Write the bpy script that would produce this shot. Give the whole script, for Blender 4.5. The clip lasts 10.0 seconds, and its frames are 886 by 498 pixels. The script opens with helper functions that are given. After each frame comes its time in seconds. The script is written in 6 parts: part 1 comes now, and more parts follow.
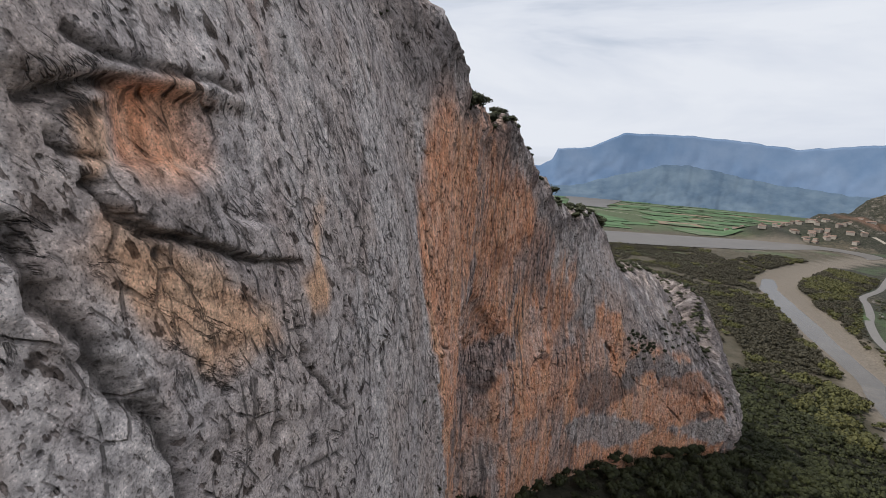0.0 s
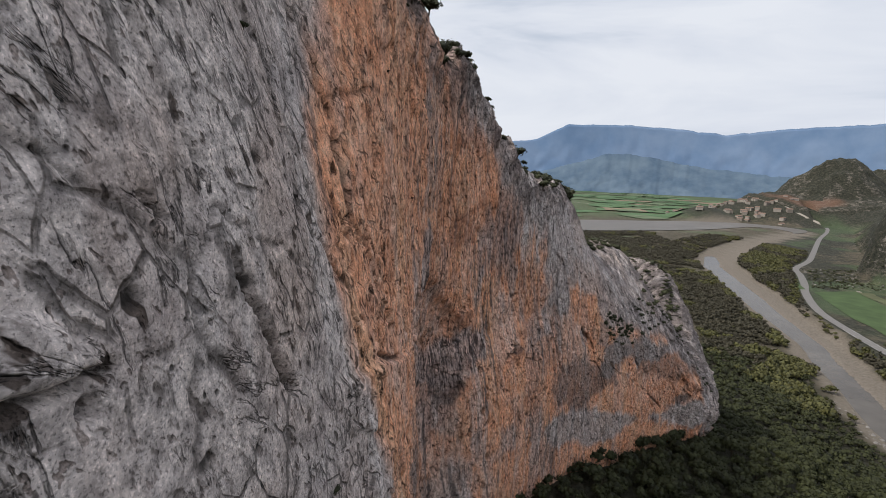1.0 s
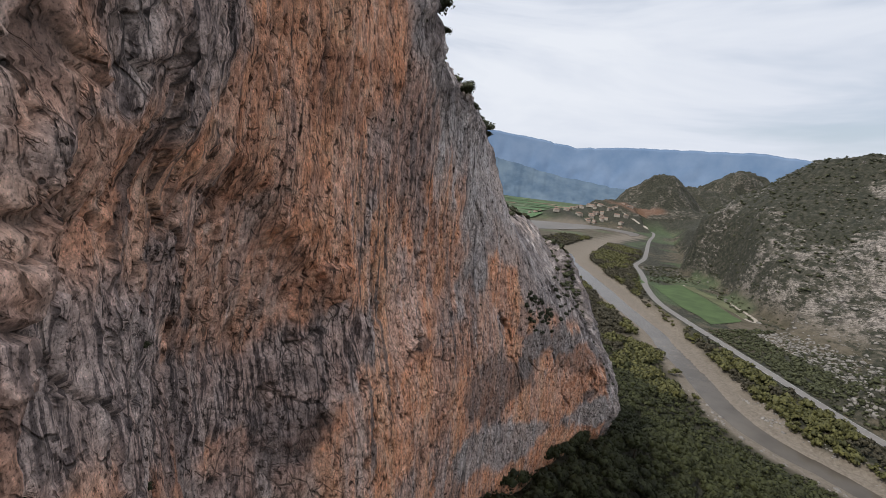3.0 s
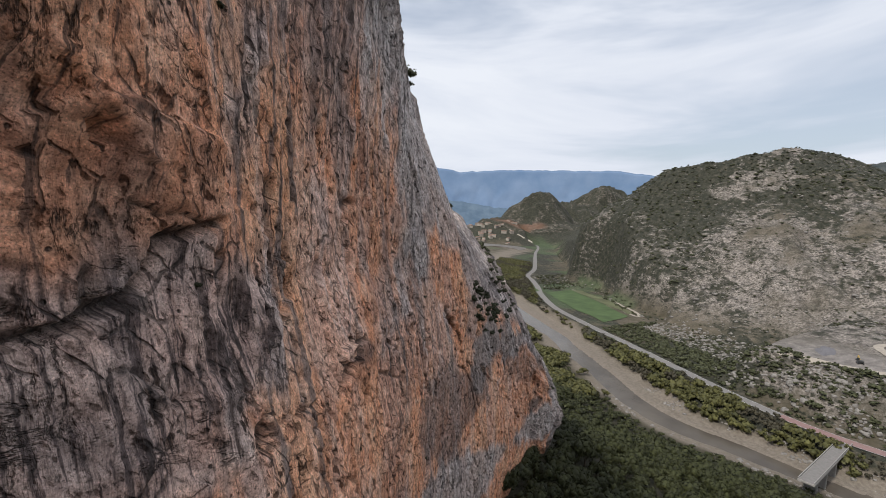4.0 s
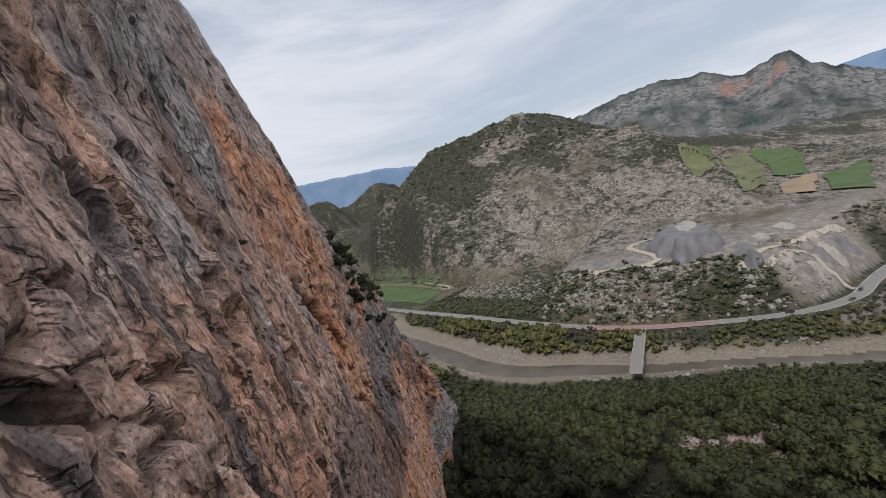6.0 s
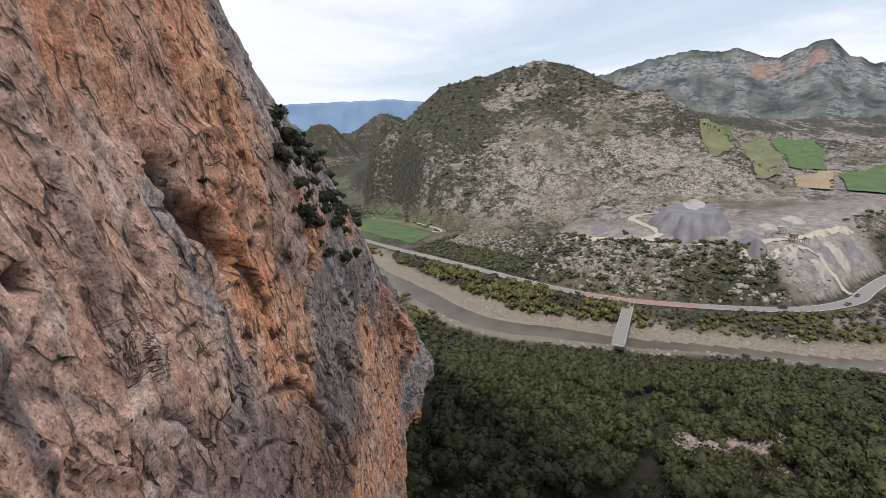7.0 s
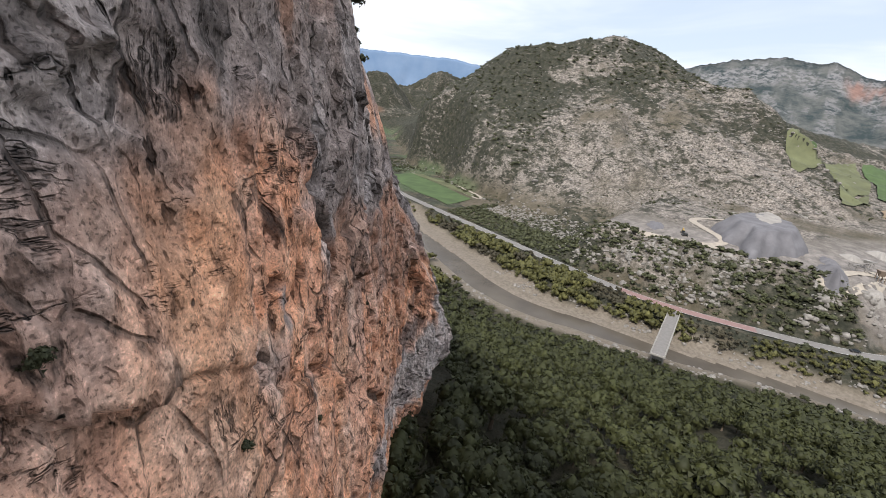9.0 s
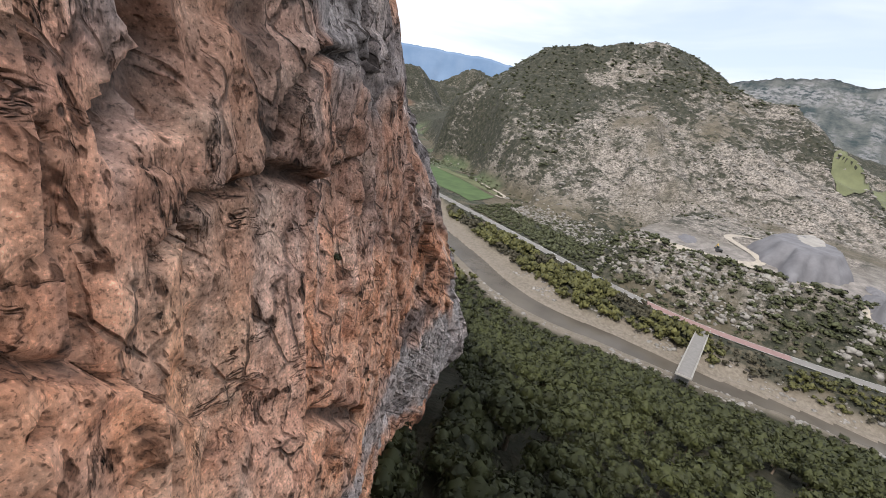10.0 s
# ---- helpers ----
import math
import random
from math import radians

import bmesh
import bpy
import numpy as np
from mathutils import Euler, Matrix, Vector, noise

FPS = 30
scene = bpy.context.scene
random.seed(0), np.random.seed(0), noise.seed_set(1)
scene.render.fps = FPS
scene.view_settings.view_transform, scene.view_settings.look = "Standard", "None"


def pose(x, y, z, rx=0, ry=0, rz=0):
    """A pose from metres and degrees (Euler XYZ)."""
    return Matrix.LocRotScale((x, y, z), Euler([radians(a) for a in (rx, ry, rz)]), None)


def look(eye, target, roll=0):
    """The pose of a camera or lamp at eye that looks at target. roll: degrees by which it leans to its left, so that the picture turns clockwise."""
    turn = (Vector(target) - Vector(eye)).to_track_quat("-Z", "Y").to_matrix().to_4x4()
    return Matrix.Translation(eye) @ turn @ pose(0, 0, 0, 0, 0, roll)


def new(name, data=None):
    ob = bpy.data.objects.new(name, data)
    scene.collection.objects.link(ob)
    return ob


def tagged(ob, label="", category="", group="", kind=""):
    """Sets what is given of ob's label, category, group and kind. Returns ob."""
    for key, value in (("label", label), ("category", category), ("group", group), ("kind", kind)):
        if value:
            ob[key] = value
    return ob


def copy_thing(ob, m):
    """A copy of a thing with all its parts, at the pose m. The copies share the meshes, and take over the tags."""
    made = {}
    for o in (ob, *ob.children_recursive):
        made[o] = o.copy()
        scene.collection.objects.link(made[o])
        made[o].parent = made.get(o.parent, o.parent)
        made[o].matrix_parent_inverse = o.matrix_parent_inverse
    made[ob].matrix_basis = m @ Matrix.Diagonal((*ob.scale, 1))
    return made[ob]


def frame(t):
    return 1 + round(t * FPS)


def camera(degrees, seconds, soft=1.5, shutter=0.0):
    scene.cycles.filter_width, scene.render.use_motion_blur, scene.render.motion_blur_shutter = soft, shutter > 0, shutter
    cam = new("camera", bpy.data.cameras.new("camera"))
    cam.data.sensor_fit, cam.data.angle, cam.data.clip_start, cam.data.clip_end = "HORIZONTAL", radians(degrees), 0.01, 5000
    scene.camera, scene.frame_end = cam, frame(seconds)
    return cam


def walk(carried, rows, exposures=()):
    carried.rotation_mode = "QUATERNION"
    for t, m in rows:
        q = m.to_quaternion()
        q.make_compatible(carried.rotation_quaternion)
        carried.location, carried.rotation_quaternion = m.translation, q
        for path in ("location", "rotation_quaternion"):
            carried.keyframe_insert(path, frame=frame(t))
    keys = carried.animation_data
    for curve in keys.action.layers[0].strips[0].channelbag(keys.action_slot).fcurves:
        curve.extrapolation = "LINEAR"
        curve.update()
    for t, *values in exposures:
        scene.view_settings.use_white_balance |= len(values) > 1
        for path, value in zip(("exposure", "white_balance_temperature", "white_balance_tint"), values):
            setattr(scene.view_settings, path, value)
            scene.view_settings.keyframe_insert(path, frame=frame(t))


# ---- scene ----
cam = camera(88.9, 10.0, soft=0.9)
PATH = [
    (0, (0.44, -15.58, 138.16), (-0.567, -5.782, 136.449), 4.18),
    (0.5, (0.29, -8.18, 135.55), (-0.476, 1.635, 133.820), 4.32),
    (1, (0.02, -0.01, 132.48), (0.021, 9.840, 130.762), 1.88),
    (1.5, (-0.08, 8.01, 129.27), (0.693, 17.826, 127.556), -0.64),
    (2, (0.23, 15.64, 126.14), (1.603, 25.393, 124.389), 0.60),
    (2.5, (0.79, 23.16, 123.39), (2.852, 32.777, 121.593), 3.38),
    (2.7, (1.12, 26.12, 122.28), (3.478, 35.683, 120.520), 4.85),
    (3.8, (3.21, 45.22, 112.40), (7.575, 54.156, 111.356), 5.48),
    (4, (3.84, 48.66, 110.95), (8.772, 57.323, 110.104), 3.37),
    (4.5, (5.94, 56.99, 107.54), (12.440, 64.581, 107.060), -5.83),
    (5, (8.55, 64.30, 104.92), (16.317, 70.589, 104.463), -13.42),
    (5.5, (12.12, 70.30, 103.00), (20.157, 76.223, 102.499), -13.14),
    (6, (16.38, 75.52, 101.59), (24.592, 81.154, 100.656), -11.25),
    (6.2, (18.30, 77.45, 100.96), (26.531, 83.015, 99.812), -10.11),
    (7.3, (28.40, 84.90, 98.24), (36.349, 90.454, 95.793), -0.04),
    (7.5, (30.04, 86.27, 97.36), (37.933, 91.862, 94.806), 1.14),
    (8, (34.10, 89.71, 94.92), (41.853, 95.399, 92.191), 3.68),
    (8.5, (37.95, 92.82, 92.47), (45.595, 98.607, 89.647), 5.20),
    (9, (41.74, 95.80, 89.94), (49.264, 101.738, 87.077), 7.30),
    (9.5, (45.26, 98.41, 87.67), (52.584, 104.552, 84.726), 9.94),
    (10, (48.71, 101.26, 84.95), (55.962, 107.474, 81.995), 11.46),
]
walk(cam, [(t, look(eye, target, roll)) for t, eye, target, roll in PATH], [(0, -0.04), (2.5, -0.01), (4.0, 0.07), (5.0, 0.0), (5.5, -0.07), (6.0, -0.06), (7.5, 0.49), (9.0, 0.53), (10, 0.58)])


# ---- light ----
SUN_ELEV, SUN_AZ = 48.0, 258.0


def make_world():
    world = bpy.data.worlds.new("overcast_sky")
    scene.world = world
    world.use_nodes = True
    nt = world.node_tree
    n, l = nt.nodes, nt.links
    n.clear()
    out = n.new("ShaderNodeOutputWorld")
    bg = n.new("ShaderNodeBackground")
    sky = n.new("ShaderNodeTexSky")
    sky.sky_type, sky.sun_disc = "NISHITA", False
    sky.sun_elevation, sky.sun_rotation = radians(SUN_ELEV), radians(SUN_AZ)
    sky.air_density, sky.dust_density = 1.2, 2.0
    dim = n.new("ShaderNodeMix")
    dim.data_type, dim.blend_type = "RGBA", "MULTIPLY"
    dim.inputs[0].default_value = 1.0
    dim.inputs[7].default_value = (0.11, 0.11, 0.105, 1)
    l.new(sky.outputs[0], dim.inputs[6])
    geo = n.new("ShaderNodeTexCoord")
    mp = n.new("ShaderNodeMapping")
    mp.inputs["Scale"].default_value = (1.2, 1.2, 5.0)
    l.new(geo.outputs["Generated"], mp.inputs[0])
    ns = n.new("ShaderNodeTexNoise")
    ns.inputs["Scale"].default_value, ns.inputs["Detail"].default_value = 1.2, 5
    ns.inputs["Roughness"].default_value = 0.55
    ns.inputs["Distortion"].default_value = 0.6
    l.new(mp.outputs[0], ns.inputs["Vector"])
    cover = n.new("ShaderNodeValToRGB")
    cover.color_ramp.elements[0].position, cover.color_ramp.elements[0].color = 0.34, (0.62, 0.62, 0.62, 1)
    cover.color_ramp.elements[1].position, cover.color_ramp.elements[1].color = 0.52, (1, 1, 1, 1)
    l.new(ns.outputs[0], cover.inputs[0])
    shade = n.new("ShaderNodeValToRGB")
    shade.color_ramp.elements[0].position, shade.color_ramp.elements[0].color = 0.36, (0.605, 0.66, 0.775, 1)
    shade.color_ramp.elements[1].position, shade.color_ramp.elements[1].color = 0.64, (0.80, 0.835, 0.905, 1)
    l.new(ns.outputs[0], shade.inputs[0])
    mix = n.new("ShaderNodeMix")
    mix.data_type = "RGBA"
    l.new(cover.outputs[0], mix.inputs[0])
    l.new(dim.outputs[2], mix.inputs[6])
    l.new(shade.outputs[0], mix.inputs[7])
    # an overcast sky is brightest overhead
    up = n.new("ShaderNodeSeparateXYZ")
    l.new(geo.outputs["Generated"], up.inputs[0])
    lift = n.new("ShaderNodeMapRange")
    lift.interpolation_type = "SMOOTHSTEP"
    for k, v in ((1, 0.45), (2, 1.0), (3, 1.0), (4, 1.7)):
        lift.inputs[k].default_value = v
    l.new(up.outputs[2], lift.inputs[0])
    l.new(mix.outputs[2], bg.inputs[0])
    l.new(lift.outputs[0], bg.inputs[1])
    l.new(bg.outputs[0], out.inputs[0])


make_world()
sun_data = bpy.data.lights.new("sun", "SUN")
sun_data.energy, sun_data.angle, sun_data.color = 4.3, radians(6), (1.0, 0.965, 0.91)
sun = new("sun", sun_data)
sun.matrix_world = look(
    (math.sin(radians(SUN_AZ)) * 300, math.cos(radians(SUN_AZ)) * 300, 300 * math.tan(radians(SUN_ELEV))), (0, 0, 0)
)


# ---- noise ----
def lattice(ix, iy, iz, seed):
    h = (ix.astype(np.int64) * 374761393 + iy.astype(np.int64) * 668265263 + iz.astype(np.int64) * 1440662683 + seed * 974711) & 0xFFFFFFFF
    h = ((h ^ (h >> 13)) * 1274126177) & 0xFFFFFFFF
    h = ((h ^ (h >> 16)) * 2246822519) & 0xFFFFFFFF
    return ((h ^ (h >> 15)) & 0xFFFFFF) / float(0xFFFFFF)


def vnoise(x, y, z=None, seed=0):
    """Smooth value noise, -1 to 1."""
    x, y = np.broadcast_arrays(np.asarray(x, float), np.asarray(y, float))
    z = np.zeros_like(x) if z is None else np.broadcast_to(z, x.shape)
    fx, fy, fz = np.floor(x), np.floor(y), np.floor(z)
    u, v, w = x - fx, y - fy, z - fz
    u, v, w = (a * a * a * (a * (a * 6 - 15) + 10) for a in (u, v, w))
    total = 0
    for dz in ((0, 1) if np.any(z) else (0,)):
        for dy in (0, 1):
            for dx in (0, 1):
                k = (u if dx else 1 - u) * (v if dy else 1 - v) * (w if dz else 1 - w)
                total = total + k * lattice(fx + dx, fy + dy, fz + dz, seed)
    return total * 2 - 1


def fbm(x, y, z=None, seed=0, octaves=4, gain=0.5):
    total, amp, norm, f = 0, 1.0, 0.0, 1.0
    for o in range(octaves):
        total = total + amp * vnoise(x * f, y * f, None if z is None else z * f, seed + 17 * o)
        norm, amp, f = norm + amp, amp * gain, f * 2.03
    return total / norm


def ridged(x, y, seed=0, octaves=4):
    total, amp, norm, f = 0, 1.0, 0.0, 1.0
    for o in range(octaves):
        total = total + amp * (1 - 2 * np.abs(vnoise(x * f, y * f, None, seed + 31 * o)))
        norm, amp, f = norm + amp, amp * 0.5, f * 2.1
    return total / norm


def cells(x, y, seed=0):
    """Distance to the nearest and next cell point, and the nearest cell's own random number."""
    fx, fy = np.floor(x), np.floor(y)
    d1 = np.full(np.shape(x), 9.0)
    d2 = d1.copy()
    own = np.zeros(np.shape(x))
    zero = np.zeros(np.shape(x))
    for dy in (-1, 0, 1):
        for dx in (-1, 0, 1):
            cx, cy = fx + dx, fy + dy
            px = cx + lattice(cx, cy, zero, seed)
            py = cy + lattice(cx, cy, zero, seed + 5)
            d = np.hypot(px - x, py - y)
            r = lattice(cx, cy, zero, seed + 9)
            near = d < d1
            d2 = np.where(near, d1, np.minimum(d2, d))
            own = np.where(near, r, own)
            d1 = np.where(near, d, d1)
    return d1, d2, own


def facets(x, y, seed=0, tilt=0.6):
    """Broken rock: each cell of a random pattern is a flat, tilted face. Gives its height and the depth in from its edge."""
    fx, fy = np.floor(x), np.floor(y)
    d1 = np.full(np.shape(x), 9.0)
    d2, best = d1.copy(), np.zeros(np.shape(x))
    zero = np.zeros(np.shape(x))
    for dy in (-1, 0, 1):
        for dx in (-1, 0, 1):
            cx, cy = fx + dx, fy + dy
            ox = cx + lattice(cx, cy, zero, seed) - x
            oy = cy + lattice(cx, cy, zero, seed + 5) - y
            d = np.hypot(ox, oy)
            h = lattice(cx, cy, zero, seed + 9) - 0.5 + tilt * ((lattice(cx, cy, zero, seed + 13) - 0.5) * ox + (lattice(cx, cy, zero, seed + 21) - 0.5) * oy) * 2
            near = d < d1
            d2 = np.where(near, d1, np.minimum(d2, d))
            best = np.where(near, h, best)
            d1 = np.where(near, d, d1)
    return best, d2 - d1


def smooth(a, b, x):
    t = np.clip((x - a) / (b - a), 0, 1)
    return t * t * (3 - 2 * t)


# ---- materials ----
class Nodes:
    """A short hand for building one node material."""

    def __init__(self, name, rough=0.9):
        self.mat = bpy.data.materials.new(name)
        self.mat.use_nodes = True
        self.tree = self.mat.node_tree
        self.n, self.l = self.tree.nodes, self.tree.links
        self.bsdf = self.n["Principled BSDF"]
        self.bsdf.inputs["Roughness"].default_value = rough
        self.bsdf.inputs["Specular IOR Level"].default_value = 0.25

    def add(self, kind, **inputs):
        node = self.n.new(kind)
        for key, value in inputs.items():
            sock = node.inputs[key.replace("_", " ")]
            if isinstance(value, bpy.types.NodeSocket):
                self.l.new(value, sock)
            else:
                sock.default_value = value
        return node

    def place(self, scale=(1, 1, 1), turn=(0, 0, 0)):
        co = self.n.new("ShaderNodeTexCoord")
        mp = self.add("ShaderNodeMapping", Vector=co.outputs["Object"], Rotation=tuple(radians(a) for a in turn))
        mp = self.add("ShaderNodeMapping", Vector=mp.outputs[0], Scale=scale)
        return mp.outputs[0]

    def noise(self, scale, detail=4.0, rough=0.55, at=None, distort=0.0):
        node = self.add("ShaderNodeTexNoise", Scale=scale, Detail=detail, Roughness=rough, Distortion=distort)
        self.l.new(at if at is not None else self.place(), node.inputs["Vector"])
        return node.outputs[0]

    def warp(self, at, scale, amount):
        """The place, pushed about by a soft noise."""
        node = self.add("ShaderNodeTexNoise", Scale=scale, Detail=3.0)
        self.l.new(at, node.inputs["Vector"])
        off = self.n.new("ShaderNodeVectorMath")
        off.operation = "MULTIPLY_ADD"
        self.l.new(node.outputs[1], off.inputs[0])
        off.inputs[1].default_value = (amount, amount, amount)
        self.l.new(at, off.inputs[2])
        return off.outputs[0]

    def voronoi(self, scale, at=None, feature="F1", randomness=1.0):
        node = self.n.new("ShaderNodeTexVoronoi")
        node.feature = feature
        node.inputs["Scale"].default_value = scale
        node.inputs["Randomness"].default_value = randomness
        self.l.new(at if at is not None else self.place(), node.inputs["Vector"])
        return node.outputs["Distance"]

    def attr(self, name):
        node = self.n.new("ShaderNodeAttribute")
        node.attribute_name = name
        return node.outputs["Fac"]

    def ramp(self, fac, stops):
        node = self.n.new("ShaderNodeValToRGB")
        els = node.color_ramp.elements
        while len(els) < len(stops):
            els.new(0.5)
        for el, (p, c) in zip(els, stops):
            el.position = p
            el.color = (c, c, c, 1) if isinstance(c, (int, float)) else (*c, 1)
        self.l.new(fac, node.inputs[0])
        return node.outputs[0]

    def mix(self, fac, a, b, blend="MIX"):
        node = self.n.new("ShaderNodeMix")
        node.data_type, node.blend_type = "RGBA", blend
        for sock, v in ((node.inputs[0], fac), (node.inputs[6], a), (node.inputs[7], b)):
            if isinstance(v, bpy.types.NodeSocket):
                self.l.new(v, sock)
            else:
                sock.default_value = v if isinstance(v, (int, float)) else (*v, 1)
        return node.outputs[2]

    def math(self, op, a, b=0.0):
        node = self.n.new("ShaderNodeMath")
        node.operation = op
        for sock, v in ((node.inputs[0], a), (node.inputs[1], b)):
            if isinstance(v, bpy.types.NodeSocket):
                self.l.new(v, sock)
            else:
                sock.default_value = v
        return node.outputs[0]

    def bump(self, height, strength=0.5, distance=0.1, below=None):
        node = self.add("ShaderNodeBump", Strength=strength, Distance=distance, Height=height)
        if below is not None:
            self.l.new(below, node.inputs["Normal"])
        self.l.new(node.outputs[0], self.bsdf.inputs["Normal"])
        return node.outputs[0]

    def colour(self, c):
        if isinstance(c, bpy.types.NodeSocket):
            self.l.new(c, self.bsdf.inputs["Base Color"])
        else:
            self.bsdf.inputs["Base Color"].default_value = (*c, 1)
        return self.mat


def cliff_material():
    m = Nodes("limestone", 0.92)
    here = m.place()
    bent = m.warp(here, 1.6, 0.15)
    tall = m.warp(m.place((1.0, 1.0, 0.16)), 0.9, 0.15)
    flat = m.place((0.75, 0.75, 1.35))
    fine = m.noise(3.6, 5, 0.55)
    broad = m.noise(0.16, 6, 0.62)
    mid = m.noise(0.9, 6, 0.58, at=flat)
    streak = m.noise(1.5, 8, 0.66, at=tall)
    grey = m.ramp(mid, [(0.30, (0.270, 0.247, 0.238)), (0.45, (0.366, 0.336, 0.322)), (0.58, (0.430, 0.397, 0.378)), (0.72, (0.515, 0.475, 0.445))])
    grey = m.mix(m.ramp(broad, [(0.42, 0.0), (0.64, 0.45)]), grey, m.ramp(fine, [(0.3, (0.311, 0.237, 0.186)), (0.7, (0.542, 0.441, 0.362))]))
    warm = m.ramp(mid, [(0.28, (0.336, 0.137, 0.077)), (0.42, (0.582, 0.279, 0.16)), (0.56, (0.717, 0.395, 0.247)), (0.74, (0.72, 0.526, 0.381))])
    rust = m.ramp(streak, [(0.30, (0.426, 0.168, 0.087)), (0.5, (0.638, 0.31, 0.17)), (0.64, (0.706, 0.442, 0.299)), (0.8, (0.627, 0.494, 0.412))])
    warm = m.mix(m.ramp(broad, [(0.36, 0.15), (0.62, 0.85)]), warm, rust)
    base = m.mix(m.attr("orange"), grey, warm)
    veil = m.ramp(m.noise(0.5, 6, 0.6, at=m.place((1.0, 1.0, 0.5))), [(0.49, 0.0), (0.62, 0.34)])
    base = m.mix(veil, base, m.ramp(fine, [(0.3, (0.36, 0.285, 0.245)), (0.7, (0.52, 0.43, 0.375))]))
    base = m.mix(m.attr("ochre"), base, m.ramp(mid, [(0.3, (0.54, 0.30, 0.165)), (0.7, (0.70, 0.47, 0.30))]))
    base = m.mix(m.attr("rust"), base, m.ramp(mid, [(0.3, (0.20, 0.085, 0.05)), (0.5, (0.36, 0.17, 0.10)), (0.7, (0.50, 0.27, 0.16))]))
    base = m.mix(m.attr("pale"), base, m.ramp(fine, [(0.3, (0.403, 0.386, 0.375)), (0.7, (0.627, 0.594, 0.56))]))
    base = m.mix(m.attr("black"), base, m.ramp(streak, [(0.35, (0.060, 0.051, 0.049)), (0.6, (0.155, 0.136, 0.130)), (0.75, (0.26, 0.232, 0.22))]))
    # seepage: thin dark runs straight down the face; wrinkles darken where their noise dips
    up = m.n.new("ShaderNodeSeparateXYZ")
    m.l.new(here, up.inputs[0])
    down = m.add("ShaderNodeCombineXYZ", X=m.attr("run"), Y=m.math("MULTIPLY", up.outputs[2], 0.085)).outputs[0]
    down = m.warp(down, 0.8, 0.22)
    wash = m.noise(3.4, 5, 0.62, at=down)
    thread = m.noise(7.5, 4, 0.6, at=down)
    stripe = m.math("MULTIPLY", m.attr("stripe"), m.math("MAXIMUM", m.ramp(wash, [(0.43, 1.0), (0.49, 0.0)]), m.ramp(thread, [(0.38, 1.0), (0.44, 0.0)])))
    base = m.mix(m.math("MULTIPLY", m.attr("stripe"), 0.5), base, m.ramp(thread, [(0.3, (0.27, 0.215, 0.20)), (0.7, (0.50, 0.425, 0.39))]))
    base = m.mix(m.math("MULTIPLY", stripe, 0.85), base, m.ramp(fine, [(0.3, (0.035, 0.028, 0.030)), (0.7, (0.085, 0.070, 0.070))]))
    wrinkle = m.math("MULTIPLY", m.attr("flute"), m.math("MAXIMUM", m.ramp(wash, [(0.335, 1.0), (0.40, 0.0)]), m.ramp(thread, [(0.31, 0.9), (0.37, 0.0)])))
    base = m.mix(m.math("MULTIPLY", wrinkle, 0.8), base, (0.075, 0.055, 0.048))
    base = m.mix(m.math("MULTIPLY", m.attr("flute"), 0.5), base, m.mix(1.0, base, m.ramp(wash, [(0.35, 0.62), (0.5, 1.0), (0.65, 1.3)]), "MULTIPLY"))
    base = m.mix(1.0, base, m.ramp(fine, [(0.29, 0.66), (0.5, 1.02), (0.72, 1.28)]), "MULTIPLY")
    grain = m.noise(12.0, 5, 0.62)
    base = m.mix(1.0, base, m.ramp(grain, [(0.32, 0.55), (0.44, 0.94), (0.56, 1.06), (0.70, 1.3)]), "MULTIPLY")

    specks = m.noise(20.0, 2, 0.5)
    base = m.mix(1.0, base, m.ramp(specks, [(0.33, 0.42), (0.41, 0.95), (0.60, 1.0), (0.68, 1.4)]), "MULTIPLY")

    # flaked chips, small pits, long thin fractures in two directions, and solution holes
    slant = m.add("ShaderNodeCombineXYZ", X=m.math("ADD", m.attr("run"), m.math("MULTIPLY", up.outputs[2], 0.3)), Y=m.math("MULTIPLY", up.outputs[2], 0.55)).outputs[0]
    flakes = m.noise(2.3, 3, 0.55, at=m.warp(slant, 1.1, 0.07))
    pits = m.noise(6.0, 2.5, 0.5, at=m.warp(slant, 2.5, 0.03))
    some = m.ramp(m.noise(0.35, 5, 0.6), [(0.38, 0.25), (0.56, 1.0)])
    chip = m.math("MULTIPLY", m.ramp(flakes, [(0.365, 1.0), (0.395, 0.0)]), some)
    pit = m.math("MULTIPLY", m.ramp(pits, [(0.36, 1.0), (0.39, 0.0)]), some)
    edge = m.ramp(m.voronoi(1.25, m.warp(slant, 2.2, 0.14), "DISTANCE_TO_EDGE"), [(0.0, 1.0), (0.018, 0.9), (0.045, 0.0)])
    edge = m.math("MULTIPLY", edge, m.ramp(m.noise(0.55, 4, 0.6, at=m.place((1, 1, 1), (0, 40, 10))), [(0.47, 0.0), (0.56, 0.9)]))
    f1 = m.ramp(m.noise(0.70, 6, 0.62, at=m.warp(m.place((1.0, 1.0, 0.20), (-8, 0, 0)), 0.8, 0.2)), [(0.485, 0.0), (0.5, 1.0), (0.51, 0.35), (0.53, 0.0)])
    f2 = m.ramp(m.noise(0.50, 6, 0.62, at=m.warp(m.place((0.35, 0.35, 1.3), (38, 10, 0)), 0.9, 0.2)), [(0.488, 0.0), (0.5, 1.0), (0.507, 0.35), (0.525, 0.0)])
    few1 = m.ramp(m.noise(0.42, 4, 0.6), [(0.53, 0.0), (0.60, 1.0)])
    few2 = m.ramp(m.noise(0.50, 4, 0.6, at=m.place((1, 1, 1), (50, 0, 20))), [(0.52, 0.0), (0.60, 1.0)])
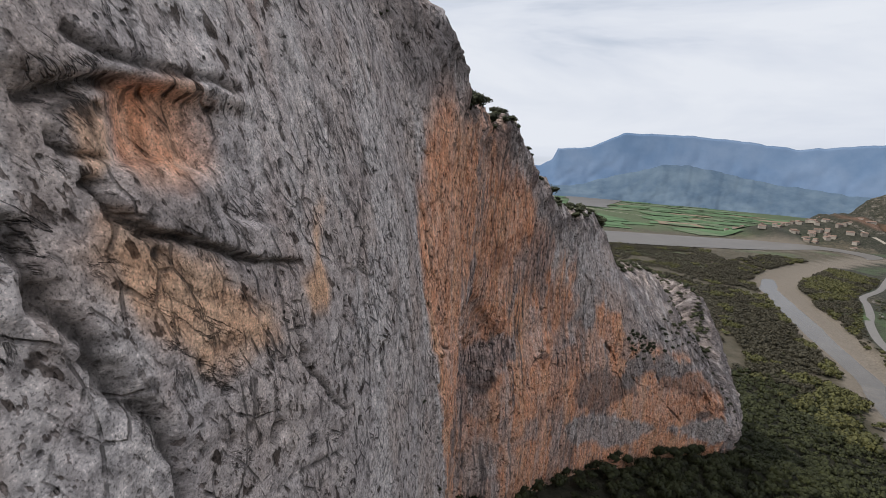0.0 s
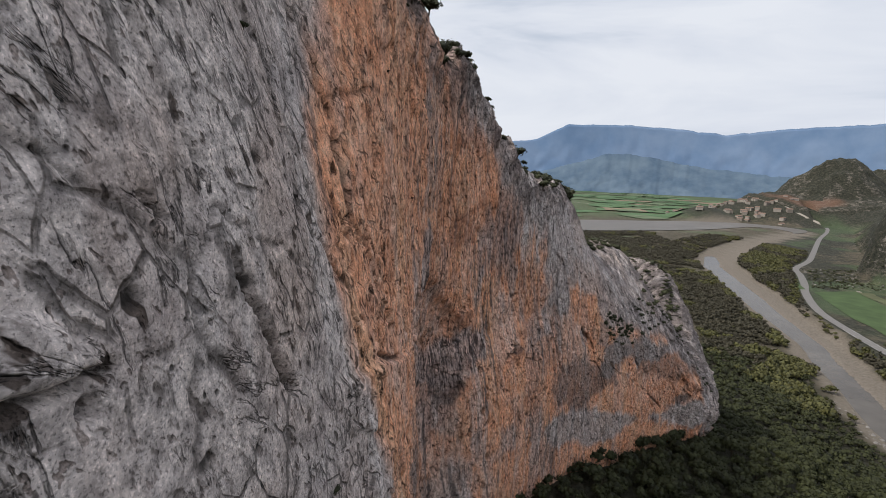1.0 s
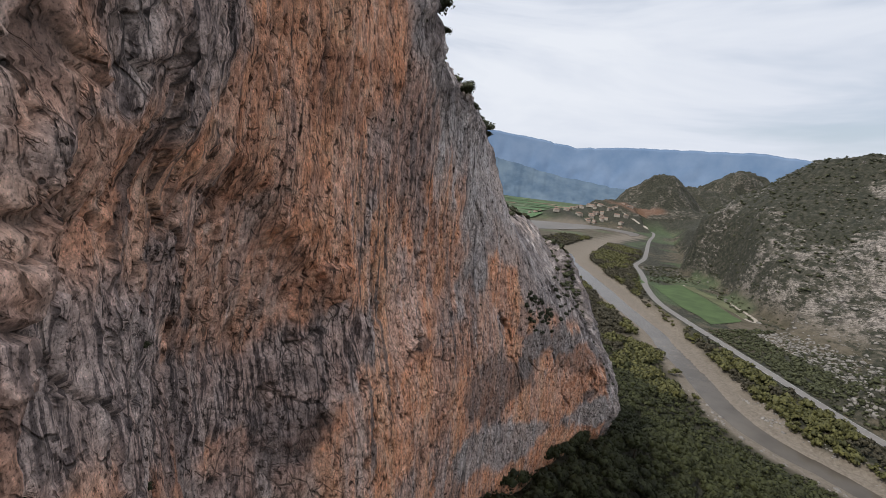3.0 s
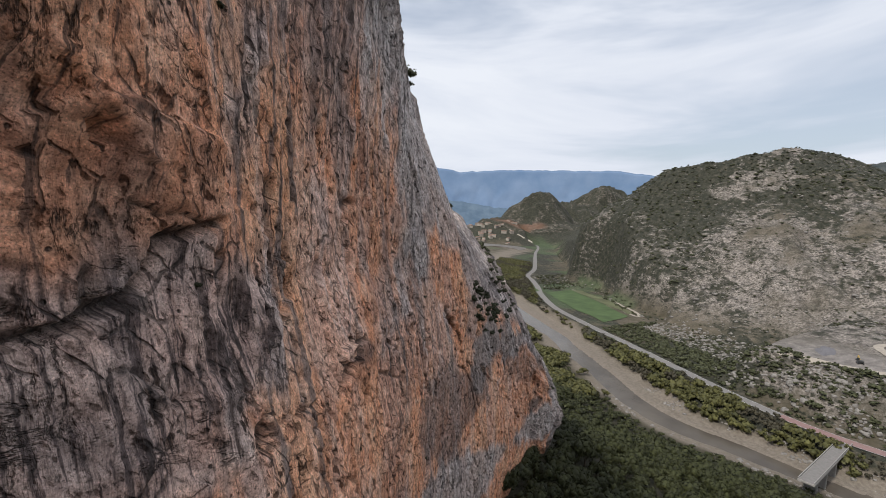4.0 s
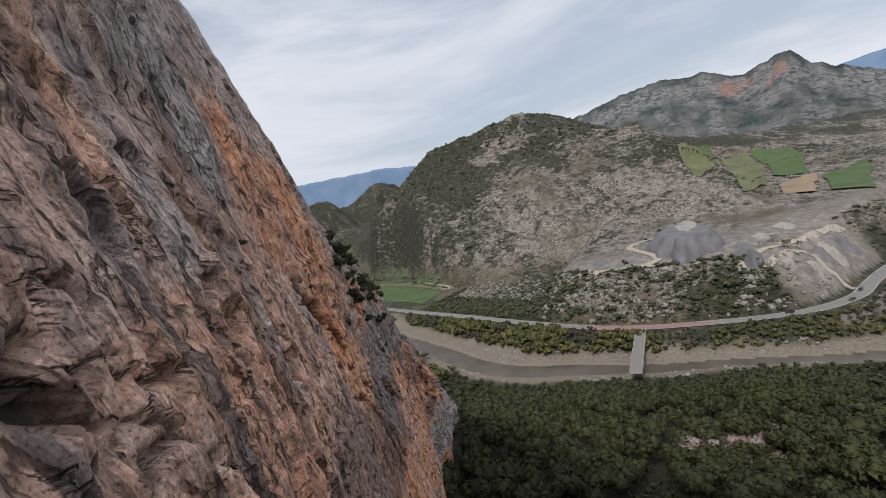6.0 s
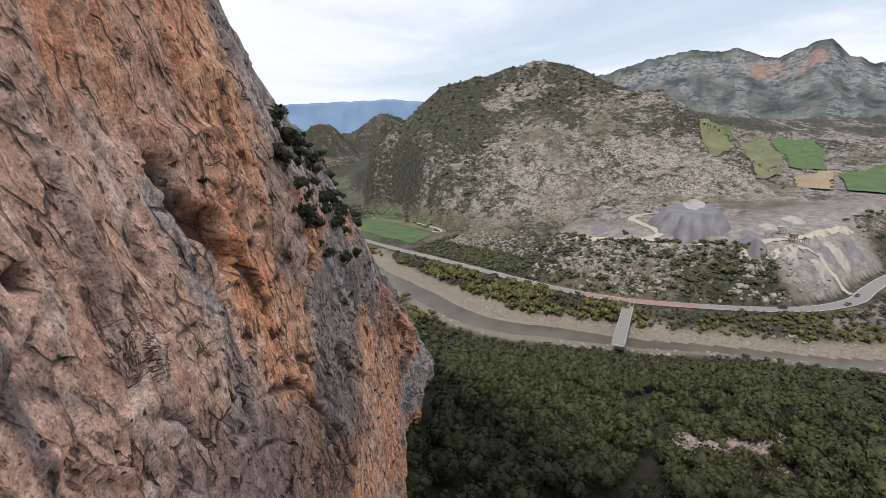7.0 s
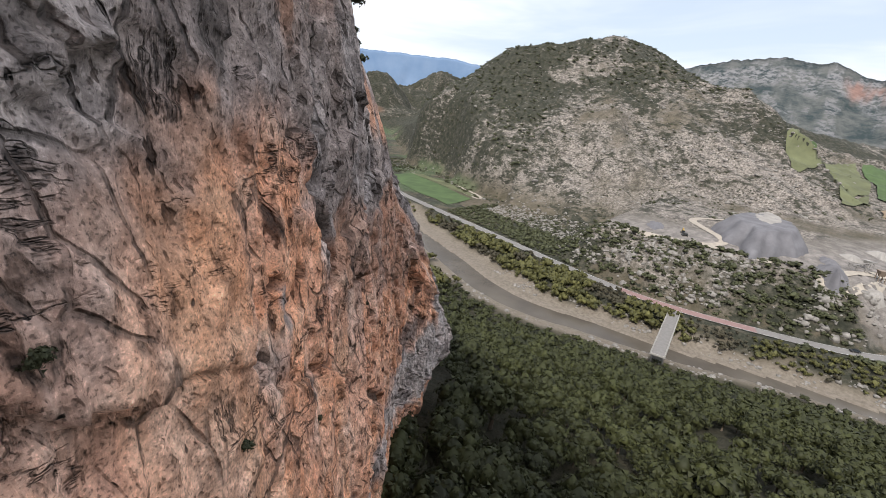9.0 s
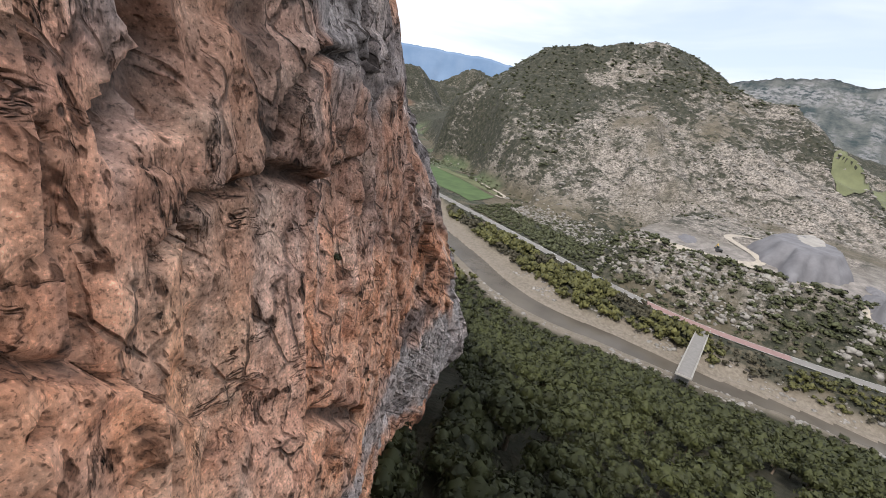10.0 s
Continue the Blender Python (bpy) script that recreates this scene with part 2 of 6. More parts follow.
    line = m.math("MAXIMUM", edge, m.math("MAXIMUM", m.math("MULTIPLY", f1, few1), m.math("MULTIPLY", f2, few2)))
    hole = m.math("MULTIPLY", m.ramp(m.voronoi(1.9, bent), [(0.07, 1.0), (0.13, 0.0)]), m.ramp(m.noise(0.4, 4), [(0.45, 0.0), (0.52, 1.0)]))
    # relief shade put into the colour: flake hollows, chips and pits darkened
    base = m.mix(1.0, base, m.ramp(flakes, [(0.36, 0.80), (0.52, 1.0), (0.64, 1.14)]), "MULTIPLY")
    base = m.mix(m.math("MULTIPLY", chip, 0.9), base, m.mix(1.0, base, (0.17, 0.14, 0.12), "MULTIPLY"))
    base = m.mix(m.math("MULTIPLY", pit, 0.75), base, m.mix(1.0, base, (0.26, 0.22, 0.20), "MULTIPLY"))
    # cavity shade put into the colour: cracks, fracture lines and holes go near black
    crack_shade = m.math("MAXIMUM", m.math("MAXIMUM", m.math("MULTIPLY", m.attr("crack"), 0.95), m.math("MULTIPLY", line, 0.75)), m.math("MULTIPLY", hole, 0.85))
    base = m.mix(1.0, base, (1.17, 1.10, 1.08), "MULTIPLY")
    base = m.mix(crack_shade, base, (0.034, 0.029, 0.026))
    b = m.bump(m.noise(1.3, 5, 0.55, at=m.place((1.0, 1.0, 0.8), (25, 0, 0))), 1.0, 0.10)
    b = m.bump(m.mix(m.math("MAXIMUM", m.attr("flute"), m.attr("stripe")), (0.5, 0.5, 0.5), wash), 1.0, 0.20, b)
    b = m.bump(m.ramp(flakes, [(0.30, 0.0), (0.385, 0.7), (0.62, 1.0)]), 1.0, 0.05, b)
    b = m.bump(fine, 0.9, 0.06, b)
    b = m.bump(grain, 0.8, 0.022, b)
    b = m.bump(m.ramp(pits, [(0.28, 0.0), (0.38, 0.8), (0.7, 1.0)]), 0.9, 0.05, b)
    b = m.bump(m.math("SUBTRACT", 1.0, m.math("MAXIMUM", line, hole)), 0.9, 0.10, b)
    return m.colour(base)


def ground_material():
    m = Nodes("hillside_ground", 0.95)
    mid, fine = m.noise(0.09, 7, 0.64), m.noise(0.6, 6, 0.62)
    beds = m.noise(0.35, 5, 0.6, at=m.warp(m.place((0.16, 0.5, 1.0)), 0.05, 3.0))
    soil = m.ramp(mid, [(0.3, (0.036, 0.034, 0.020)), (0.5, (0.068, 0.058, 0.040)), (0.7, (0.105, 0.088, 0.066))])
    rock = m.ramp(fine, [(0.30, (0.040, 0.036, 0.031)), (0.46, (0.135, 0.119, 0.105)), (0.60, (0.222, 0.199, 0.180)), (0.74, (0.30, 0.274, 0.252))])
    rock = m.mix(1.0, rock, m.ramp(beds, [(0.36, 0.45), (0.5, 1.0), (0.66, 1.25)]), "MULTIPLY")
    scrub = m.ramp(m.noise(0.2, 8, 0.7), [(0.32, (0.008, 0.010, 0.006)), (0.5, (0.026, 0.027, 0.018)), (0.68, (0.070, 0.062, 0.048))])
    c = m.mix(m.attr("rock"), soil, rock)
    rows = m.warp(m.place((0.55, 1.0, 1.0), (0, 0, 35)), 0.25, 2.2)
    dots = m.math("MAXIMUM", m.ramp(m.voronoi(0.30, rows), [(0.20, 1.0), (0.34, 0.0)]), m.math("MULTIPLY", 0.8, m.ramp(m.voronoi(0.62, rows), [(0.22, 1.0), (0.36, 0.0)])))
    dots = m.math("MULTIPLY", dots, m.ramp(m.noise(0.03, 5, 0.6, at=m.place((1.0, 0.35, 1.0), (0, 0, -35))), [(0.38, 0.12), (0.54, 1.0)]))
    gully = m.ramp(m.noise(0.016, 6, 0.62, at=m.place((1.0, 0.6, 1.0), (0, 0, 25))), [(0.465, 0.0), (0.495, 1.0), (0.505, 1.0), (0.535, 0.0)])
    dots = m.math("MAXIMUM", dots, m.math("MULTIPLY", gully, m.ramp(m.noise(0.12, 6, 0.65), [(0.40, 0.0), (0.50, 1.0)])))
    c = m.mix(m.math("MULTIPLY", m.attr("rock"), dots), c, scrub)
    cover = m.math("ADD", m.noise(0.085, 9, 0.72, at=m.place((1.0, 1.0, 2.2))), m.math("MULTIPLY", m.math("SUBTRACT", m.attr("scrub"), 0.5), 0.34))
    patch = m.math("MULTIPLY", m.ramp(cover, [(0.46, 0.0), (0.53, 1.0)]), m.ramp(m.attr("scrub"), [(0.0, 0.0), (0.08, 1.0)]))
    c = m.mix(patch, c, scrub)
    c = m.mix(m.attr("grass"), c, m.ramp(mid, [(0.3, (0.050, 0.085, 0.034)), (0.7, (0.080, 0.118, 0.054))]))
    c = m.mix(m.attr("sand"), c, m.ramp(fine, [(0.3, (0.102, 0.085, 0.0666)), (0.7, (0.1836, 0.1598, 0.1326))]))
    c = m.mix(m.attr("grit"), c, m.ramp(m.noise(0.16, 9, 0.7), [(0.32, (0.085, 0.077, 0.072)), (0.5, (0.150, 0.137, 0.128)), (0.68, (0.235, 0.214, 0.198))]))
    c = m.mix(m.attr("litter"), c, m.ramp(fine, [(0.3, (0.0122, 0.0136, 0.0068)), (0.7, (0.0408, 0.0354, 0.0218))]))
    c = m.mix(m.attr("red"), c, m.ramp(fine, [(0.3, (0.0952, 0.0476, 0.0306)), (0.7, (0.204, 0.1156, 0.0782))]))
    c = m.mix(1.0, c, (0.89, 0.87, 0.855), "MULTIPLY")
    m.bump(fine, 0.9, 0.9)
    return m.colour(c)


def leaf_material(name, dark, light):
    m = Nodes(name, 0.7)
    info = m.n.new("ShaderNodeObjectInfo")
    geo = m.n.new("ShaderNodeNewGeometry")
    t = m.math("ADD", m.math("MULTIPLY", geo.outputs["Random Per Island"], 0.35), m.math("MULTIPLY", m.noise(0.22, 4), 0.7))
    t = m.math("ADD", t, m.math("MULTIPLY", info.outputs["Random"], 0.15))
    return m.colour(m.ramp(t, [(0.2, dark), (0.55, tuple((a + b) / 2 for a, b in zip(dark, light))), (0.95, light)]))


def plain_material(name, c, rough=0.8, var=0.25, scale=2.0, bump=0.2):
    m = Nodes(name, rough)
    lo = tuple(v * (1 - var) for v in c)
    hi = tuple(min(1, v * (1 + var)) for v in c)
    n = m.noise(scale, 6, 0.6)
    m.bump(n, bump, 0.1)
    return m.colour(m.ramp(n, [(0.3, lo), (0.7, hi)]))


def water_material():
    m = Nodes("river_water", 0.2)
    m.bsdf.inputs["Specular IOR Level"].default_value = 0.22
    m.bump(m.noise(0.5, 5, 0.6), 0.35, 0.12)
    return m.colour(m.ramp(m.noise(0.05, 4), [(0.35, (0.055, 0.046, 0.037)), (0.7, (0.085, 0.072, 0.058))]))


# far ranges: haze is put into the bluish colour and a faint emission
def hazed_material(name, low, high, scale=0.004):
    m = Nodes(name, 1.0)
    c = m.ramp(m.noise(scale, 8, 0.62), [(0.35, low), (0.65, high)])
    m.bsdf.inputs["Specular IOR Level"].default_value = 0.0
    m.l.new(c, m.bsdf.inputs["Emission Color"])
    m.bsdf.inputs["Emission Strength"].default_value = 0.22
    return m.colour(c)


ROCK = cliff_material()
GROUND = ground_material()
LEAF = leaf_material("holm_oak_leaves", (0.002, 0.0025, 0.001), (0.043, 0.047, 0.0135))
SPRING = leaf_material("spring_leaves", (0.012, 0.014, 0.006), (0.098, 0.092, 0.028))
BUSH = leaf_material("shrub_leaves", (0.006, 0.007, 0.003), (0.062, 0.066, 0.030))
BARK = plain_material("bark", (0.11, 0.085, 0.065), 0.9)
WATER = water_material()
FAR_WATER = plain_material("silty_water", (0.10, 0.089, 0.078), 0.5, 0.12, 0.02, 0.02)
ASPHALT = plain_material("asphalt", (0.135, 0.126, 0.1185), 0.85, 0.15, 0.6, 0.05)
RED_ASPHALT = plain_material("reddish_asphalt", (0.1725, 0.1087, 0.1013), 0.85, 0.15, 0.6, 0.05)
CONCRETE = plain_material("concrete", (0.224, 0.212, 0.196), 0.85, 0.15, 1.0, 0.1)
TRACK = plain_material("gravel_track", (0.24, 0.21, 0.175), 0.95, 0.15, 0.4, 0.2)
FIELD = plain_material("young_crop", (0.044, 0.068, 0.025), 0.9, 0.25, 0.06, 0.3)
FIELD_PALE = plain_material("meadow_grass", (0.078, 0.082, 0.042), 0.9, 0.3, 0.05, 0.3)
FAR_CROP = plain_material("plain_crop", (0.060, 0.105, 0.046), 0.9, 0.3, 0.02, 0.1)
FAR_MEADOW = plain_material("plain_meadow", (0.085, 0.110, 0.060), 0.9, 0.3, 0.02, 0.1)
FIELD_BROWN = plain_material("ploughed_earth", (0.165, 0.1237, 0.0825), 0.95, 0.2, 0.05, 0.3)
GRIT = plain_material("grey_gravel", (0.1, 0.096, 0.1024), 0.95, 0.25, 0.12, 0.3)
GRIT_PALE = plain_material("pale_gravel", (0.195, 0.18, 0.165), 0.95, 0.2, 0.12, 0.3)
FAR_HAZE_BLUE = hazed_material("far_range", (0.085, 0.130, 0.205), (0.118, 0.162, 0.235))
FAR_FOOT = hazed_material("far_foothills", (0.052, 0.078, 0.112), (0.088, 0.118, 0.150), 0.006)


def crag_material():
    m = Nodes("far_crags", 1.0)
    n1, n2 = m.noise(0.012, 9, 0.68), m.noise(0.045, 8, 0.7, at=m.place((1, 1, 1.4)))
    # a slight blue haze tint is mixed into these crag colours
    c = m.ramp(n1, [(0.40, (0.034, 0.044, 0.046)), (0.60, (0.092, 0.094, 0.090))])
    c = m.mix(m.math("MULTIPLY", m.attr("bare"), m.ramp(n2, [(0.44, 0.0), (0.56, 0.9)])), c, (0.165, 0.160, 0.165))
    c = m.mix(m.attr("red"), c, m.ramp(n2, [(0.35, (0.14, 0.088, 0.078)), (0.65, (0.21, 0.135, 0.112))]))
    m.bsdf.inputs["Specular IOR Level"].default_value = 0.0
    m.bump(n2, 1.0, 10.0)
    return m.colour(c)


FAR_HILL = crag_material()


# ---- mesh helpers ----
def sheet(name, pts, mat, attrs=None, wrap=False, shade=True):
    """A mesh from a grid of points (rows, columns, 3), with float attributes on its vertices."""
    r, c = pts.shape[:2]
    idx = np.arange(r * c).reshape(r, c)
    quads = np.stack([idx[:-1, :-1], idx[:-1, 1:], idx[1:, 1:], idx[1:, :-1]], -1).reshape(-1, 4)
    return poly_mesh(name, pts.reshape(-1, 3), quads, mat, attrs, shade)


def poly_mesh(name, verts, faces, mat, attrs=None, shade=True):
    me = bpy.data.meshes.new(name)
    faces = np.asarray(faces, np.int32)
    k = faces.shape[1]
    me.vertices.add(len(verts))
    me.vertices.foreach_set("co", np.asarray(verts, np.float32).ravel())
    me.loops.add(faces.size)
    me.loops.foreach_set("vertex_index", faces.ravel())
    me.polygons.add(len(faces))
    me.polygons.foreach_set("loop_start", np.arange(0, faces.size, k, dtype=np.int32))
    if shade:
        me.polygons.foreach_set("use_smooth", np.ones(len(faces), bool))
    me.update(calc_edges=True)
    for key, values in (attrs or {}).items():
        a = me.attributes.new(key, "FLOAT", "POINT")
        a.data.foreach_set("value", np.asarray(values, np.float32).ravel())
    me.materials.append(mat)
    return me


def part(name, bm, material, parent, label=""):
    """One mesh object under a thing or a part, from a bmesh or a mesh."""
    if isinstance(bm, bmesh.types.BMesh):
        me = bpy.data.meshes.new(name)
        bm.to_mesh(me)
        bm.free()
        me.materials.append(material)
    else:
        me = bm
    ob = new(name, me)
    ob.parent = parent
    return tagged(ob, label)


def box(bm, x0, x1, y0, y1, z0, z1, bevel=0.0):
    made = bmesh.ops.create_cube(bm, size=1, matrix=Matrix.LocRotScale(((x0 + x1) / 2, (y0 + y1) / 2, (z0 + z1) / 2), None, (x1 - x0, y1 - y0, z1 - z0)))
    if bevel:
        edges = list({e for v in made["verts"] for e in v.link_edges})
        bmesh.ops.bevel(bm, geom=edges, offset=bevel, segments=1, affect="EDGES")


def spline(ctrl, step):
    """Points at even steps along a smooth line through the given rows; all columns are carried along."""
    p = np.asarray(ctrl, float)
    q = np.vstack([2 * p[0] - p[1], p, 2 * p[-1] - p[-2]])
    out = []
    for i in range(1, len(q) - 2):
        t = np.linspace(0, 1, 40, endpoint=False)[:, None]
        a, b, c, d = q[i - 1], q[i], q[i + 1], q[i + 2]
        out.append(0.5 * (2 * b + (c - a) * t + (2 * a - 5 * b + 4 * c - d) * t**2 + (3 * b - a - 3 * c + d) * t**3))
    out = np.vstack(out + [p[-1:]])
    s = np.r_[0, np.cumsum(np.hypot(*np.diff(out[:, :2], axis=0).T))]
    at = np.arange(0, s[-1], step)
    return at, np.stack([np.interp(at, s, col) for col in out.T], 1)


# ---- lie of the land ----
RIVER = [(520, -160, 26), (410, -78, 20), (330, -22, 11), (291, 14, 9), (276, 43, 8), (271, 64, 8), (267, 84, 8.5), (262, 102, 9), (256, 121, 11), (250, 160, 15), (244, 193, 17), (254, 226, 18), (279, 278, 19), (309, 350, 20), (336, 430, 24),
         (372, 520, 27), (405, 620, 24), (450, 730, 26), (540, 835, 28), (660, 940, 24), (790, 1040, 24), (880, 1120, 28), (895, 1205, 36), (810, 1262, 56), (590, 1190, 92), (355, 1135, 108), (100, 1100, 114), (-300, 1080, 114)]
ROAD = [(580, -110), (490, -48), (412, 0), (368, 20), (339, 31), (316, 50), (304, 72), (295, 100), (288, 134), (289, 163), (298, 203), (322, 282), (344, 358), (368, 425), (410, 495), (444, 540), (482, 596), (510, 640), (580, 705), (653, 787), (830, 990), (980, 1150), (1070, 1270), (1100, 1400)]
RIDGE = [(1400, 1350, 90, 0.35), (1250, 1130, 92, 0.35), (1050, 930, 100, 0.38), (900, 780, 113, 0.45), (805, 672, 128, 0.55), (775, 640, 152, 0.62), (740, 600, 174, 0.62), (690, 535, 192, 0.66), (665, 495, 198, 0.70), (685, 445, 207, 0.60), (730, 405, 222, 0.47), (790, 375, 230, 0.40), (870, 325, 212, 0.37), (915, 250, 172, 0.34), (960, 150, 136, 0.28), (1060, 50, 124, 0.2), (1300, -150, 124, 0.15)]

_, RIVER_LINE = spline(RIVER, 6.0)
_, ROAD_LINE = spline([(*p, 0) for p in ROAD], 5.0)
_, RIDGE_LINE = spline(RIDGE, 10.0)


def nearest(x, y, line):
    """Distance to a plan line, the signed side (positive to its right), and the line's row there, blended between its points."""
    shape = np.shape(x)
    p = np.stack([np.ravel(x), np.ravel(y)], 1).astype(float)
    a, d = line[:-1, :2], np.diff(line[:, :2], axis=0)
    dd = (d**2).sum(1)
    best, side = np.empty(len(p)), np.empty(len(p))
    row = np.empty((len(p), line.shape[1]))
    for k in range(0, len(p), 8000):
        q = p[k : k + 8000]
        i = np.hypot(q[:, None, 0] - line[None, :, 0], q[:, None, 1] - line[None, :, 1]).argmin(1)
        found = np.full(len(q), 1e9)
        for step in (-1, 0):
            m = np.clip(i + step, 0, len(a) - 1)
            off = q - a[m]
            t = np.clip((off * d[m]).sum(1) / dd[m], 0, 1)
            r = off - d[m] * t[:, None]
            dist = np.hypot(r[:, 0], r[:, 1])
            take = dist < found
            found = np.where(take, dist, found)
            sgn = np.sign(off[:, 0] * d[m, 1] - off[:, 1] * d[m, 0])
            side[k : k + 8000] = np.where(take, sgn, side[k : k + 8000])
            mix = line[m] * (1 - t[:, None]) + line[m + 1] * t[:, None]
            row[k : k + 8000] = np.where(take[:, None], mix, row[k : k + 8000])
        best[k : k + 8000] = found
    return best.reshape(shape), side.reshape(shape), row.reshape(*shape, -1)


def land(x, y, rough=True):
    """Height of the ground and what covers it."""
    x, y = np.asarray(x, float), np.asarray(y, float)
    rd, rside, rwho = nearest(x, y, RIVER_LINE)
    half = rwho[..., 2] * np.where((rside > 0) & (y < 600), 0.72, 1.0)
    wave = vnoise(x / 60, y / 60, None, 23)
    edge = np.where(rside > 0, 0.05 + 0.55 * wave, 0.66 - 0.3 * wave)
    bed = -1.5 + 2.0 * smooth(edge - 0.2, edge + 0.25, rd / half) + 0.2 * fbm(x / 12, y / 12, None, 24, 3)
    od, oside, _ = nearest(x, y, ROAD_LINE)
    hd, hside, hwho = nearest(x, y, RIDGE_LINE)
    east = (rside > 0) & (y < 1200) | (x > 1000)
    # the wooded slope below the cliff, on the river's left bank
    up = np.interp(rd - half, [-60, 0, 6, 14, 40, 75, 110, 150, 175, 205, 230, 260], [-2, 0.5, 1.5, 2.5, 9, 22, 37, 52, 57, 62, 68, 78])
    fade = smooth(330, 200, y)
    left = np.where(rd > half, up * fade + (1 - fade) * np.clip((rd - half) * 0.05, -1, 7), -1.5)
    left = left + smooth(20, 120, rd) * (4 * fbm(x / 45, y / 45, None, 3, 3)) * fade
    # the far bank: terrace with the road, quarry shelf, hill
    bank = np.interp(rd - half, [-60, 0, 5, 12, 22], [-2, 0.5, 3.0, 6.5, 9])
    shelf_y = smooth(-60, 20, y) * smooth(235, 190, y)
    past = np.where(oside > 0, od, 0)
    shelf = np.interp(past, [0, 8, 22, 42, 70, 110], [0, 1, 15, 26, 30, 32]) * shelf_y
    dips = smooth(30, -15, y + 0.35 * (x - 330)) * 0.85
    shelf = shelf * (1 - dips)
    shelf = shelf + (2.6 * ridged(x / 19, y / 19, 18, 3) + 2.4 * ridged(x / 8, y / 8, 19, 2)) * shelf_y * smooth(6, 16, past) * smooth(46, 34, past)
    ridge_z, front = hwho[..., 2], hwho[..., 3]
    fall = np.where(hside < 0, 0.85 * np.minimum(hd, 90) + 0.3 * np.maximum(hd - 90, 0), front * hd)
    hill = ridge_z - fall * (1 + 0.08 * fbm(x / 160, y / 160, None, 8, 3)) - 10 * smooth(0, 60, hd)
    hill = hill + (7 * fbm(x / 90, y / 90, None, 12, 4) + 5 * ridged((0.8 * x + 0.6 * y) / 61 + 0.5 * vnoise(x / 40, y / 40, None, 15), (0.8 * y - 0.6 * x) / 83, 14, 4)) * smooth(25, 120, od) * smooth(-30, 40, hill) * (0.45 + 0.55 * smooth(10, 110, hd)) + 3.0 * ridged(x / 33, y / 33, 20, 3) * smooth(40, 90, hill) * smooth(60, 140, od)
    crag = np.maximum(ridged((0.6 * x - 0.8 * y) / 75 + 0.4 * vnoise(x / 50, y / 50, None, 16), (0.8 * x + 0.6 * y) / 210, 17, 3), 0)
    hill = hill + 14 * crag**2 * smooth(40, 90, hill) * smooth(60, 140, od) * smooth(20, 110, hd)
    level = np.interp(y, [200, 300, 340, 500, 600, 800], [25, 40, 85, 90, 60, 60])
    hill = np.where(oside > 0, hill, -200) - 150 * smooth(level * 1.4, level * 0.75, od)
    humps = 0
    for hx, hy, hz, hr in ((1290, 1490, 105, 420), (1275, 1490, 190, 250), (1600, 1560, 175, 430), (1720, 1590, 268, 330), (1990, 1700, 215, 420), (2250, 1750, 220, 500), (1700, 1300, 120, 400), (1090, 1480, 82, 300), (830, 1430, 44, 170)):
        q = np.hypot(x - hx, (y - hy) * 1.2) / hr
        humps = np.maximum(humps, hz * np.clip(1 - q * q, 0, 1) ** 1.5 * (0.92 + 0.3 * ridged(x / 230, y / 230, 61, 4)))
    plain = 9 + np.clip((od - 300) * 0.012, 0, 18)
    right = np.where(rd - half > 30, plain, np.minimum(bank, 9)) + shelf
    upland = np.clip(38 + 0.055 * (x - 450), 0, 150) + 5 * fbm(x / 110, y / 110, None, 66, 3)
    right = right + np.maximum(upland - right, 0) * smooth(400, 540, x) * smooth(330, 150, y - 0.15 * (x - 500)) * smooth(10, 60, np.maximum(past, (x - 470) * 0.6))
    k = 9.0
    right = np.where(hill > right - 40, np.log(np.exp(np.clip((right - 60) / k, -30, 30)) + np.exp(np.clip((hill - 60) / k, -30, 30))) * k + 60, right)
    right = np.where(rd < half, -1.5, right)
    z = np.where(east, right, left)
    z = np.where(rd <= half, bed, np.maximum(z, 0.5))
    far = smooth(700, 1100, np.hypot(x - 60, y - 80))
    z = z * (1 - far) + far * np.maximum(np.where((hill > 25) | (y < 330 + 0.15 * (x - 500)) & (x > 500), z, 8 + 0.9 * fbm(x / 300, y / 300, None, 21, 3)), humps * (y > 700))
    onroad = smooth(11, 6, od) * smooth(0, 7, rd - half)
    z = z * (1 - onroad) + 9.0 * onroad
    if rough:
        z = z + 0.5 * fbm(x / 6, y / 6, None, 33, 3) * smooth(6, 14, od) * (rd > half)
    return z, dict(rd=rd - half, east=east, od=od, hill=hill, past=past, shelf_y=shelf_y, oside=oside)


def height(x, y):
    return float(land(np.array([x]), np.array([y]), False)[0][0])


def axis(lo, fine_lo, fine_hi, hi, step):
    mid = np.arange(fine_lo, fine_hi, step)
    grow = step * np.cumsum(1.09 ** np.arange(1, 90))
    a = fine_lo - grow[::-1]
    b = mid[-1] + grow
    return np.r_[lo, a[a > lo + 50], mid, b[b < hi - 50], hi]


RED_CUT = (1195, 1450)


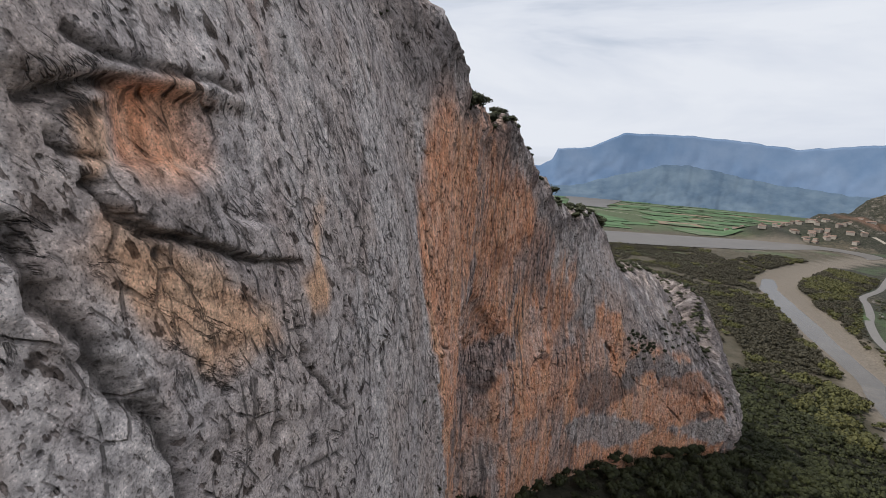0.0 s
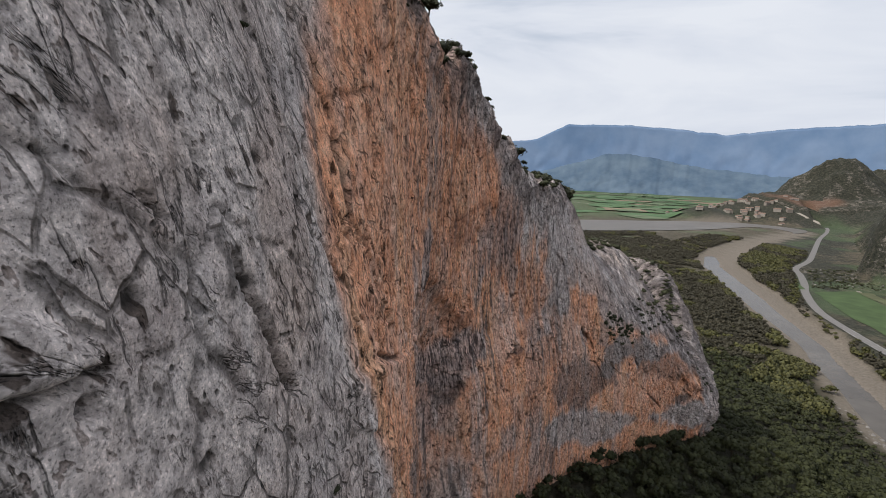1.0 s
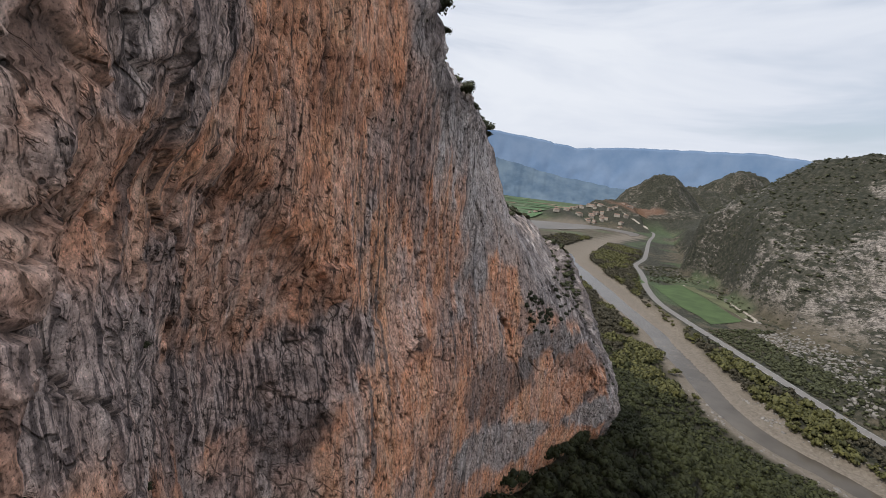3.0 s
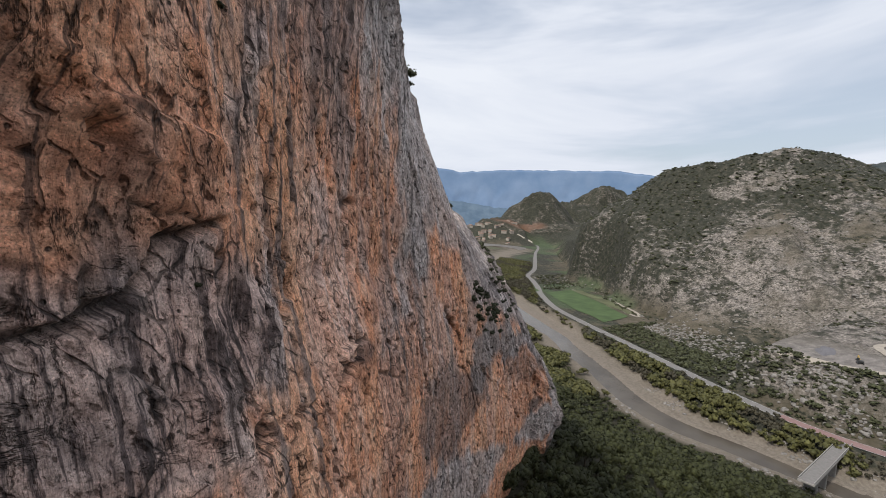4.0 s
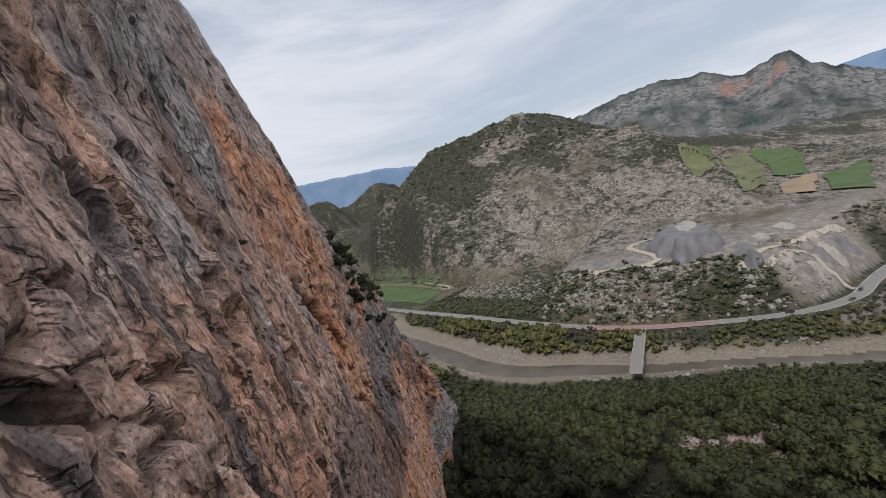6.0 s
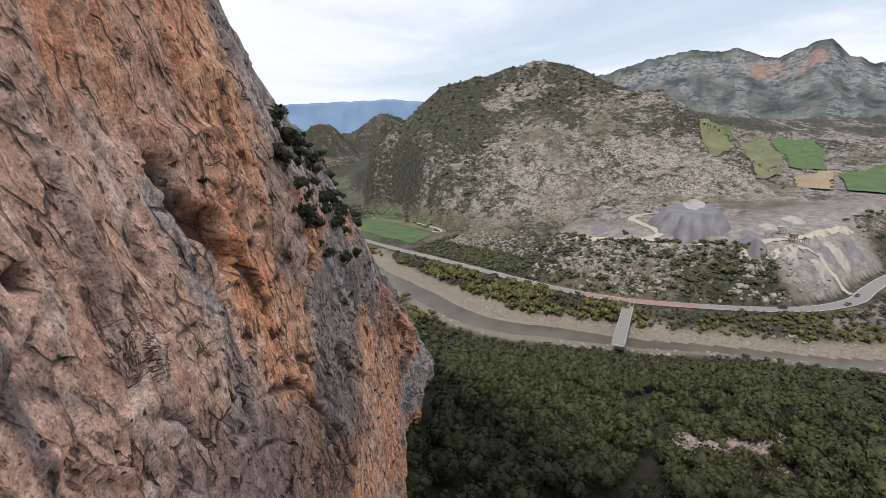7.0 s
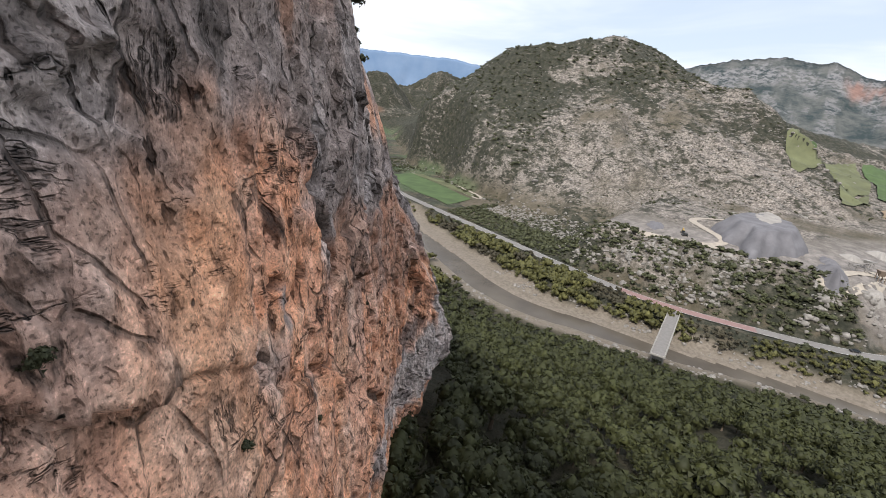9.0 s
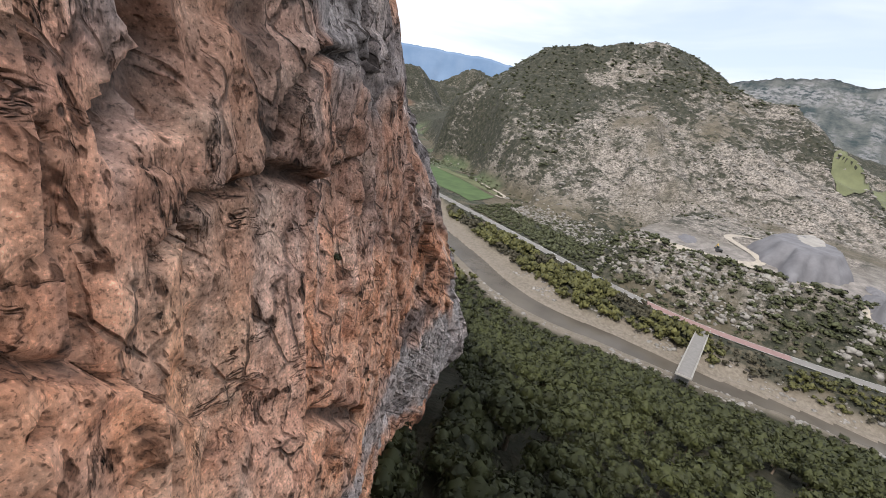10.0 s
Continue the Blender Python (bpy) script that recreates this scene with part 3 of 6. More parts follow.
def build_ground():
    xs = axis(-4600, 0, 900, 4900, 2.6)
    ys = axis(-4600, -80, 640, 4900, 2.6)
    x, y = np.meshgrid(xs, ys)
    z, i = land(x, y)
    rd, east, od, hill = i["rd"], i["east"], i["od"], i["hill"]
    far = smooth(500, 900, np.hypot(x, y))
    sand = smooth(9, 2, rd + 5 * fbm(x / 30, y / 30, None, 41, 3)) * smooth(3, 9, od) * np.where(east, 1, 0.85)
    litter = np.maximum(np.where(east, 0, smooth(4, 16, rd)) * smooth(380, 250, y), 0.0)
    onhill = smooth(12, 40, z) * east
    rock = onhill * smooth(-0.35, 0.25, fbm(x / 60, y / 60, None, 44, 4) + 0.35)
    rock = np.maximum(rock, 0.9 * i["shelf_y"] * smooth(8, 14, i["past"]) * smooth(44, 34, i["past"]) * east * smooth(-0.3, 0.2, fbm(x / 12, y / 12, None, 46, 3)))
    ribs = smooth(0.05, 0.35, ridged((0.6 * x - 0.8 * y) / 75 + 0.4 * vnoise(x / 50, y / 50, None, 16), (0.8 * x + 0.6 * y) / 210, 17, 3))
    flank = smooth(-110, 40, (y - 345) - 0.25 * (x - 550))
    crown = smooth(75, 140, z + 22 * fbm(x / 70, y / 70, None, 48, 3))
    scrub = np.clip(east * (0.28 + 0.55 * fbm(x / 80, y / 80, None, 47, 4) + 0.5 * np.maximum(1.5 * flank * smooth(12, 40, z), crown) + 0.25 * fbm(x / 25, y / 25, None, 49, 3) + 0.4 * smooth(60, 20, i["past"])) - (0.35 + 0.2 * flank) * ribs * onhill + 1.2 * far * smooth(14, 30, z) * (y > 600) + 0.2 * far, 0, 1)
    grit = i["shelf_y"] * smooth(36, 46, i["past"]) * smooth(105, 70, i["past"] + 0.25 * np.abs(y - 110) + 12 * fbm(x / 25, y / 25, None, 49, 2)) * east
    q = np.hypot((x - 385) / 85, (y - 42) / 42)
    grit = np.maximum(grit, smooth(1.1, 0.7, q + 0.2 * fbm(x / 20, y / 20, None, 50, 3)) * (od > 9) * east)
    grass = np.clip(smooth(24, 12, z) * smooth(0.0, 0.3, fbm(x / 90, y / 90, None, 51, 3)) * (east * (y > 230) + far), 0, 1) * smooth(8, 30, rd)
    grass = np.maximum(grass, 1.9 * smooth(1330, 1450, y) * smooth(40, 20, z) * (0.7 + 0.3 * fbm(x / 130, y / 130, None, 53, 3)))
    attrs = dict(rock=rock * (1 - grit), scrub=scrub * (1 - grit) * (1 - sand), grass=grass * 0.45, sand=sand, grit=grit, litter=litter, red=0.45 * smooth(1.2, 0.7, np.hypot((x - RED_CUT[0]) / 22, (y - RED_CUT[1]) / 40)))
    ob = new("ground", sheet("ground", np.stack([x, y, z], -1), GROUND, attrs))
    tagged(ob, "rocky valley ground with scrub, sand and grass", "ground", kind="structure")


build_ground()


def strip(name, line, width, mat, lift, label, cat, level=None, z_from=None, flat=True):
    """A ribbon laid on the ground along a plan line."""
    tang = np.gradient(line[:, :2], axis=0)
    tang /= np.hypot(*tang.T)[:, None]
    nrm = np.stack([tang[:, 1], -tang[:, 0]], 1)
    w = np.asarray(width) * np.ones(len(line))
    rows = []
    for k in np.linspace(-0.5, 0.5, 7):
        xy = line[:, :2] + nrm * (w * k)[:, None]
        z = np.full(len(line), level) if level is not None else land(xy[:, 0], xy[:, 1], False)[0] + lift
        rows.append(np.column_stack([xy, z]))
    if level is None and flat:
        zmax = np.max([r[:, 2] for r in rows], axis=0)
        for r in rows:
            r[:, 2] = zmax if z_from is None else z_from
    ob = new(name, sheet(name, np.stack(rows, 0), mat))
    return tagged(ob, label, cat, kind="structure")


near_river = RIVER_LINE[np.arange(len(RIVER_LINE)) < np.flatnonzero(RIVER_LINE[:, 1] > 1120)[0]]
far_river = RIVER_LINE[np.flatnonzero(RIVER_LINE[:, 1] > 1080)[0] :]
strip("river", far_river, (far_river[:, 2] * 2 + 8) * np.clip(np.arange(len(far_river)) / 18, 0.05, 1), FAR_WATER, 0, "wide pale river winding through the plain", "river", level=9.5)
strip("river", near_river, near_river[:, 2] * 2 + 3, WATER, 0, "shallow brown river between gravel banks", "river", level=0.0)
strip("road", ROAD_LINE, 8.0, ASPHALT, 0.35, "grey two-lane asphalt road along the river", "road")


# ---- cliff ----
# plan of the face: x, y, height of reference, lean above it, lean below it, crest, orange low, orange high, fluting
FACE = [
    (-14.5, -80, 130, 0.22, 0.1, 168, 0.1, 0.05, 0.1),
    (-8, -35, 130, 0.22, 0.1, 166, 0.15, 0.05, 0.1),
    (-5, -6, 130, 0.26, 0.1, 162.5, 0.30, 0.10, 0.1),
    (-3.5, 10, 128, 0.27, 0.1, 156.5, 0.1, 0.05, 0.1),
    (-2.8, 25, 121, 0.04, 0.06, 149, 0.1, 0.15, 0.2),
    (-2.5, 35, 118, 0.04, 0.02, 146, 0.95, 0.92, 0.55),
    (-2.6, 42, 115, -0.04, 0.1, 146.75, 0.95, 0.92, 0.4),
    (-3.4, 48, 112, -0.16, 0.14, 147.5, 0.75, 0.9, 0.8),
    (-3.2, 54, 110, -0.22, 0.1, 146, 0.6, 0.85, 1),
    (-1.2, 58.5, 109, -0.18, 0.1, 146.25, 0.5, 0.85, 1),
    (2.6, 62, 110, -0.04, 0.2, 146.75, 0.72, 0.8, 1),
    (6, 66.5, 108, 0.06, 0.3, 145.5, 0.80, 0.78, 1),
    (8.8, 72, 107, 0.02, 0.3, 140, 0.82, 0.78, 0.8),
    (13, 77.5, 107, 0.0, 0.3, 134, 0.82, 0.75, 0.8),
    (17.6, 82.5, 106, 0.08, 0.26, 132, 0.75, 0.7, 0.8),
    (22.5, 88, 105, 0.10, 0.26, 130.5, 0.75, 0.55, 0.8),
    (28.2, 93.5, 102, 0.22, 0.24, 130, 0.75, 0.4, 0.8),
    (34.5, 97.5, 97, 0.33, 0.22, 126, 0.72, 0.25, 0.6),
    (40, 99.8, 92, 0.52, 0.18, 121.5, 0.78, 0.2, 0.7),
    (46, 103.8, 90, 0.60, 0.15, 114.5, 0.80, 0.15, 0.75),
    (52.5, 108.6, 85, 0.56, 0.14, 113, 0.82, 0.12, 0.75),
    (61.5, 116, 80, 0.52, 0.12, 110.5, 0.82, 0.12, 0.75),
    (69, 120.5, 74, 0.55, 0.05, 98, 0.75, 0.1, 0.7),
    (77, 123.5, 67, 0.58, -0.1, 86, 0.5, 0.08, 0.5),
    (83.5, 126, 61, 0.60, -0.4, 75.5, 0.12, 0.05, 0.2),
    (88, 131, 61, 0.60, -0.22, 74, 0.05, 0.05, 0.2),
    (90, 142, 66, 0.53, 0.1, 88.5, 0.05, 0.05, 0.2),
    (88, 156, 72, 0.4, 0.2, 101, 0.05, 0.05, 0.2),
    (76, 176, 75, 0.4, 0.2, 104, 0.05, 0.05, 0.2),
]


class Cliff:
    def __init__(self):
        step = 0.12
        s, row = spline(FACE, step)
        tang = np.gradient(row[:, :2], axis=0)
        k = np.exp(-0.5 * (np.arange(-150, 151) * step / 5.0) ** 2)
        k /= k.sum()
        tang = np.stack([np.convolve(np.pad(t, 150, mode="edge"), k, "valid") for t in tang.T], 1)
        tang /= np.hypot(*tang.T)[:, None]
        out = np.stack([tang[:, 1], -tang[:, 0]], 1)
        # fine columns along the flown stretch, coarse ones before it and round the tip
        i = np.arange(len(s))
        keep = (s > 58) & (s < 236) | (s > 236) & (s < 262) & (i % 3 == 0) | (i % 6 == 0)
        self.s, self.row, self.out = s[keep], row[keep], out[keep]

    def base(self, z):
        """Outward offset of the unworn face at heights z (rows x columns)."""
        ref, up, low, top = self.row[:, 2], self.row[:, 3], self.row[:, 4], self.row[:, 5]
        dz = z - ref
        tall = np.maximum(top - ref, 1)
        bow = 1.0 + 0.9 * smooth(0.15, 0.4, up)
        lean = np.where(up < 0, -up * 12 * np.tanh(dz / 12), -up * tall * np.maximum(dz / tall, 0) ** bow)
        return np.where(dz > 0, lean, -low * 12 * np.tanh(dz / 12))


CLIFF = Cliff()


def line_of(f, width):
    """1 along the lines where f is nought."""
    return smooth(width, 0.0, np.abs(f))


def cliff_relief(s, z, flute, grey):
    """Outward relief of the rock in metres, and crack depth for the painted shade."""
    wx, wz = s + 0.35 * vnoise(s / 2.5, z / 2.5, None, 4) + 0.15 * vnoise(s * 2, z * 2, None, 7), z + 0.35 * vnoise(s / 2.5, z / 2.5, None, 5) + 0.15 * vnoise(s * 2, z * 2, None, 8)
    big = 0.42 * fbm(s / 17, z / 24, None, 101, 3) + 0.14 * fbm(s / 5.5, z / 8, None, 105, 3)
    patchy = smooth(-0.3, 0.35, fbm(s / 12, z / 14, None, 111, 2))
    thin = s + 0.35 * vnoise(s / 1.7, z / 6, None, 10)
    fl = 0.24 * flute * patchy * ridged(wx / 1.9, wz / 14, 109, 3) + 0.17 * flute * (0.4 + 0.6 * patchy) * ridged(thin / 0.8, z / 7.5, 129, 2)
    lean = wx + 0.35 * wz
    p1, e1 = facets(lean / 4.2, wz / 6.5, 113, 0.8)
    p2, e2 = facets(lean / 1.5, wz / 2.1, 115, 0.9)
    p3, _ = facets(wx / 0.62, wz / 0.75, 116, 0.9)
    broken = 0.35 + 0.65 * smooth(-0.25, 0.3, fbm(s / 7, z / 7, None, 125, 3))
    p4, _ = facets(wx / 0.34, wz / 0.4, 118, 0.9)
    rocky = 0.24 * p1 + (0.22 * p2 + 0.09 * p3 + 0.05 * p4) * broken
    some = smooth(-0.15, 0.2, fbm(s / 6, z / 6, None, 119, 3))
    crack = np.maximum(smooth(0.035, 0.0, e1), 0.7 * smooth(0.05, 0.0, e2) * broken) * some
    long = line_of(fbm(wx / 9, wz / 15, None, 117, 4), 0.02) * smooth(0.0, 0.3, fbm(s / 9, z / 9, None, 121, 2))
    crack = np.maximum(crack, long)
    rough = 0.06 * fbm(s / 0.55, z / 0.5, None, 122, 3) + 0.04 * ridged(wx / 1.1, wz / 0.9, 127, 4)
    h1, _, own = cells(s / 2.1, z / 2.1, 123)
    hole = smooth(0.11, 0.05, h1 + 0.03 * vnoise(s * 2, z * 2, None, 6)) * (own > np.where(s < 96, 0.7, np.where(s < 185, 0.72, 0.93)))
    # pockets, taller than wide, under small brows
    g1, _, mine = cells(wx / 3.4, wz / 5.2, 135)
    pocket = smooth(0.17, 0.06, g1 + 0.05 * vnoise(s * 1.3, z * 1.3, None, 9)) * (mine > 0.68) * smooth(116, 126, s)
    calm = 1 - 0.65 * smooth(100, 90, s) - 0.22 * smooth(79, 83, s) * smooth(100, 93, s)
    # upright ribs and gullies towards the tip, and broken crags on the tip itself
    ribs = smooth(205, 212, s) * (0.5 * ridged(wx / 3.0, wz / 20, 151, 3) + 0.22 * ridged(wx / 1.2, wz / 8, 153, 2) - 0.3)
    tip = smooth(228, 238, s) * (0.55 * p1 + 0.5 * p2)
    out = big * calm + fl + ribs + tip + rocky * calm * (0.75 + 0.35 * grey) - 0.22 * crack * (0.3 + 0.7 * calm) + rough * (0.5 + 0.5 * calm) - (0.35 - 0.25 * smooth(100, 92, s)) * hole - (0.4 - 0.3 * smooth(180, 190, s)) * pocket
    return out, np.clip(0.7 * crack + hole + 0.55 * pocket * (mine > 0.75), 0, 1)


def along(s, z, line):
    """Distance to a bent line on the face, in metres."""
    best = np.full(np.shape(z), 1e9)
    for (s0, z0), (s1, z1) in zip(line[:-1], line[1:]):
        ds, dz = s1 - s0, z1 - z0
        t = np.clip(((s - s0) * ds + (z - z0) * dz) / max(ds * ds + dz * dz, 1e-6), 0, 1)
        best = np.minimum(best, np.hypot(s - s0 - t * ds, z - z0 - t * dz))
    return best


# what weather has left on the face, by run along its plan and height above the river
AREAS, STREAKS, CLEFTS, BLOCKS, HOLES = [], [], [], [], []


def area(kind, amount, outline):
    """A patch of one colour with an uneven edge."""
    AREAS.append((kind, amount, outline))


def streak(kind, wide, amount, line):
    """A run of colour down the face: half width, strength."""
    STREAKS.append((kind, wide, amount, line))


def cleft(wide, deep, line):
    CLEFTS.append((wide, deep, line))


def block(proud, outline):
    """A piece of the face that stands out from it, or lies back."""
    BLOCKS.append((proud, outline))


def hole(wide, deep, s, z):
    HOLES.append((s, z, wide, deep))


def weather_face():
    area("ochre", 0.85, [(72.1, 136.8), (71.8, 136.3), (72.0, 135.5), (73.0, 134.9), (73.7, 133.6), (74.6, 133.1), (76.9, 133.0), (76.8, 134.0), (75.4, 135.3), (74.4, 136.1), (73.4, 136.3), (72.7, 136.5)])
    area("ochre", 0.7, [(71.8, 138.7), (72.7, 139.0), (72.5, 137.9), (72.1, 137.5), (71.9, 137.9)])
    area("ochre", 0.9, [(79.4, 136.9), (80.8, 137.1), (79.7, 135.0), (80.3, 133.9), (79.6, 132.9), (78.5, 133.2), (78.1, 134.4), (79.2, 135.3)])
    area("orange", 0.95, [(73.2, 139.5), (74.8, 139.7), (75.1, 139.3), (74.6, 137.9), (73.6, 137.8), (73.3, 138.3)])
    block(0.28, [(72.5, 137.8), (73.2, 137.9), (74.8, 137.8), (75.0, 136.7), (76.9, 136.3), (78.2, 135.0), (76.3, 135.4), (74.4, 136.1), (74.0, 136.3), (72.6, 136.6), (72.2, 137.1)])
    area("stripe", 0.55, [(73.3, 136.4), (75.7, 135.7), (78.2, 134.8), (77.3, 132.9), (76.3, 133.5), (76.1, 134.6), (75.1, 135.1), (74.0, 135.4)])
    area("black", 0.35, [(72.5, 137.5), (74.5, 137.8), (75.0, 136.7), (76.8, 136.0), (74.4, 136.1), (72.6, 136.6)])
    area("stripe", 0.5, [(82.2, 137.7), (85.7, 138.3), (90.1, 138.1), (91.7, 136.4), (84.8, 136.7), (81.8, 135.5)])
    area("black", 0.55, [(97.0, 149.2), (102.7, 149.8), (107.9, 144.0), (101.2, 143.7), (98.8, 144.2), (95.6, 145.0)])
    cleft(0.16, 0.35, [(70.6, 136.9), (70.8, 135.8), (71.3, 135.0), (71.6, 134.2), (72.4, 132.9), (72.6, 132.2), (72.8, 131.0)])
    cleft(0.09, 0.25, [(71.9, 140.0), (72.5, 139.7), (73.4, 139.7), (74.6, 139.8), (76.3, 139.8)])
    cleft(0.12, 0.3, [(71.2, 138.8), (71.6, 139.0), (73.0, 139.3)])
    cleft(0.09, 0.25, [(72.1, 137.5), (72.2, 136.9), (72.8, 136.6), (74.3, 136.2), (75.7, 135.6), (78.2, 135.0)])
    cleft(0.09, 0.25, [(77.6, 133.3), (77.9, 131.9), (79.1, 130.3), (80.5, 128.9)])
    cleft(0.06, 0.15, [(75.6, 129.2), (80.0, 127.7)])
    cleft(0.1, 0.3, [(94.7, 141.2), (98.2, 140.2), (99.8, 139.3)])
    cleft(0.06, 0.2, [(79.6, 142.2), (79.6, 141.5)])
    cleft(0.05, 0.2, [(71.4, 138.5), (71.5, 138.2), (71.8, 138.0), (72.4, 137.9)])
    hole(0.3, 0.4, 82.8, 126.9)
    hole(0.3, 0.4, 93.8, 120.0)
    hole(0.3, 0.4, 77.9, 132.1)
    hole(0.3, 0.4, 76.1, 130.6)
    hole(0.3, 0.4, 70.8, 135.8)
    hole(0.15, 0.3, 85.4, 129.7)
    hole(0.15, 0.3, 76.6, 132.5)
    hole(0.15, 0.3, 74.2, 132.7)
    hole(0.15, 0.3, 76.7, 129.5)
    hole(0.15, 0.3, 74.3, 131.4)
    hole(0.15, 0.3, 73.6, 132.5)
    hole(0.15, 0.3, 72.0, 137.5)
    cleft(0.14, 0.35, [(88.8, 130.8), (89.0, 130.3), (89.5, 129.4), (89.8, 128.9), (90.2, 128.1), (90.7, 127.1)])
    streak("black", 0.25, 0.6, [(96.8, 137.9), (96.0, 135.9), (97.0, 134.3), (96.2, 131.9), (96.5, 130.8)])
    block(0.22, [(84.4, 130.3), (85.0, 130.1), (85.7, 130.1), (85.2, 130.8), (84.6, 131.1)])
    area("black", 0.5, [(89.9, 126.8), (92.4, 125.2), (91.6, 125.0), (90.5, 125.9)])
    cleft(0.07, 0.2, [(86.9, 132.0), (87.1, 131.7), (87.2, 131.7)])
    cleft(0.08, 0.2, [(84.5, 130.2), (85.0, 130.1), (85.7, 130.0)])
    area("pale", 0.5, [(84.2, 129.6), (84.6, 131.1), (85.2, 130.8), (85.7, 130.2), (86.6, 129.2), (93.1, 124.0), (94.7, 121.1)])
    area("orange", 1.0, [(100.8, 138.9), (99.6, 134.9), (97.6, 131.8), (97.2, 129.7), (96.8, 127.7), (97.7, 124.7), (100.9, 119.9), (109.4, 109.3), (110.2, 121.1), (119.6, 125.2), (125.4, 129.8), (120.2, 141.7), (110.9, 141.9)])
    area("ochre", 0.6, [(99.6, 134.7), (100.9, 134.7), (97.6, 128.1), (99.4, 124.1), (102.1, 119.2), (108.0, 110.5), (99.6, 120.2), (96.8, 125.2), (96.7, 128.8)])
    area("pale", 0.5, [(100.0, 124.0), (101.5, 123.3), (103.9, 122.2), (106.3, 121.1), (106.8, 119.9), (108.0, 117.1), (99.6, 123.9)])
    cleft(0.14, 0.4, [(100.0, 124.1), (101.3, 123.5), (101.8, 123.3), (103.2, 122.7), (105.0, 121.8), (107.3, 121.0)])
    cleft(0.1, 0.3, [(110.8, 122.4), (111.2, 121.2), (110.0, 120.6)])
    cleft(0.06, 0.2, [(101.6, 125.3), (101.6, 125.1)])
    cleft(0.05, 0.2, [(104.0, 124.3), (103.3, 124.4)])
    cleft(0.05, 0.2, [(104.2, 123.4), (104.4, 123.6)])
    cleft(0.06, 0.2, [(105.1, 122.6), (104.9, 122.4)])
    hole(0.12, 0.3, 101.2, 124.1)
    hole(0.12, 0.3, 101.8, 126.9)
    hole(0.12, 0.3, 102.4, 125.4)
    hole(0.12, 0.3, 102.7, 125.2)
    hole(0.12, 0.3, 104.9, 124.2)
    hole(0.12, 0.3, 105.0, 126.4)
    area("rust", 0.6, [(102.1, 126.6), (106.1, 127.2), (106.8, 126.1), (103.0, 126.3), (102.2, 126.4)])
    area("rust", 0.5, [(102.0, 127.3), (104.5, 128.2), (107.9, 128.2), (104.3, 127.3), (102.2, 127.1)])
    area("stripe", 0.95, [(123.1, 127.0), (128.4, 128.6), (131.5, 127.0), (133.7, 124.5), (129.1, 122.1), (125.9, 120.3), (120.1, 120.2), (120.0, 119.6), (118.7, 119.4), (121.6, 120.9), (120.4, 121.9), (121.4, 123.3)])
    area("stripe", 0.95, [(117.5, 118.0), (124.9, 115.0), (139.0, 109.4), (142.4, 108.8), (146.4, 109.5), (153.2, 108.6), (151.7, 103.5), (149.9, 103.2), (144.5, 103.3), (141.8, 102.1), (138.4, 102.3), (134.8, 103.8), (124.0, 112.2), (119.2, 115.9), (117.0, 117.4)])
    area("black", 0.8, [(138.6, 104.5), (142.0, 103.9), (144.2, 103.9), (145.4, 101.9), (143.6, 99.5), (141.0, 100.0), (139.1, 102.4)])
    area("grey", 0.7, [(134.3, 103.8), (140.0, 101.4), (143.5, 99.0), (143.4, 94.5), (131.4, 102.9)])
    area("stripe", 0.8, [(126.6, 117.1), (130.3, 116.2), (134.6, 111.1), (127.6, 114.0)])
    area("orange", 0.9, [(152.0, 105.6), (176.0, 98.2), (171.7, 86.5), (165.6, 86.5), (149.3, 97.1), (148.3, 102.8)])
    area("orange", 0.9, [(133.6, 129.6), (152.8, 134.6), (152.5, 126.9), (152.3, 116.6), (141.6, 117.7), (136.1, 118.8), (131.3, 123.0), (134.3, 126.1)])
    area("rust", 0.8, [(140.8, 125.7), (145.7, 126.7), (149.2, 122.6), (141.6, 122.1)])
    area("grey", 0.85, [(159.8, 138.3), (162.0, 133.8), (172.4, 130.8), (177.8, 128.9), (192.2, 122.0), (226.0, 110.9), (221.9, 104.7), (213.4, 98.1), (199.1, 96.6), (193.4, 103.7), (181.0, 108.9), (175.9, 116.1), (169.2, 123.6), (163.1, 131.3)])
    area("black", 0.65, [(180.4, 92.4), (187.4, 93.1), (199.3, 89.6), (201.4, 85.3), (193.9, 83.0), (188.2, 80.4), (175.9, 86.1), (173.6, 90.7)])
    area("grey", 0.9, [(175.9, 84.4), (193.7, 81.2), (211.0, 72.2), (195.2, 71.5), (179.0, 74.8), (173.0, 82.1)])
    area("orange", 0.95, [(206.3, 86.1), (232.2, 83.9), (246.6, 73.9), (241.2, 70.2), (213.6, 73.8), (197.5, 78.8), (199.2, 83.8)])
    area("grey", 0.95, [(218.0, 70.6), (248.4, 66.7), (255.2, 55.7), (227.4, 65.4)])
    streak("black", 0.3, 0.5, [(178.8, 114.3), (177.8, 101.1), (178.0, 88.9)])
    streak("black", 0.3, 0.5, [(152.8, 122.7), (153.6, 118.0)])
    streak("pale", 0.4, 0.6, [(162.6, 110.9), (162.0, 105.0)])
    cleft(0.2, 0.5, [(165.6, 88.0), (167.5, 91.7), (171.5, 93.2)])
    hole(0.5, 0.8, 137.9, 126.0)
    area("stripe", 0.9, [(145.4, 108.9), (145.9, 110.0), (147.4, 110.1), (147.7, 108.0), (147.7, 105.9), (147.5, 103.9), (146.5, 104.0), (146.0, 104.9), (145.7, 106.6), (145.2, 107.8)])
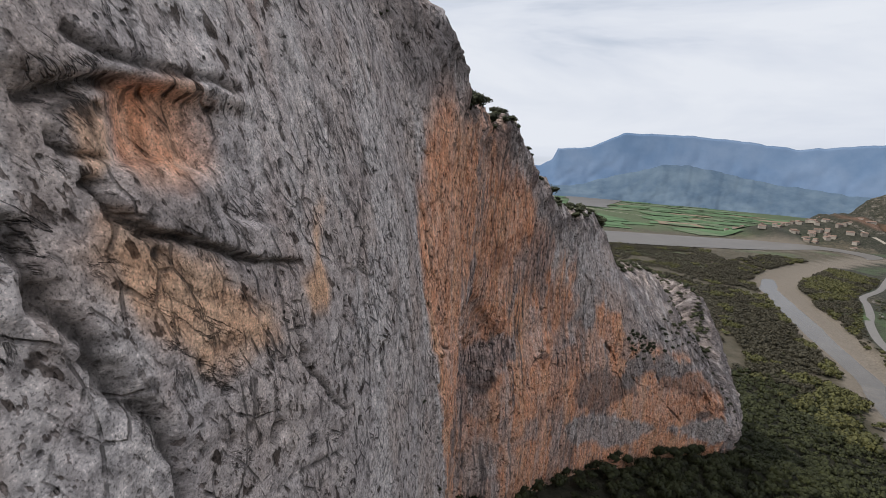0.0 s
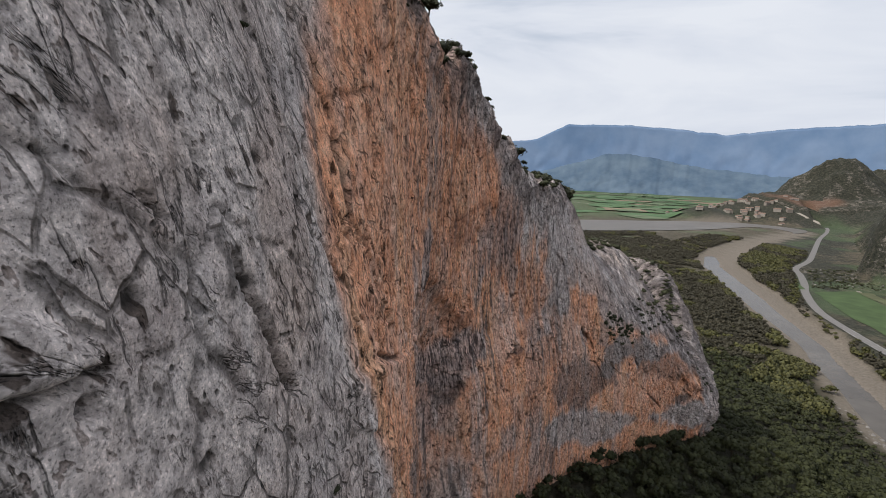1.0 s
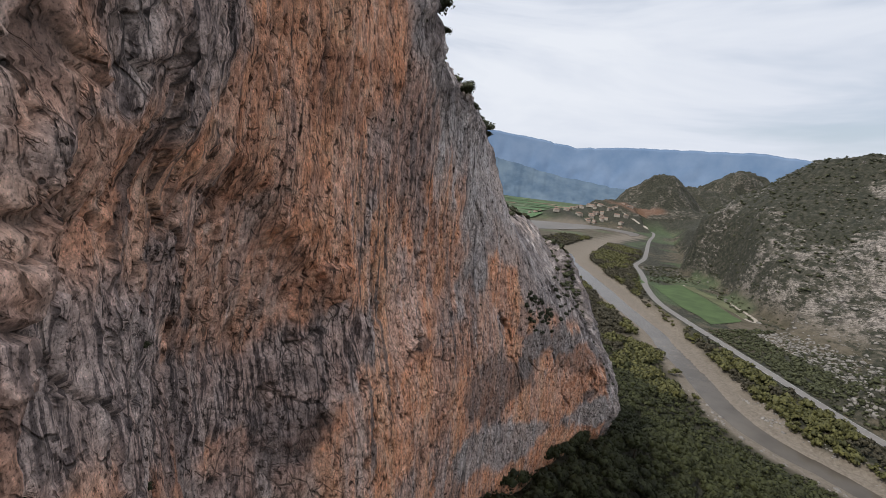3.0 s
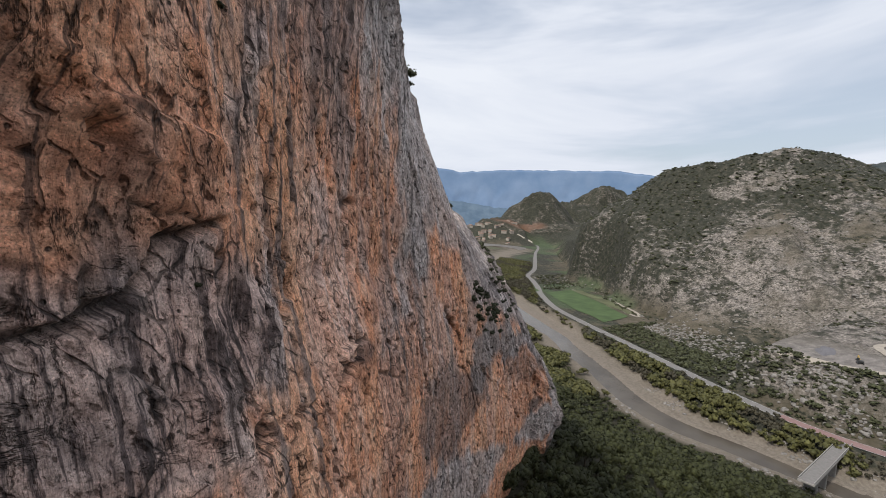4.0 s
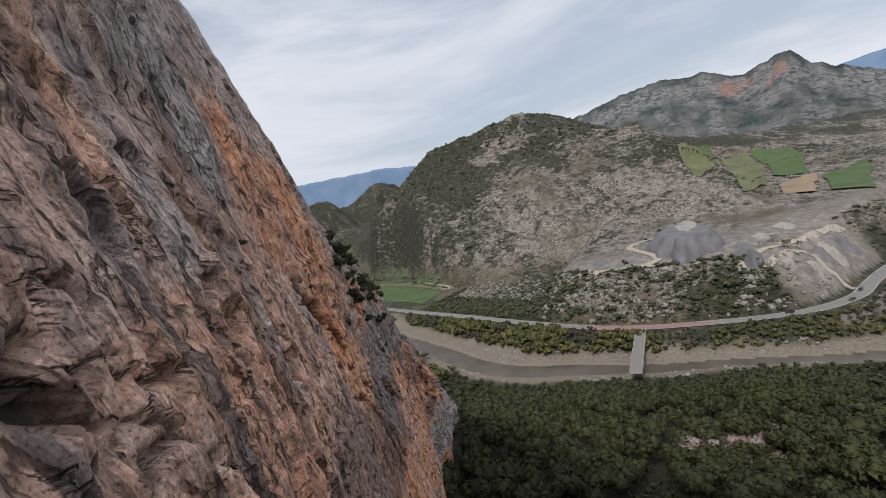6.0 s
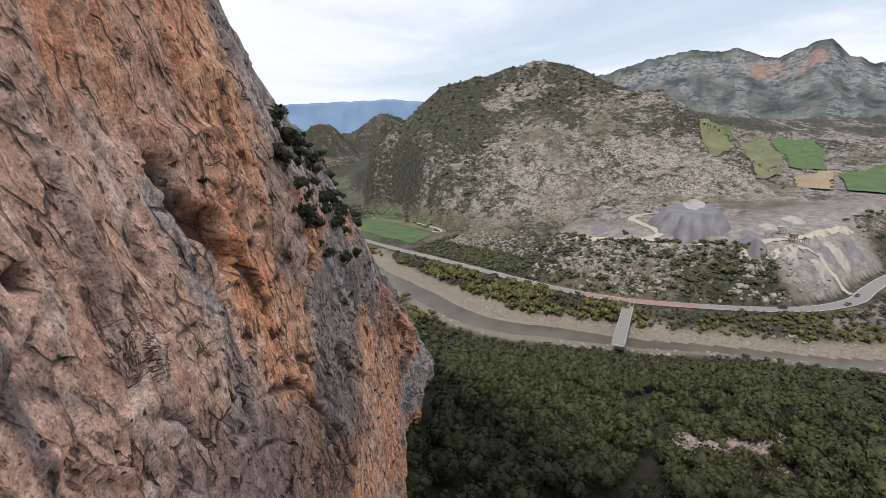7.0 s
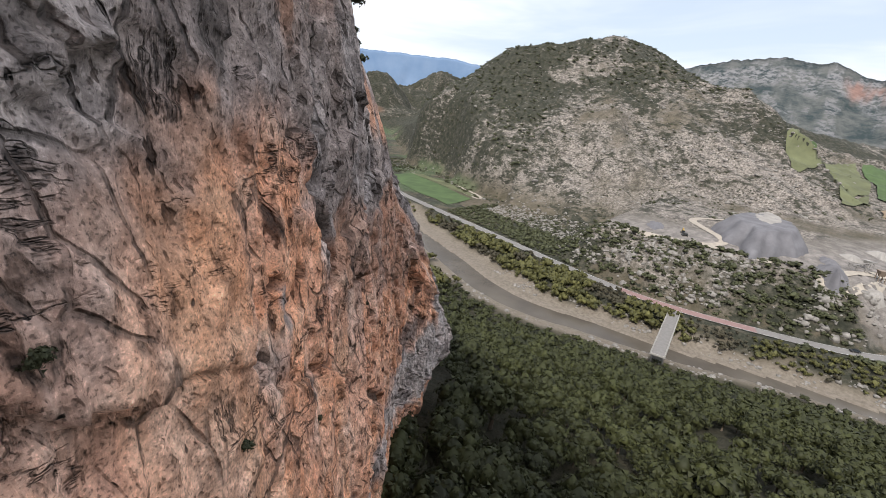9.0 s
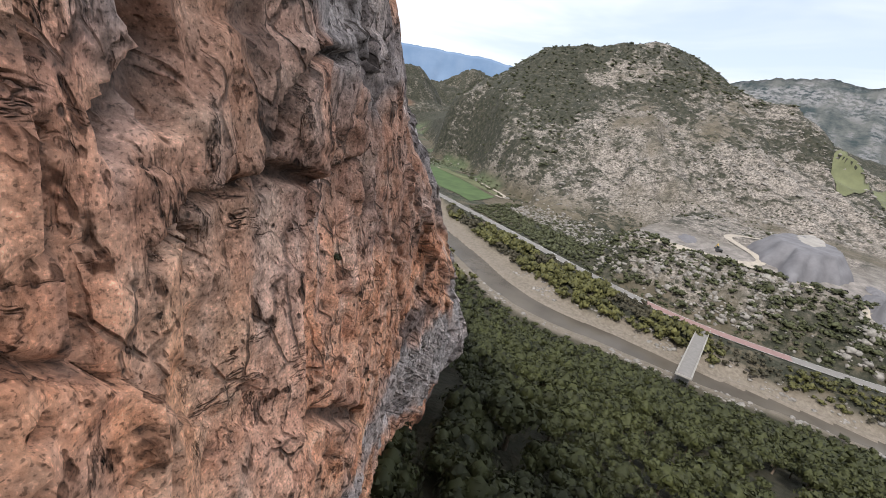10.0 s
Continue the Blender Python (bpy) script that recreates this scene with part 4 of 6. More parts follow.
    area("stripe", 0.7, [(142.7, 108.0), (143.5, 108.0), (144.7, 108.1), (145.2, 107.8), (145.7, 106.0), (146.4, 103.8), (144.4, 104.7), (143.2, 106.0), (142.6, 107.2)])
    area("black", 0.6, [(142.6, 106.7), (143.2, 106.0), (144.4, 105.5), (145.2, 103.9), (143.3, 104.3), (142.3, 105.7)])
    cleft(0.25, 0.6, [(142.7, 107.9), (143.5, 108.0), (144.7, 108.3), (145.4, 108.9), (145.9, 109.9), (147.7, 110.2)])
    block(0.4, [(142.7, 107.9), (143.5, 108.0), (144.7, 108.3), (145.4, 108.9), (145.9, 109.9), (147.7, 110.2), (147.5, 112.6), (143.6, 113.2), (142.6, 112.3)])
    block(-0.5, [(143.5, 112.4), (144.0, 112.5), (144.4, 112.0), (143.9, 111.9)])
    hole(0.6, 0.7, 148.7, 103.1)
    area("pale", 0.6, [(157.4, 111.8), (161.5, 111.4), (165.8, 107.2), (163.1, 102.3), (158.5, 100.7), (152.6, 103.0), (156.1, 107.0)])
    cleft(0.15, 0.4, [(158.3, 100.5), (159.7, 101.9), (163.4, 102.3)])
    area("rust", 0.8, [(163.4, 102.3), (166.9, 99.6), (162.5, 99.6), (158.9, 100.6)])
    area("stripe", 0.85, [(151.0, 118.1), (154.3, 119.5), (152.5, 116.2), (150.0, 113.3), (147.4, 112.9), (150.5, 116.0)])
    area("rust", 0.5, [(142.6, 112.3), (143.6, 113.2), (147.5, 112.6), (147.7, 110.5), (145.8, 110.2), (144.8, 109.0), (142.8, 108.4)])
    cleft(0.08, 0.25, [(144.8, 110.8), (145.4, 110.4), (145.7, 110.5), (147.4, 110.1)])
    cleft(0.08, 0.3, [(158.9, 116.3), (159.7, 114.1), (160.7, 113.3)])
    cleft(0.08, 0.3, [(161.6, 122.5), (161.2, 119.2)])
    area("pale", 0.85, [(162.5, 108.7), (163.9, 109.0), (163.1, 105.1), (163.3, 102.8), (162.4, 102.6), (161.6, 103.9), (161.4, 105.3), (161.4, 106.3), (162.1, 107.6)])
    streak("black", 0.12, 0.8, [(163.2, 106.0), (161.9, 104.1), (161.3, 103.2)])
    streak("black", 0.1, 0.7, [(163.2, 105.2), (162.8, 103.6)])
    area("grey", 0.4, [(178.8, 113.4), (181.4, 111.4), (187.7, 103.0), (193.3, 91.2), (190.4, 87.2), (180.0, 94.4), (178.2, 100.3), (178.6, 106.8), (174.5, 110.2)])
    cleft(0.25, 0.5, [(162.4, 111.7), (163.0, 111.0), (164.6, 111.2)])
    cleft(0.3, 0.6, [(162.4, 102.5), (161.4, 101.6), (159.1, 101.1)])
    block(0.35, [(160.3, 102.8), (162.8, 102.2), (161.6, 101.2), (158.8, 102.2)])
    area("black", 0.55, [(162.5, 102.6), (165.4, 101.4), (164.5, 100.6), (161.9, 101.1), (161.8, 101.8)])
    cleft(0.06, 0.2, [(158.6, 106.3), (158.3, 105.6)])
    cleft(0.08, 0.25, [(158.9, 102.4), (158.8, 102.2), (159.8, 101.6)])
    hole(0.1, 0.25, 160.1, 102.4)
    hole(0.1, 0.25, 161.6, 105.6)
    hole(0.1, 0.25, 164.5, 103.5)
    hole(0.1, 0.25, 160.1, 106.8)
    hole(0.1, 0.25, 160.8, 104.8)
    hole(0.1, 0.25, 159.7, 104.0)
    cleft(0.12, 0.4, [(175.9, 101.0), (175.0, 100.2), (175.4, 99.0)])
    cleft(0.2, 0.4, [(168.5, 101.1), (168.2, 100.9), (168.4, 100.6)])
    area("grey", 0.4, [(173.8, 106.0), (175.0, 106.3), (175.2, 105.1), (173.3, 104.6)])
    area("grey", 0.35, [(177.8, 105.5), (180.1, 104.3), (180.7, 99.0), (187.4, 90.4), (186.8, 88.3), (182.3, 91.3), (176.0, 97.9), (176.0, 101.2), (176.6, 103.4)])
    streak("black", 0.12, 0.6, [(179.8, 101.9), (180.0, 99.2), (184.2, 95.3), (187.4, 90.4)])
    streak("orange", 0.4, 0.8, [(189.0, 99.9), (190.2, 96.4), (191.4, 91.9)])
    area("pale", 0.5, [(170.5, 102.2), (174.4, 103.5), (176.0, 102.6), (175.9, 101.3), (169.7, 100.9), (168.8, 100.9), (169.0, 101.3)])
    hole(0.12, 0.3, 170.8, 100.2)
    hole(0.12, 0.3, 179.3, 99.3)
    hole(0.12, 0.3, 169.9, 100.4)
    cleft(0.06, 0.2, [(169.4, 100.2), (170.3, 99.5)])
    cleft(0.06, 0.2, [(169.1, 100.8), (168.8, 100.6)])
    area("ochre", 0.6, [(192.8, 91.2), (194.4, 90.1), (195.2, 90.1), (195.1, 89.0), (193.8, 89.5), (192.6, 90.6)])
    area("orange", 0.8, [(169.4, 101.5), (172.2, 102.1), (175.7, 100.8), (176.3, 98.4), (185.2, 91.5), (176.4, 95.1), (169.4, 99.5), (167.9, 100.4)])
    area("black", 0.45, [(174.0, 106.3), (190.9, 114.3), (187.9, 109.3), (174.0, 104.5)])
    area("black", 0.5, [(198.5, 93.2), (202.7, 94.0), (201.4, 92.2), (200.4, 91.0), (197.9, 91.4)])
    cleft(0.22, 0.7, [(210.7, 87.6), (210.2, 87.1), (210.4, 86.6), (211.0, 86.0), (211.7, 85.0), (211.6, 84.4)])
    cleft(0.15, 0.5, [(219.6, 85.7), (215.2, 85.4), (214.6, 84.7), (214.1, 83.9)])
    area("pale", 0.75, [(236.5, 72.8), (245.5, 66.6), (251.3, 57.8), (243.4, 59.5), (234.1, 67.2), (233.8, 70.2)])
    area("black", 0.75, [(238.3, 71.9), (240.1, 70.2), (238.0, 68.7), (235.2, 67.7), (231.5, 70.9), (235.4, 71.6)])
    cleft(0.5, 0.9, [(189.7, 98.9), (189.8, 98.2), (190.6, 97.5), (191.3, 97.1), (191.4, 96.2)])
    area("grey", 0.95, [(188.6, 98.6), (189.8, 98.7), (190.4, 97.6), (191.3, 97.0), (191.0, 95.7), (191.2, 94.1), (192.4, 92.3), (192.0, 92.3), (189.4, 94.6), (189.0, 95.9), (188.8, 97.0), (188.6, 97.9)])
    area("stripe", 0.7, [(188.6, 98.6), (189.8, 98.7), (190.4, 97.6), (191.3, 97.0), (191.0, 95.7), (190.3, 95.1), (189.0, 95.9), (188.8, 97.0), (188.6, 97.9)])
    block(0.25, [(189.7, 99.0), (189.8, 98.3), (190.6, 97.6), (191.4, 97.2), (191.9, 96.1), (192.8, 94.0), (195.0, 95.5), (193.8, 100.3), (190.1, 100.1)])
    cleft(0.15, 0.4, [(193.1, 93.6), (192.6, 94.9), (192.1, 95.8)])
    area("black", 0.5, [(198.6, 93.4), (203.2, 92.7), (234.2, 80.5), (235.0, 75.9), (205.4, 86.7), (204.6, 85.0), (199.6, 86.7), (196.9, 89.8), (196.0, 90.7), (197.3, 92.0)])
    area("black", 0.5, [(190.0, 90.0), (191.8, 90.0), (194.2, 89.3), (196.6, 86.2), (197.5, 83.1)])
    cleft(0.12, 0.3, [(191.6, 91.6), (194.3, 90.2), (196.1, 87.0), (196.8, 84.7)])
    area("pale", 0.7, [(185.6, 94.6), (186.4, 94.0), (187.7, 92.0), (185.4, 94.0)])
    area("grey", 0.6, [(195.1, 100.0), (196.4, 99.7), (198.7, 98.3), (199.6, 96.2), (197.9, 93.4), (195.4, 93.9), (194.8, 95.9), (194.9, 98.0)])
    cleft(0.06, 0.2, [(187.0, 95.4), (188.0, 95.2), (188.6, 95.2)])
    cleft(0.06, 0.2, [(185.8, 94.3), (186.4, 93.6), (187.2, 92.6)])
    cleft(0.07, 0.2, [(189.4, 91.0), (190.9, 90.4), (191.2, 91.1)])
    area("grey", 0.95, [(196.9, 92.1), (197.6, 93.3), (200.6, 95.0), (209.4, 94.5), (224.6, 89.7), (235.0, 82.6), (232.4, 77.3), (206.5, 86.5), (201.4, 88.7), (200.2, 87.9), (198.6, 88.8), (198.2, 86.5), (196.2, 87.1), (195.1, 88.0), (195.1, 89.9), (195.1, 91.0), (196.0, 90.7), (195.7, 91.2), (196.4, 91.9)])
    area("black", 0.5, [(196.9, 92.1), (198.1, 93.3), (200.6, 94.8), (208.0, 94.2), (216.5, 91.1), (229.8, 83.6), (230.0, 78.3), (206.5, 86.8), (202.1, 88.5), (199.3, 88.5), (197.5, 89.4), (196.7, 90.9)])
    cleft(0.2, 0.5, [(196.8, 92.4), (197.6, 93.3), (198.8, 94.2), (200.4, 95.0)])
    cleft(0.15, 0.4, [(195.6, 92.0), (195.1, 91.4), (195.1, 90.6), (194.5, 90.5), (194.2, 90.3), (193.1, 91.1)])
    cleft(0.2, 0.4, [(195.0, 91.2), (195.7, 90.7), (196.0, 90.2)])
    area("black", 0.6, [(200.0, 86.6), (202.2, 84.1), (201.1, 83.2), (199.4, 85.0)])
    area("stripe", 0.7, [(194.6, 95.0), (195.1, 95.1), (195.0, 94.3), (194.6, 94.5)])
    area("stripe", 0.6, [(195.6, 95.6), (195.8, 95.6), (196.0, 94.7), (195.7, 94.7)])
    hole(0.3, 0.4, 200.2, 91.2)
    hole(0.12, 0.3, 193.3, 90.4)
    hole(0.12, 0.3, 193.0, 90.8)
    hole(0.12, 0.3, 195.0, 89.1)
    hole(0.12, 0.3, 196.1, 92.8)
    hole(0.12, 0.3, 194.2, 91.7)
    area("grey", 0.9, [(199.9, 92.1), (204.4, 93.1), (203.9, 90.1), (205.0, 87.6), (202.2, 88.5), (200.9, 89.0), (200.6, 89.2), (200.9, 89.8), (200.6, 90.0), (200.4, 89.4), (199.7, 89.4), (199.9, 89.9), (199.4, 89.5), (199.1, 89.7)])
    area("ochre", 0.85, [(199.2, 89.5), (199.6, 89.4), (199.8, 88.8), (199.6, 88.3), (199.3, 88.6), (199.0, 89.3)])
    area("pale", 0.8, [(199.0, 88.9), (199.3, 88.5), (200.2, 87.9), (200.9, 86.8), (201.5, 85.4), (201.2, 85.1), (198.5, 87.9)])
    area("ochre", 0.5, [(199.9, 90.0), (200.0, 89.9), (200.0, 89.4), (199.8, 89.4)])
    area("orange", 0.9, [(200.4, 89.1), (202.1, 88.5), (202.2, 87.5), (202.1, 86.7), (200.9, 86.9), (200.3, 87.9), (199.9, 88.9)])
    area("grey", 0.6, [(204.2, 86.8), (207.0, 85.1), (207.5, 82.8), (207.0, 79.2), (204.8, 81.5), (205.2, 84.0)])
    cleft(0.1, 0.3, [(203.0, 92.8), (202.7, 92.0), (202.8, 91.5)])
    cleft(0.08, 0.25, [(199.8, 88.2), (200.3, 87.8), (200.9, 86.9)])
    area("black", 0.45, [(203.3, 92.8), (209.2, 94.0), (216.5, 91.9), (214.4, 89.1), (204.2, 90.1), (203.0, 91.5)])
    area("grey", 0.7, [(206.9, 88.1), (215.3, 89.9), (220.6, 89.1), (212.8, 86.5), (211.6, 84.5), (210.0, 85.0), (209.6, 86.2), (207.5, 86.5), (207.2, 86.9), (206.6, 86.9), (206.0, 86.9), (206.3, 87.5)])
    area("grey", 0.95, [(206.8, 86.2), (207.0, 86.1), (207.2, 85.2), (207.1, 84.6), (206.9, 84.9), (206.8, 85.4), (206.5, 85.9)])
    area("black", 0.5, [(206.8, 86.2), (207.0, 86.0), (207.1, 85.3), (207.1, 84.7), (206.9, 85.1), (206.6, 85.8)])
    cleft(0.2, 0.5, [(210.6, 88.6), (210.4, 87.1), (211.2, 86.1), (211.6, 84.8), (210.8, 84.1)])
    hole(0.12, 0.3, 208.3, 84.5)
    hole(0.12, 0.3, 206.0, 84.8)
    hole(0.12, 0.3, 205.8, 85.1)
    hole(0.12, 0.3, 207.6, 84.0)
    hole(0.12, 0.3, 206.9, 84.3)
    hole(0.12, 0.3, 205.7, 85.0)
    hole(0.12, 0.3, 205.3, 85.2)
    hole(0.12, 0.3, 205.6, 84.8)
    hole(0.12, 0.3, 209.4, 82.9)
    hole(0.12, 0.3, 207.4, 83.7)
    area("black", 0.7, [(208.2, 83.1), (209.2, 82.5), (208.3, 82.4), (207.8, 82.7)])
    cleft(0.15, 0.4, [(212.0, 83.3), (213.0, 83.3), (214.0, 83.5), (215.6, 83.0), (219.2, 82.8), (222.4, 83.3), (223.3, 84.6)])
    cleft(0.12, 0.35, [(211.2, 82.9), (211.7, 83.1), (211.9, 83.2), (212.0, 83.3)])
    cleft(0.12, 0.3, [(212.0, 83.3), (212.2, 82.7), (211.9, 82.2)])
    area("grey", 0.95, [(211.3, 82.8), (211.7, 82.4), (212.2, 81.8), (212.5, 81.0), (211.7, 81.6), (211.2, 82.4)])
    area("grey", 0.8, [(210.2, 82.4), (210.6, 82.3), (210.8, 81.8), (210.6, 81.9)])
    area("pale", 0.75, [(210.8, 84.3), (211.9, 85.0), (211.7, 84.2), (210.8, 83.7)])
    area("rust", 0.7, [(210.1, 84.9), (211.0, 85.3), (210.8, 84.6), (210.0, 84.4)])
    hole(0.2, 0.35, 211.9, 83.2)
    hole(0.2, 0.35, 225.4, 78.7)
    hole(0.12, 0.3, 211.4, 83.0)
    hole(0.12, 0.3, 210.5, 80.7)
    hole(0.12, 0.3, 209.6, 82.0)
    cleft(0.3, 0.6, [(215.9, 77.0), (216.6, 77.0), (224.5, 70.7)])
    area("grey", 0.95, [(232.3, 69.1), (241.9, 68.4), (245.9, 59.5), (235.1, 63.7)])
    area("black", 0.5, [(223.3, 84.3), (237.6, 82.4), (243.7, 77.6), (238.0, 76.8), (227.3, 81.8)])
    block(0.25, [(212.0, 83.3), (213.0, 83.3), (214.0, 83.5), (215.6, 83.0), (219.2, 82.8), (222.4, 83.3), (223.3, 84.6), (222.2, 86.7), (212.8, 85.3), (211.9, 84.4)])
    streak("grey", 0.12, 0.9, [(217.2, 82.2), (216.5, 81.2)])
    streak("grey", 0.12, 0.9, [(218.9, 78.5), (216.6, 78.5)])
    cleft(0.05, 0.2, [(211.8, 81.2), (211.8, 80.8)])
    cleft(0.06, 0.2, [(210.6, 81.3), (210.5, 81.2)])
    cleft(0.06, 0.2, [(212.2, 78.9), (212.5, 79.1)])


weather_face()


def outline_depth(s, z, outline):
    """How far inside an outline on the face a place lies, in metres; negative outside."""
    inside = np.zeros(np.shape(z), bool)
    for (s0, z0), (s1, z1) in zip(outline, outline[1:] + outline[:1]):
        if z0 != z1:
            inside ^= ((z0 > z) != (z1 > z)) & (s < (s1 - s0) * (z - z0) / (z1 - z0) + s0)
    d = along(s, z, outline + outline[:1])
    return np.where(inside, d, -d)


def streaks(s, z, seed, wide, tall):
    """Seepage that runs down the face in uneven bands."""
    return fbm((s + 0.8 * vnoise(s / 4, z / 9, None, seed + 1)) / wide, z / tall, None, seed, 4)


def build_cliff():
    c = CLIFF
    foot = 40 + 30 * smooth(105, 60, c.row[:, 1])
    crest = c.row[:, 5] + 1.2 * fbm(c.s / 9, c.s * 0, None, 131, 3) + 1.0 * vnoise(c.s / 2.2, c.s * 0, None, 133) + 0.9 * ridged(c.s / 1.7, c.s * 0, 137, 3)
    # rows lie closest where the flight passes
    dense = np.interp(c.s, [0, 71, 95, 110, 130, 150, 162, 190, 202, 212, 225, 245, 290], [140, 136.5, 127, 122, 114, 107, 102, 95, 88.5, 83, 78, 62, 75])
    lo, hi = np.linspace(1, 0, 190, endpoint=False)[:, None], np.linspace(0, 1, 140)[:, None]
    z = np.concatenate([dense - (dense - foot) * (0.36 * lo + 0.64 * lo**3), dense + (crest - dense) * (0.4 * hi + 0.6 * hi**3)], 0)
    rows = len(z)
    v = (z - foot) / (crest - foot)
    s = np.broadcast_to(c.s, z.shape)
    y0 = c.row[:, 1]
    hi = smooth(0.0, 16.0, z - c.row[:, 2])
    want = c.row[:, 6] * (1 - hi) + c.row[:, 7] * hi
    tint = streaks(s, z, 141, 4.5, 20) * 0.8 + fbm(s / 15, z / 12, None, 143, 4) * 0.8
    orange = smooth(-0.25, 0.25, tint * (1 - 0.4 * smooth(196, 204, s)) + (want - 0.5) * 1.6 + 0.25 * smooth(140, 150, s) * smooth(92, 86, z - 0.5 * (200 - s)))
    top = crest - z
    orange = orange * smooth(4, 14, top + 6 * fbm(s / 7, z / 7, None, 145, 3) + 9 * smooth(70, 50, y0) * (want > 0.3))
    # the orange bay starts along a slanting line, and the streaked hollow lies under an arch
    wob = 2.0 * fbm(s / 4, z / 6, None, 146, 3)
    start = np.interp(z, [104, 112, 120, 125, 130, 135, 140, 147], [30, 25, 18.8, 15.2, 14.6, 16.6, 19.2, 20]) + 0.5 * wob
    bay = smooth(-1.2, 1.2, y0 - start) * smooth(64, 56, y0) * smooth(147, 140, z + wob)
    early = smooth(1.5, -1.5, y0 - start) * smooth(45, 30, y0) * smooth(2, 8, y0)
    orange = np.maximum(orange * (1 - 0.9 * early), bay * smooth(-0.75, -0.1, tint))
    arch = np.interp(s[0], [114, 120, 128, 137, 143, 149, 156], [98, 119, 119, 117.5, 112.5, 106, 98])
    hollow = smooth(0.8, -0.8, z - arch + 0.5 * wob) * smooth(115, 118.5, s) * smooth(148, 142, s)
    orange = orange * (1 - 0.2 * hollow)
    ny, nz = y0 + 0.3 * wob, z + 0.25 * wob + 0.25 * fbm(s * 1.5, z * 1.5, None, 199, 3)
    niche = smooth(-8.1, -7.3, ny) * smooth(-4.9, -5.8, ny) * smooth(137.3, 138.1, nz) * smooth(139.6, 139.2, z)
    orange = np.maximum(orange * (1 - 0.8 * smooth(96, 90, s) * (1 - niche)), niche)
    ws, wz = s + 0.12 * fbm(s * 1.3, z * 1.3, None, 171, 3) + 0.05 * vnoise(s * 6, z * 6, None, 172), z + 0.12 * fbm(s * 1.3, z * 1.3, None, 173, 3)
    wash = dict(orange=0 * z, ochre=0 * z, pale=0 * z, grey=0 * z, black=0 * z, rust=0 * z, stripe=0 * z)
    drift = fbm(s / 5.5, z / 8, None, 179, 4)
    ragged = 0.55 * fbm(s / 1.3, z / 1.9, None, 175, 4) + 0.22 * fbm(s / 0.35, z / 0.5, None, 177, 3)
    for kind, amount, outline in AREAS:
        lo, hi = min(p[0] for p in outline) - 2.5, max(p[0] for p in outline) + 2.5
        j = slice(*np.searchsorted(c.s, (lo, hi)))
        size = min(hi - lo - 5, max(p[1] for p in outline) - min(p[1] for p in outline))
        scale = min(1.0, 0.35 * size)
        d = outline_depth(s[:, j], z[:, j], outline) + (0.4 + 0.7 * min(1.0, size / 8)) * scale * ragged[:, j]
        wide = min(2.5, 0.09 * size)
        d = d + 2.2 * wide * drift[:, j]
        wash[kind][:, j] = np.maximum(wash[kind][:, j], amount * smooth(-0.25 * scale - 0.3 * wide, 0.35 * scale + 0.5 * wide, d))
    # rusty and seeping patches between the large ones, on the fluted part of the face
    bay_only = smooth(116, 124, s) * smooth(184, 170, s)
    wash["rust"] = np.maximum(wash["rust"], 0.45 * bay_only * smooth(0.08, 0.35, fbm(s / 7, z / 6, None, 205, 4)))
    wash["stripe"] = np.maximum(wash["stripe"], 0.5 * bay_only * smooth(0.10, 0.34, fbm(s / 6, z / 11, None, 207, 4)))
    for kind, wide, amount, line in STREAKS:
        d = along(ws, wz, line) / wide + 0.8 * ragged
        wash[kind] = np.maximum(wash[kind], amount * smooth(1.15, 0.5, d))
    weep = smooth(110, 122, s) * (0.25 + 0.75 * smooth(200, 186, s))
    orange = orange * (1 - 0.35 * weep * smooth(0.14, 0.36, streaks(s, z, 191, 1.2, 20)))
    orange = np.maximum(orange * (1 - np.maximum(wash["grey"], 0.75 * wash["stripe"])), wash["orange"])
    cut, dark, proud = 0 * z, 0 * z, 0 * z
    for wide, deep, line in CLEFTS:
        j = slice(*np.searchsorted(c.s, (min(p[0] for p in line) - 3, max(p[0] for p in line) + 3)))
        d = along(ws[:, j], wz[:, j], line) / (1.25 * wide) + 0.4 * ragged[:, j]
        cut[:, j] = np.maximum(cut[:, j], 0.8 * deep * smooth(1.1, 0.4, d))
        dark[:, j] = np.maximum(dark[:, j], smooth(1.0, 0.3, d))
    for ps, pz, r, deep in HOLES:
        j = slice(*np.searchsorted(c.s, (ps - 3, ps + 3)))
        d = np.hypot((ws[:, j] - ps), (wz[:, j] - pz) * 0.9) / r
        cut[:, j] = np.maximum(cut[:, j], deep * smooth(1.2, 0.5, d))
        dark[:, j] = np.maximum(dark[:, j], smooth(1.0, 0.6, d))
    for lift, outline in BLOCKS:
        j = slice(*np.searchsorted(c.s, (min(p[0] for p in outline) - 3, max(p[0] for p in outline) + 3)))
        d = outline_depth(ws[:, j], wz[:, j], outline) + 0.3 * ragged[:, j]
        proud[:, j] += lift * smooth(-0.04, 0.14, d)
    relief, crack = cliff_relief(s, z, c.row[:, 8] * np.ones_like(z), 1 - orange)
    # a roof over a niche, a slanting ledge, the lip over the hollow
    roof = smooth(139.2, 139.7, z + 0.25 * wob) * smooth(144, 140, z) * smooth(-10.6, -9.6, y0) * smooth(-3, -4.2, y0)
    ledge = smooth(0.25, -0.25, z - (125 - 0.38 * (y0 - 16)) + 0.3 * wob) * smooth(12, 15, y0) * smooth(36, 31, y0) * smooth(112, 119, z)
    lip = smooth(0.0, 1.5, z - arch + 0.5 * wob) * smooth(12, 3, z - arch) * smooth(117, 121, s) * smooth(152, 146, s)
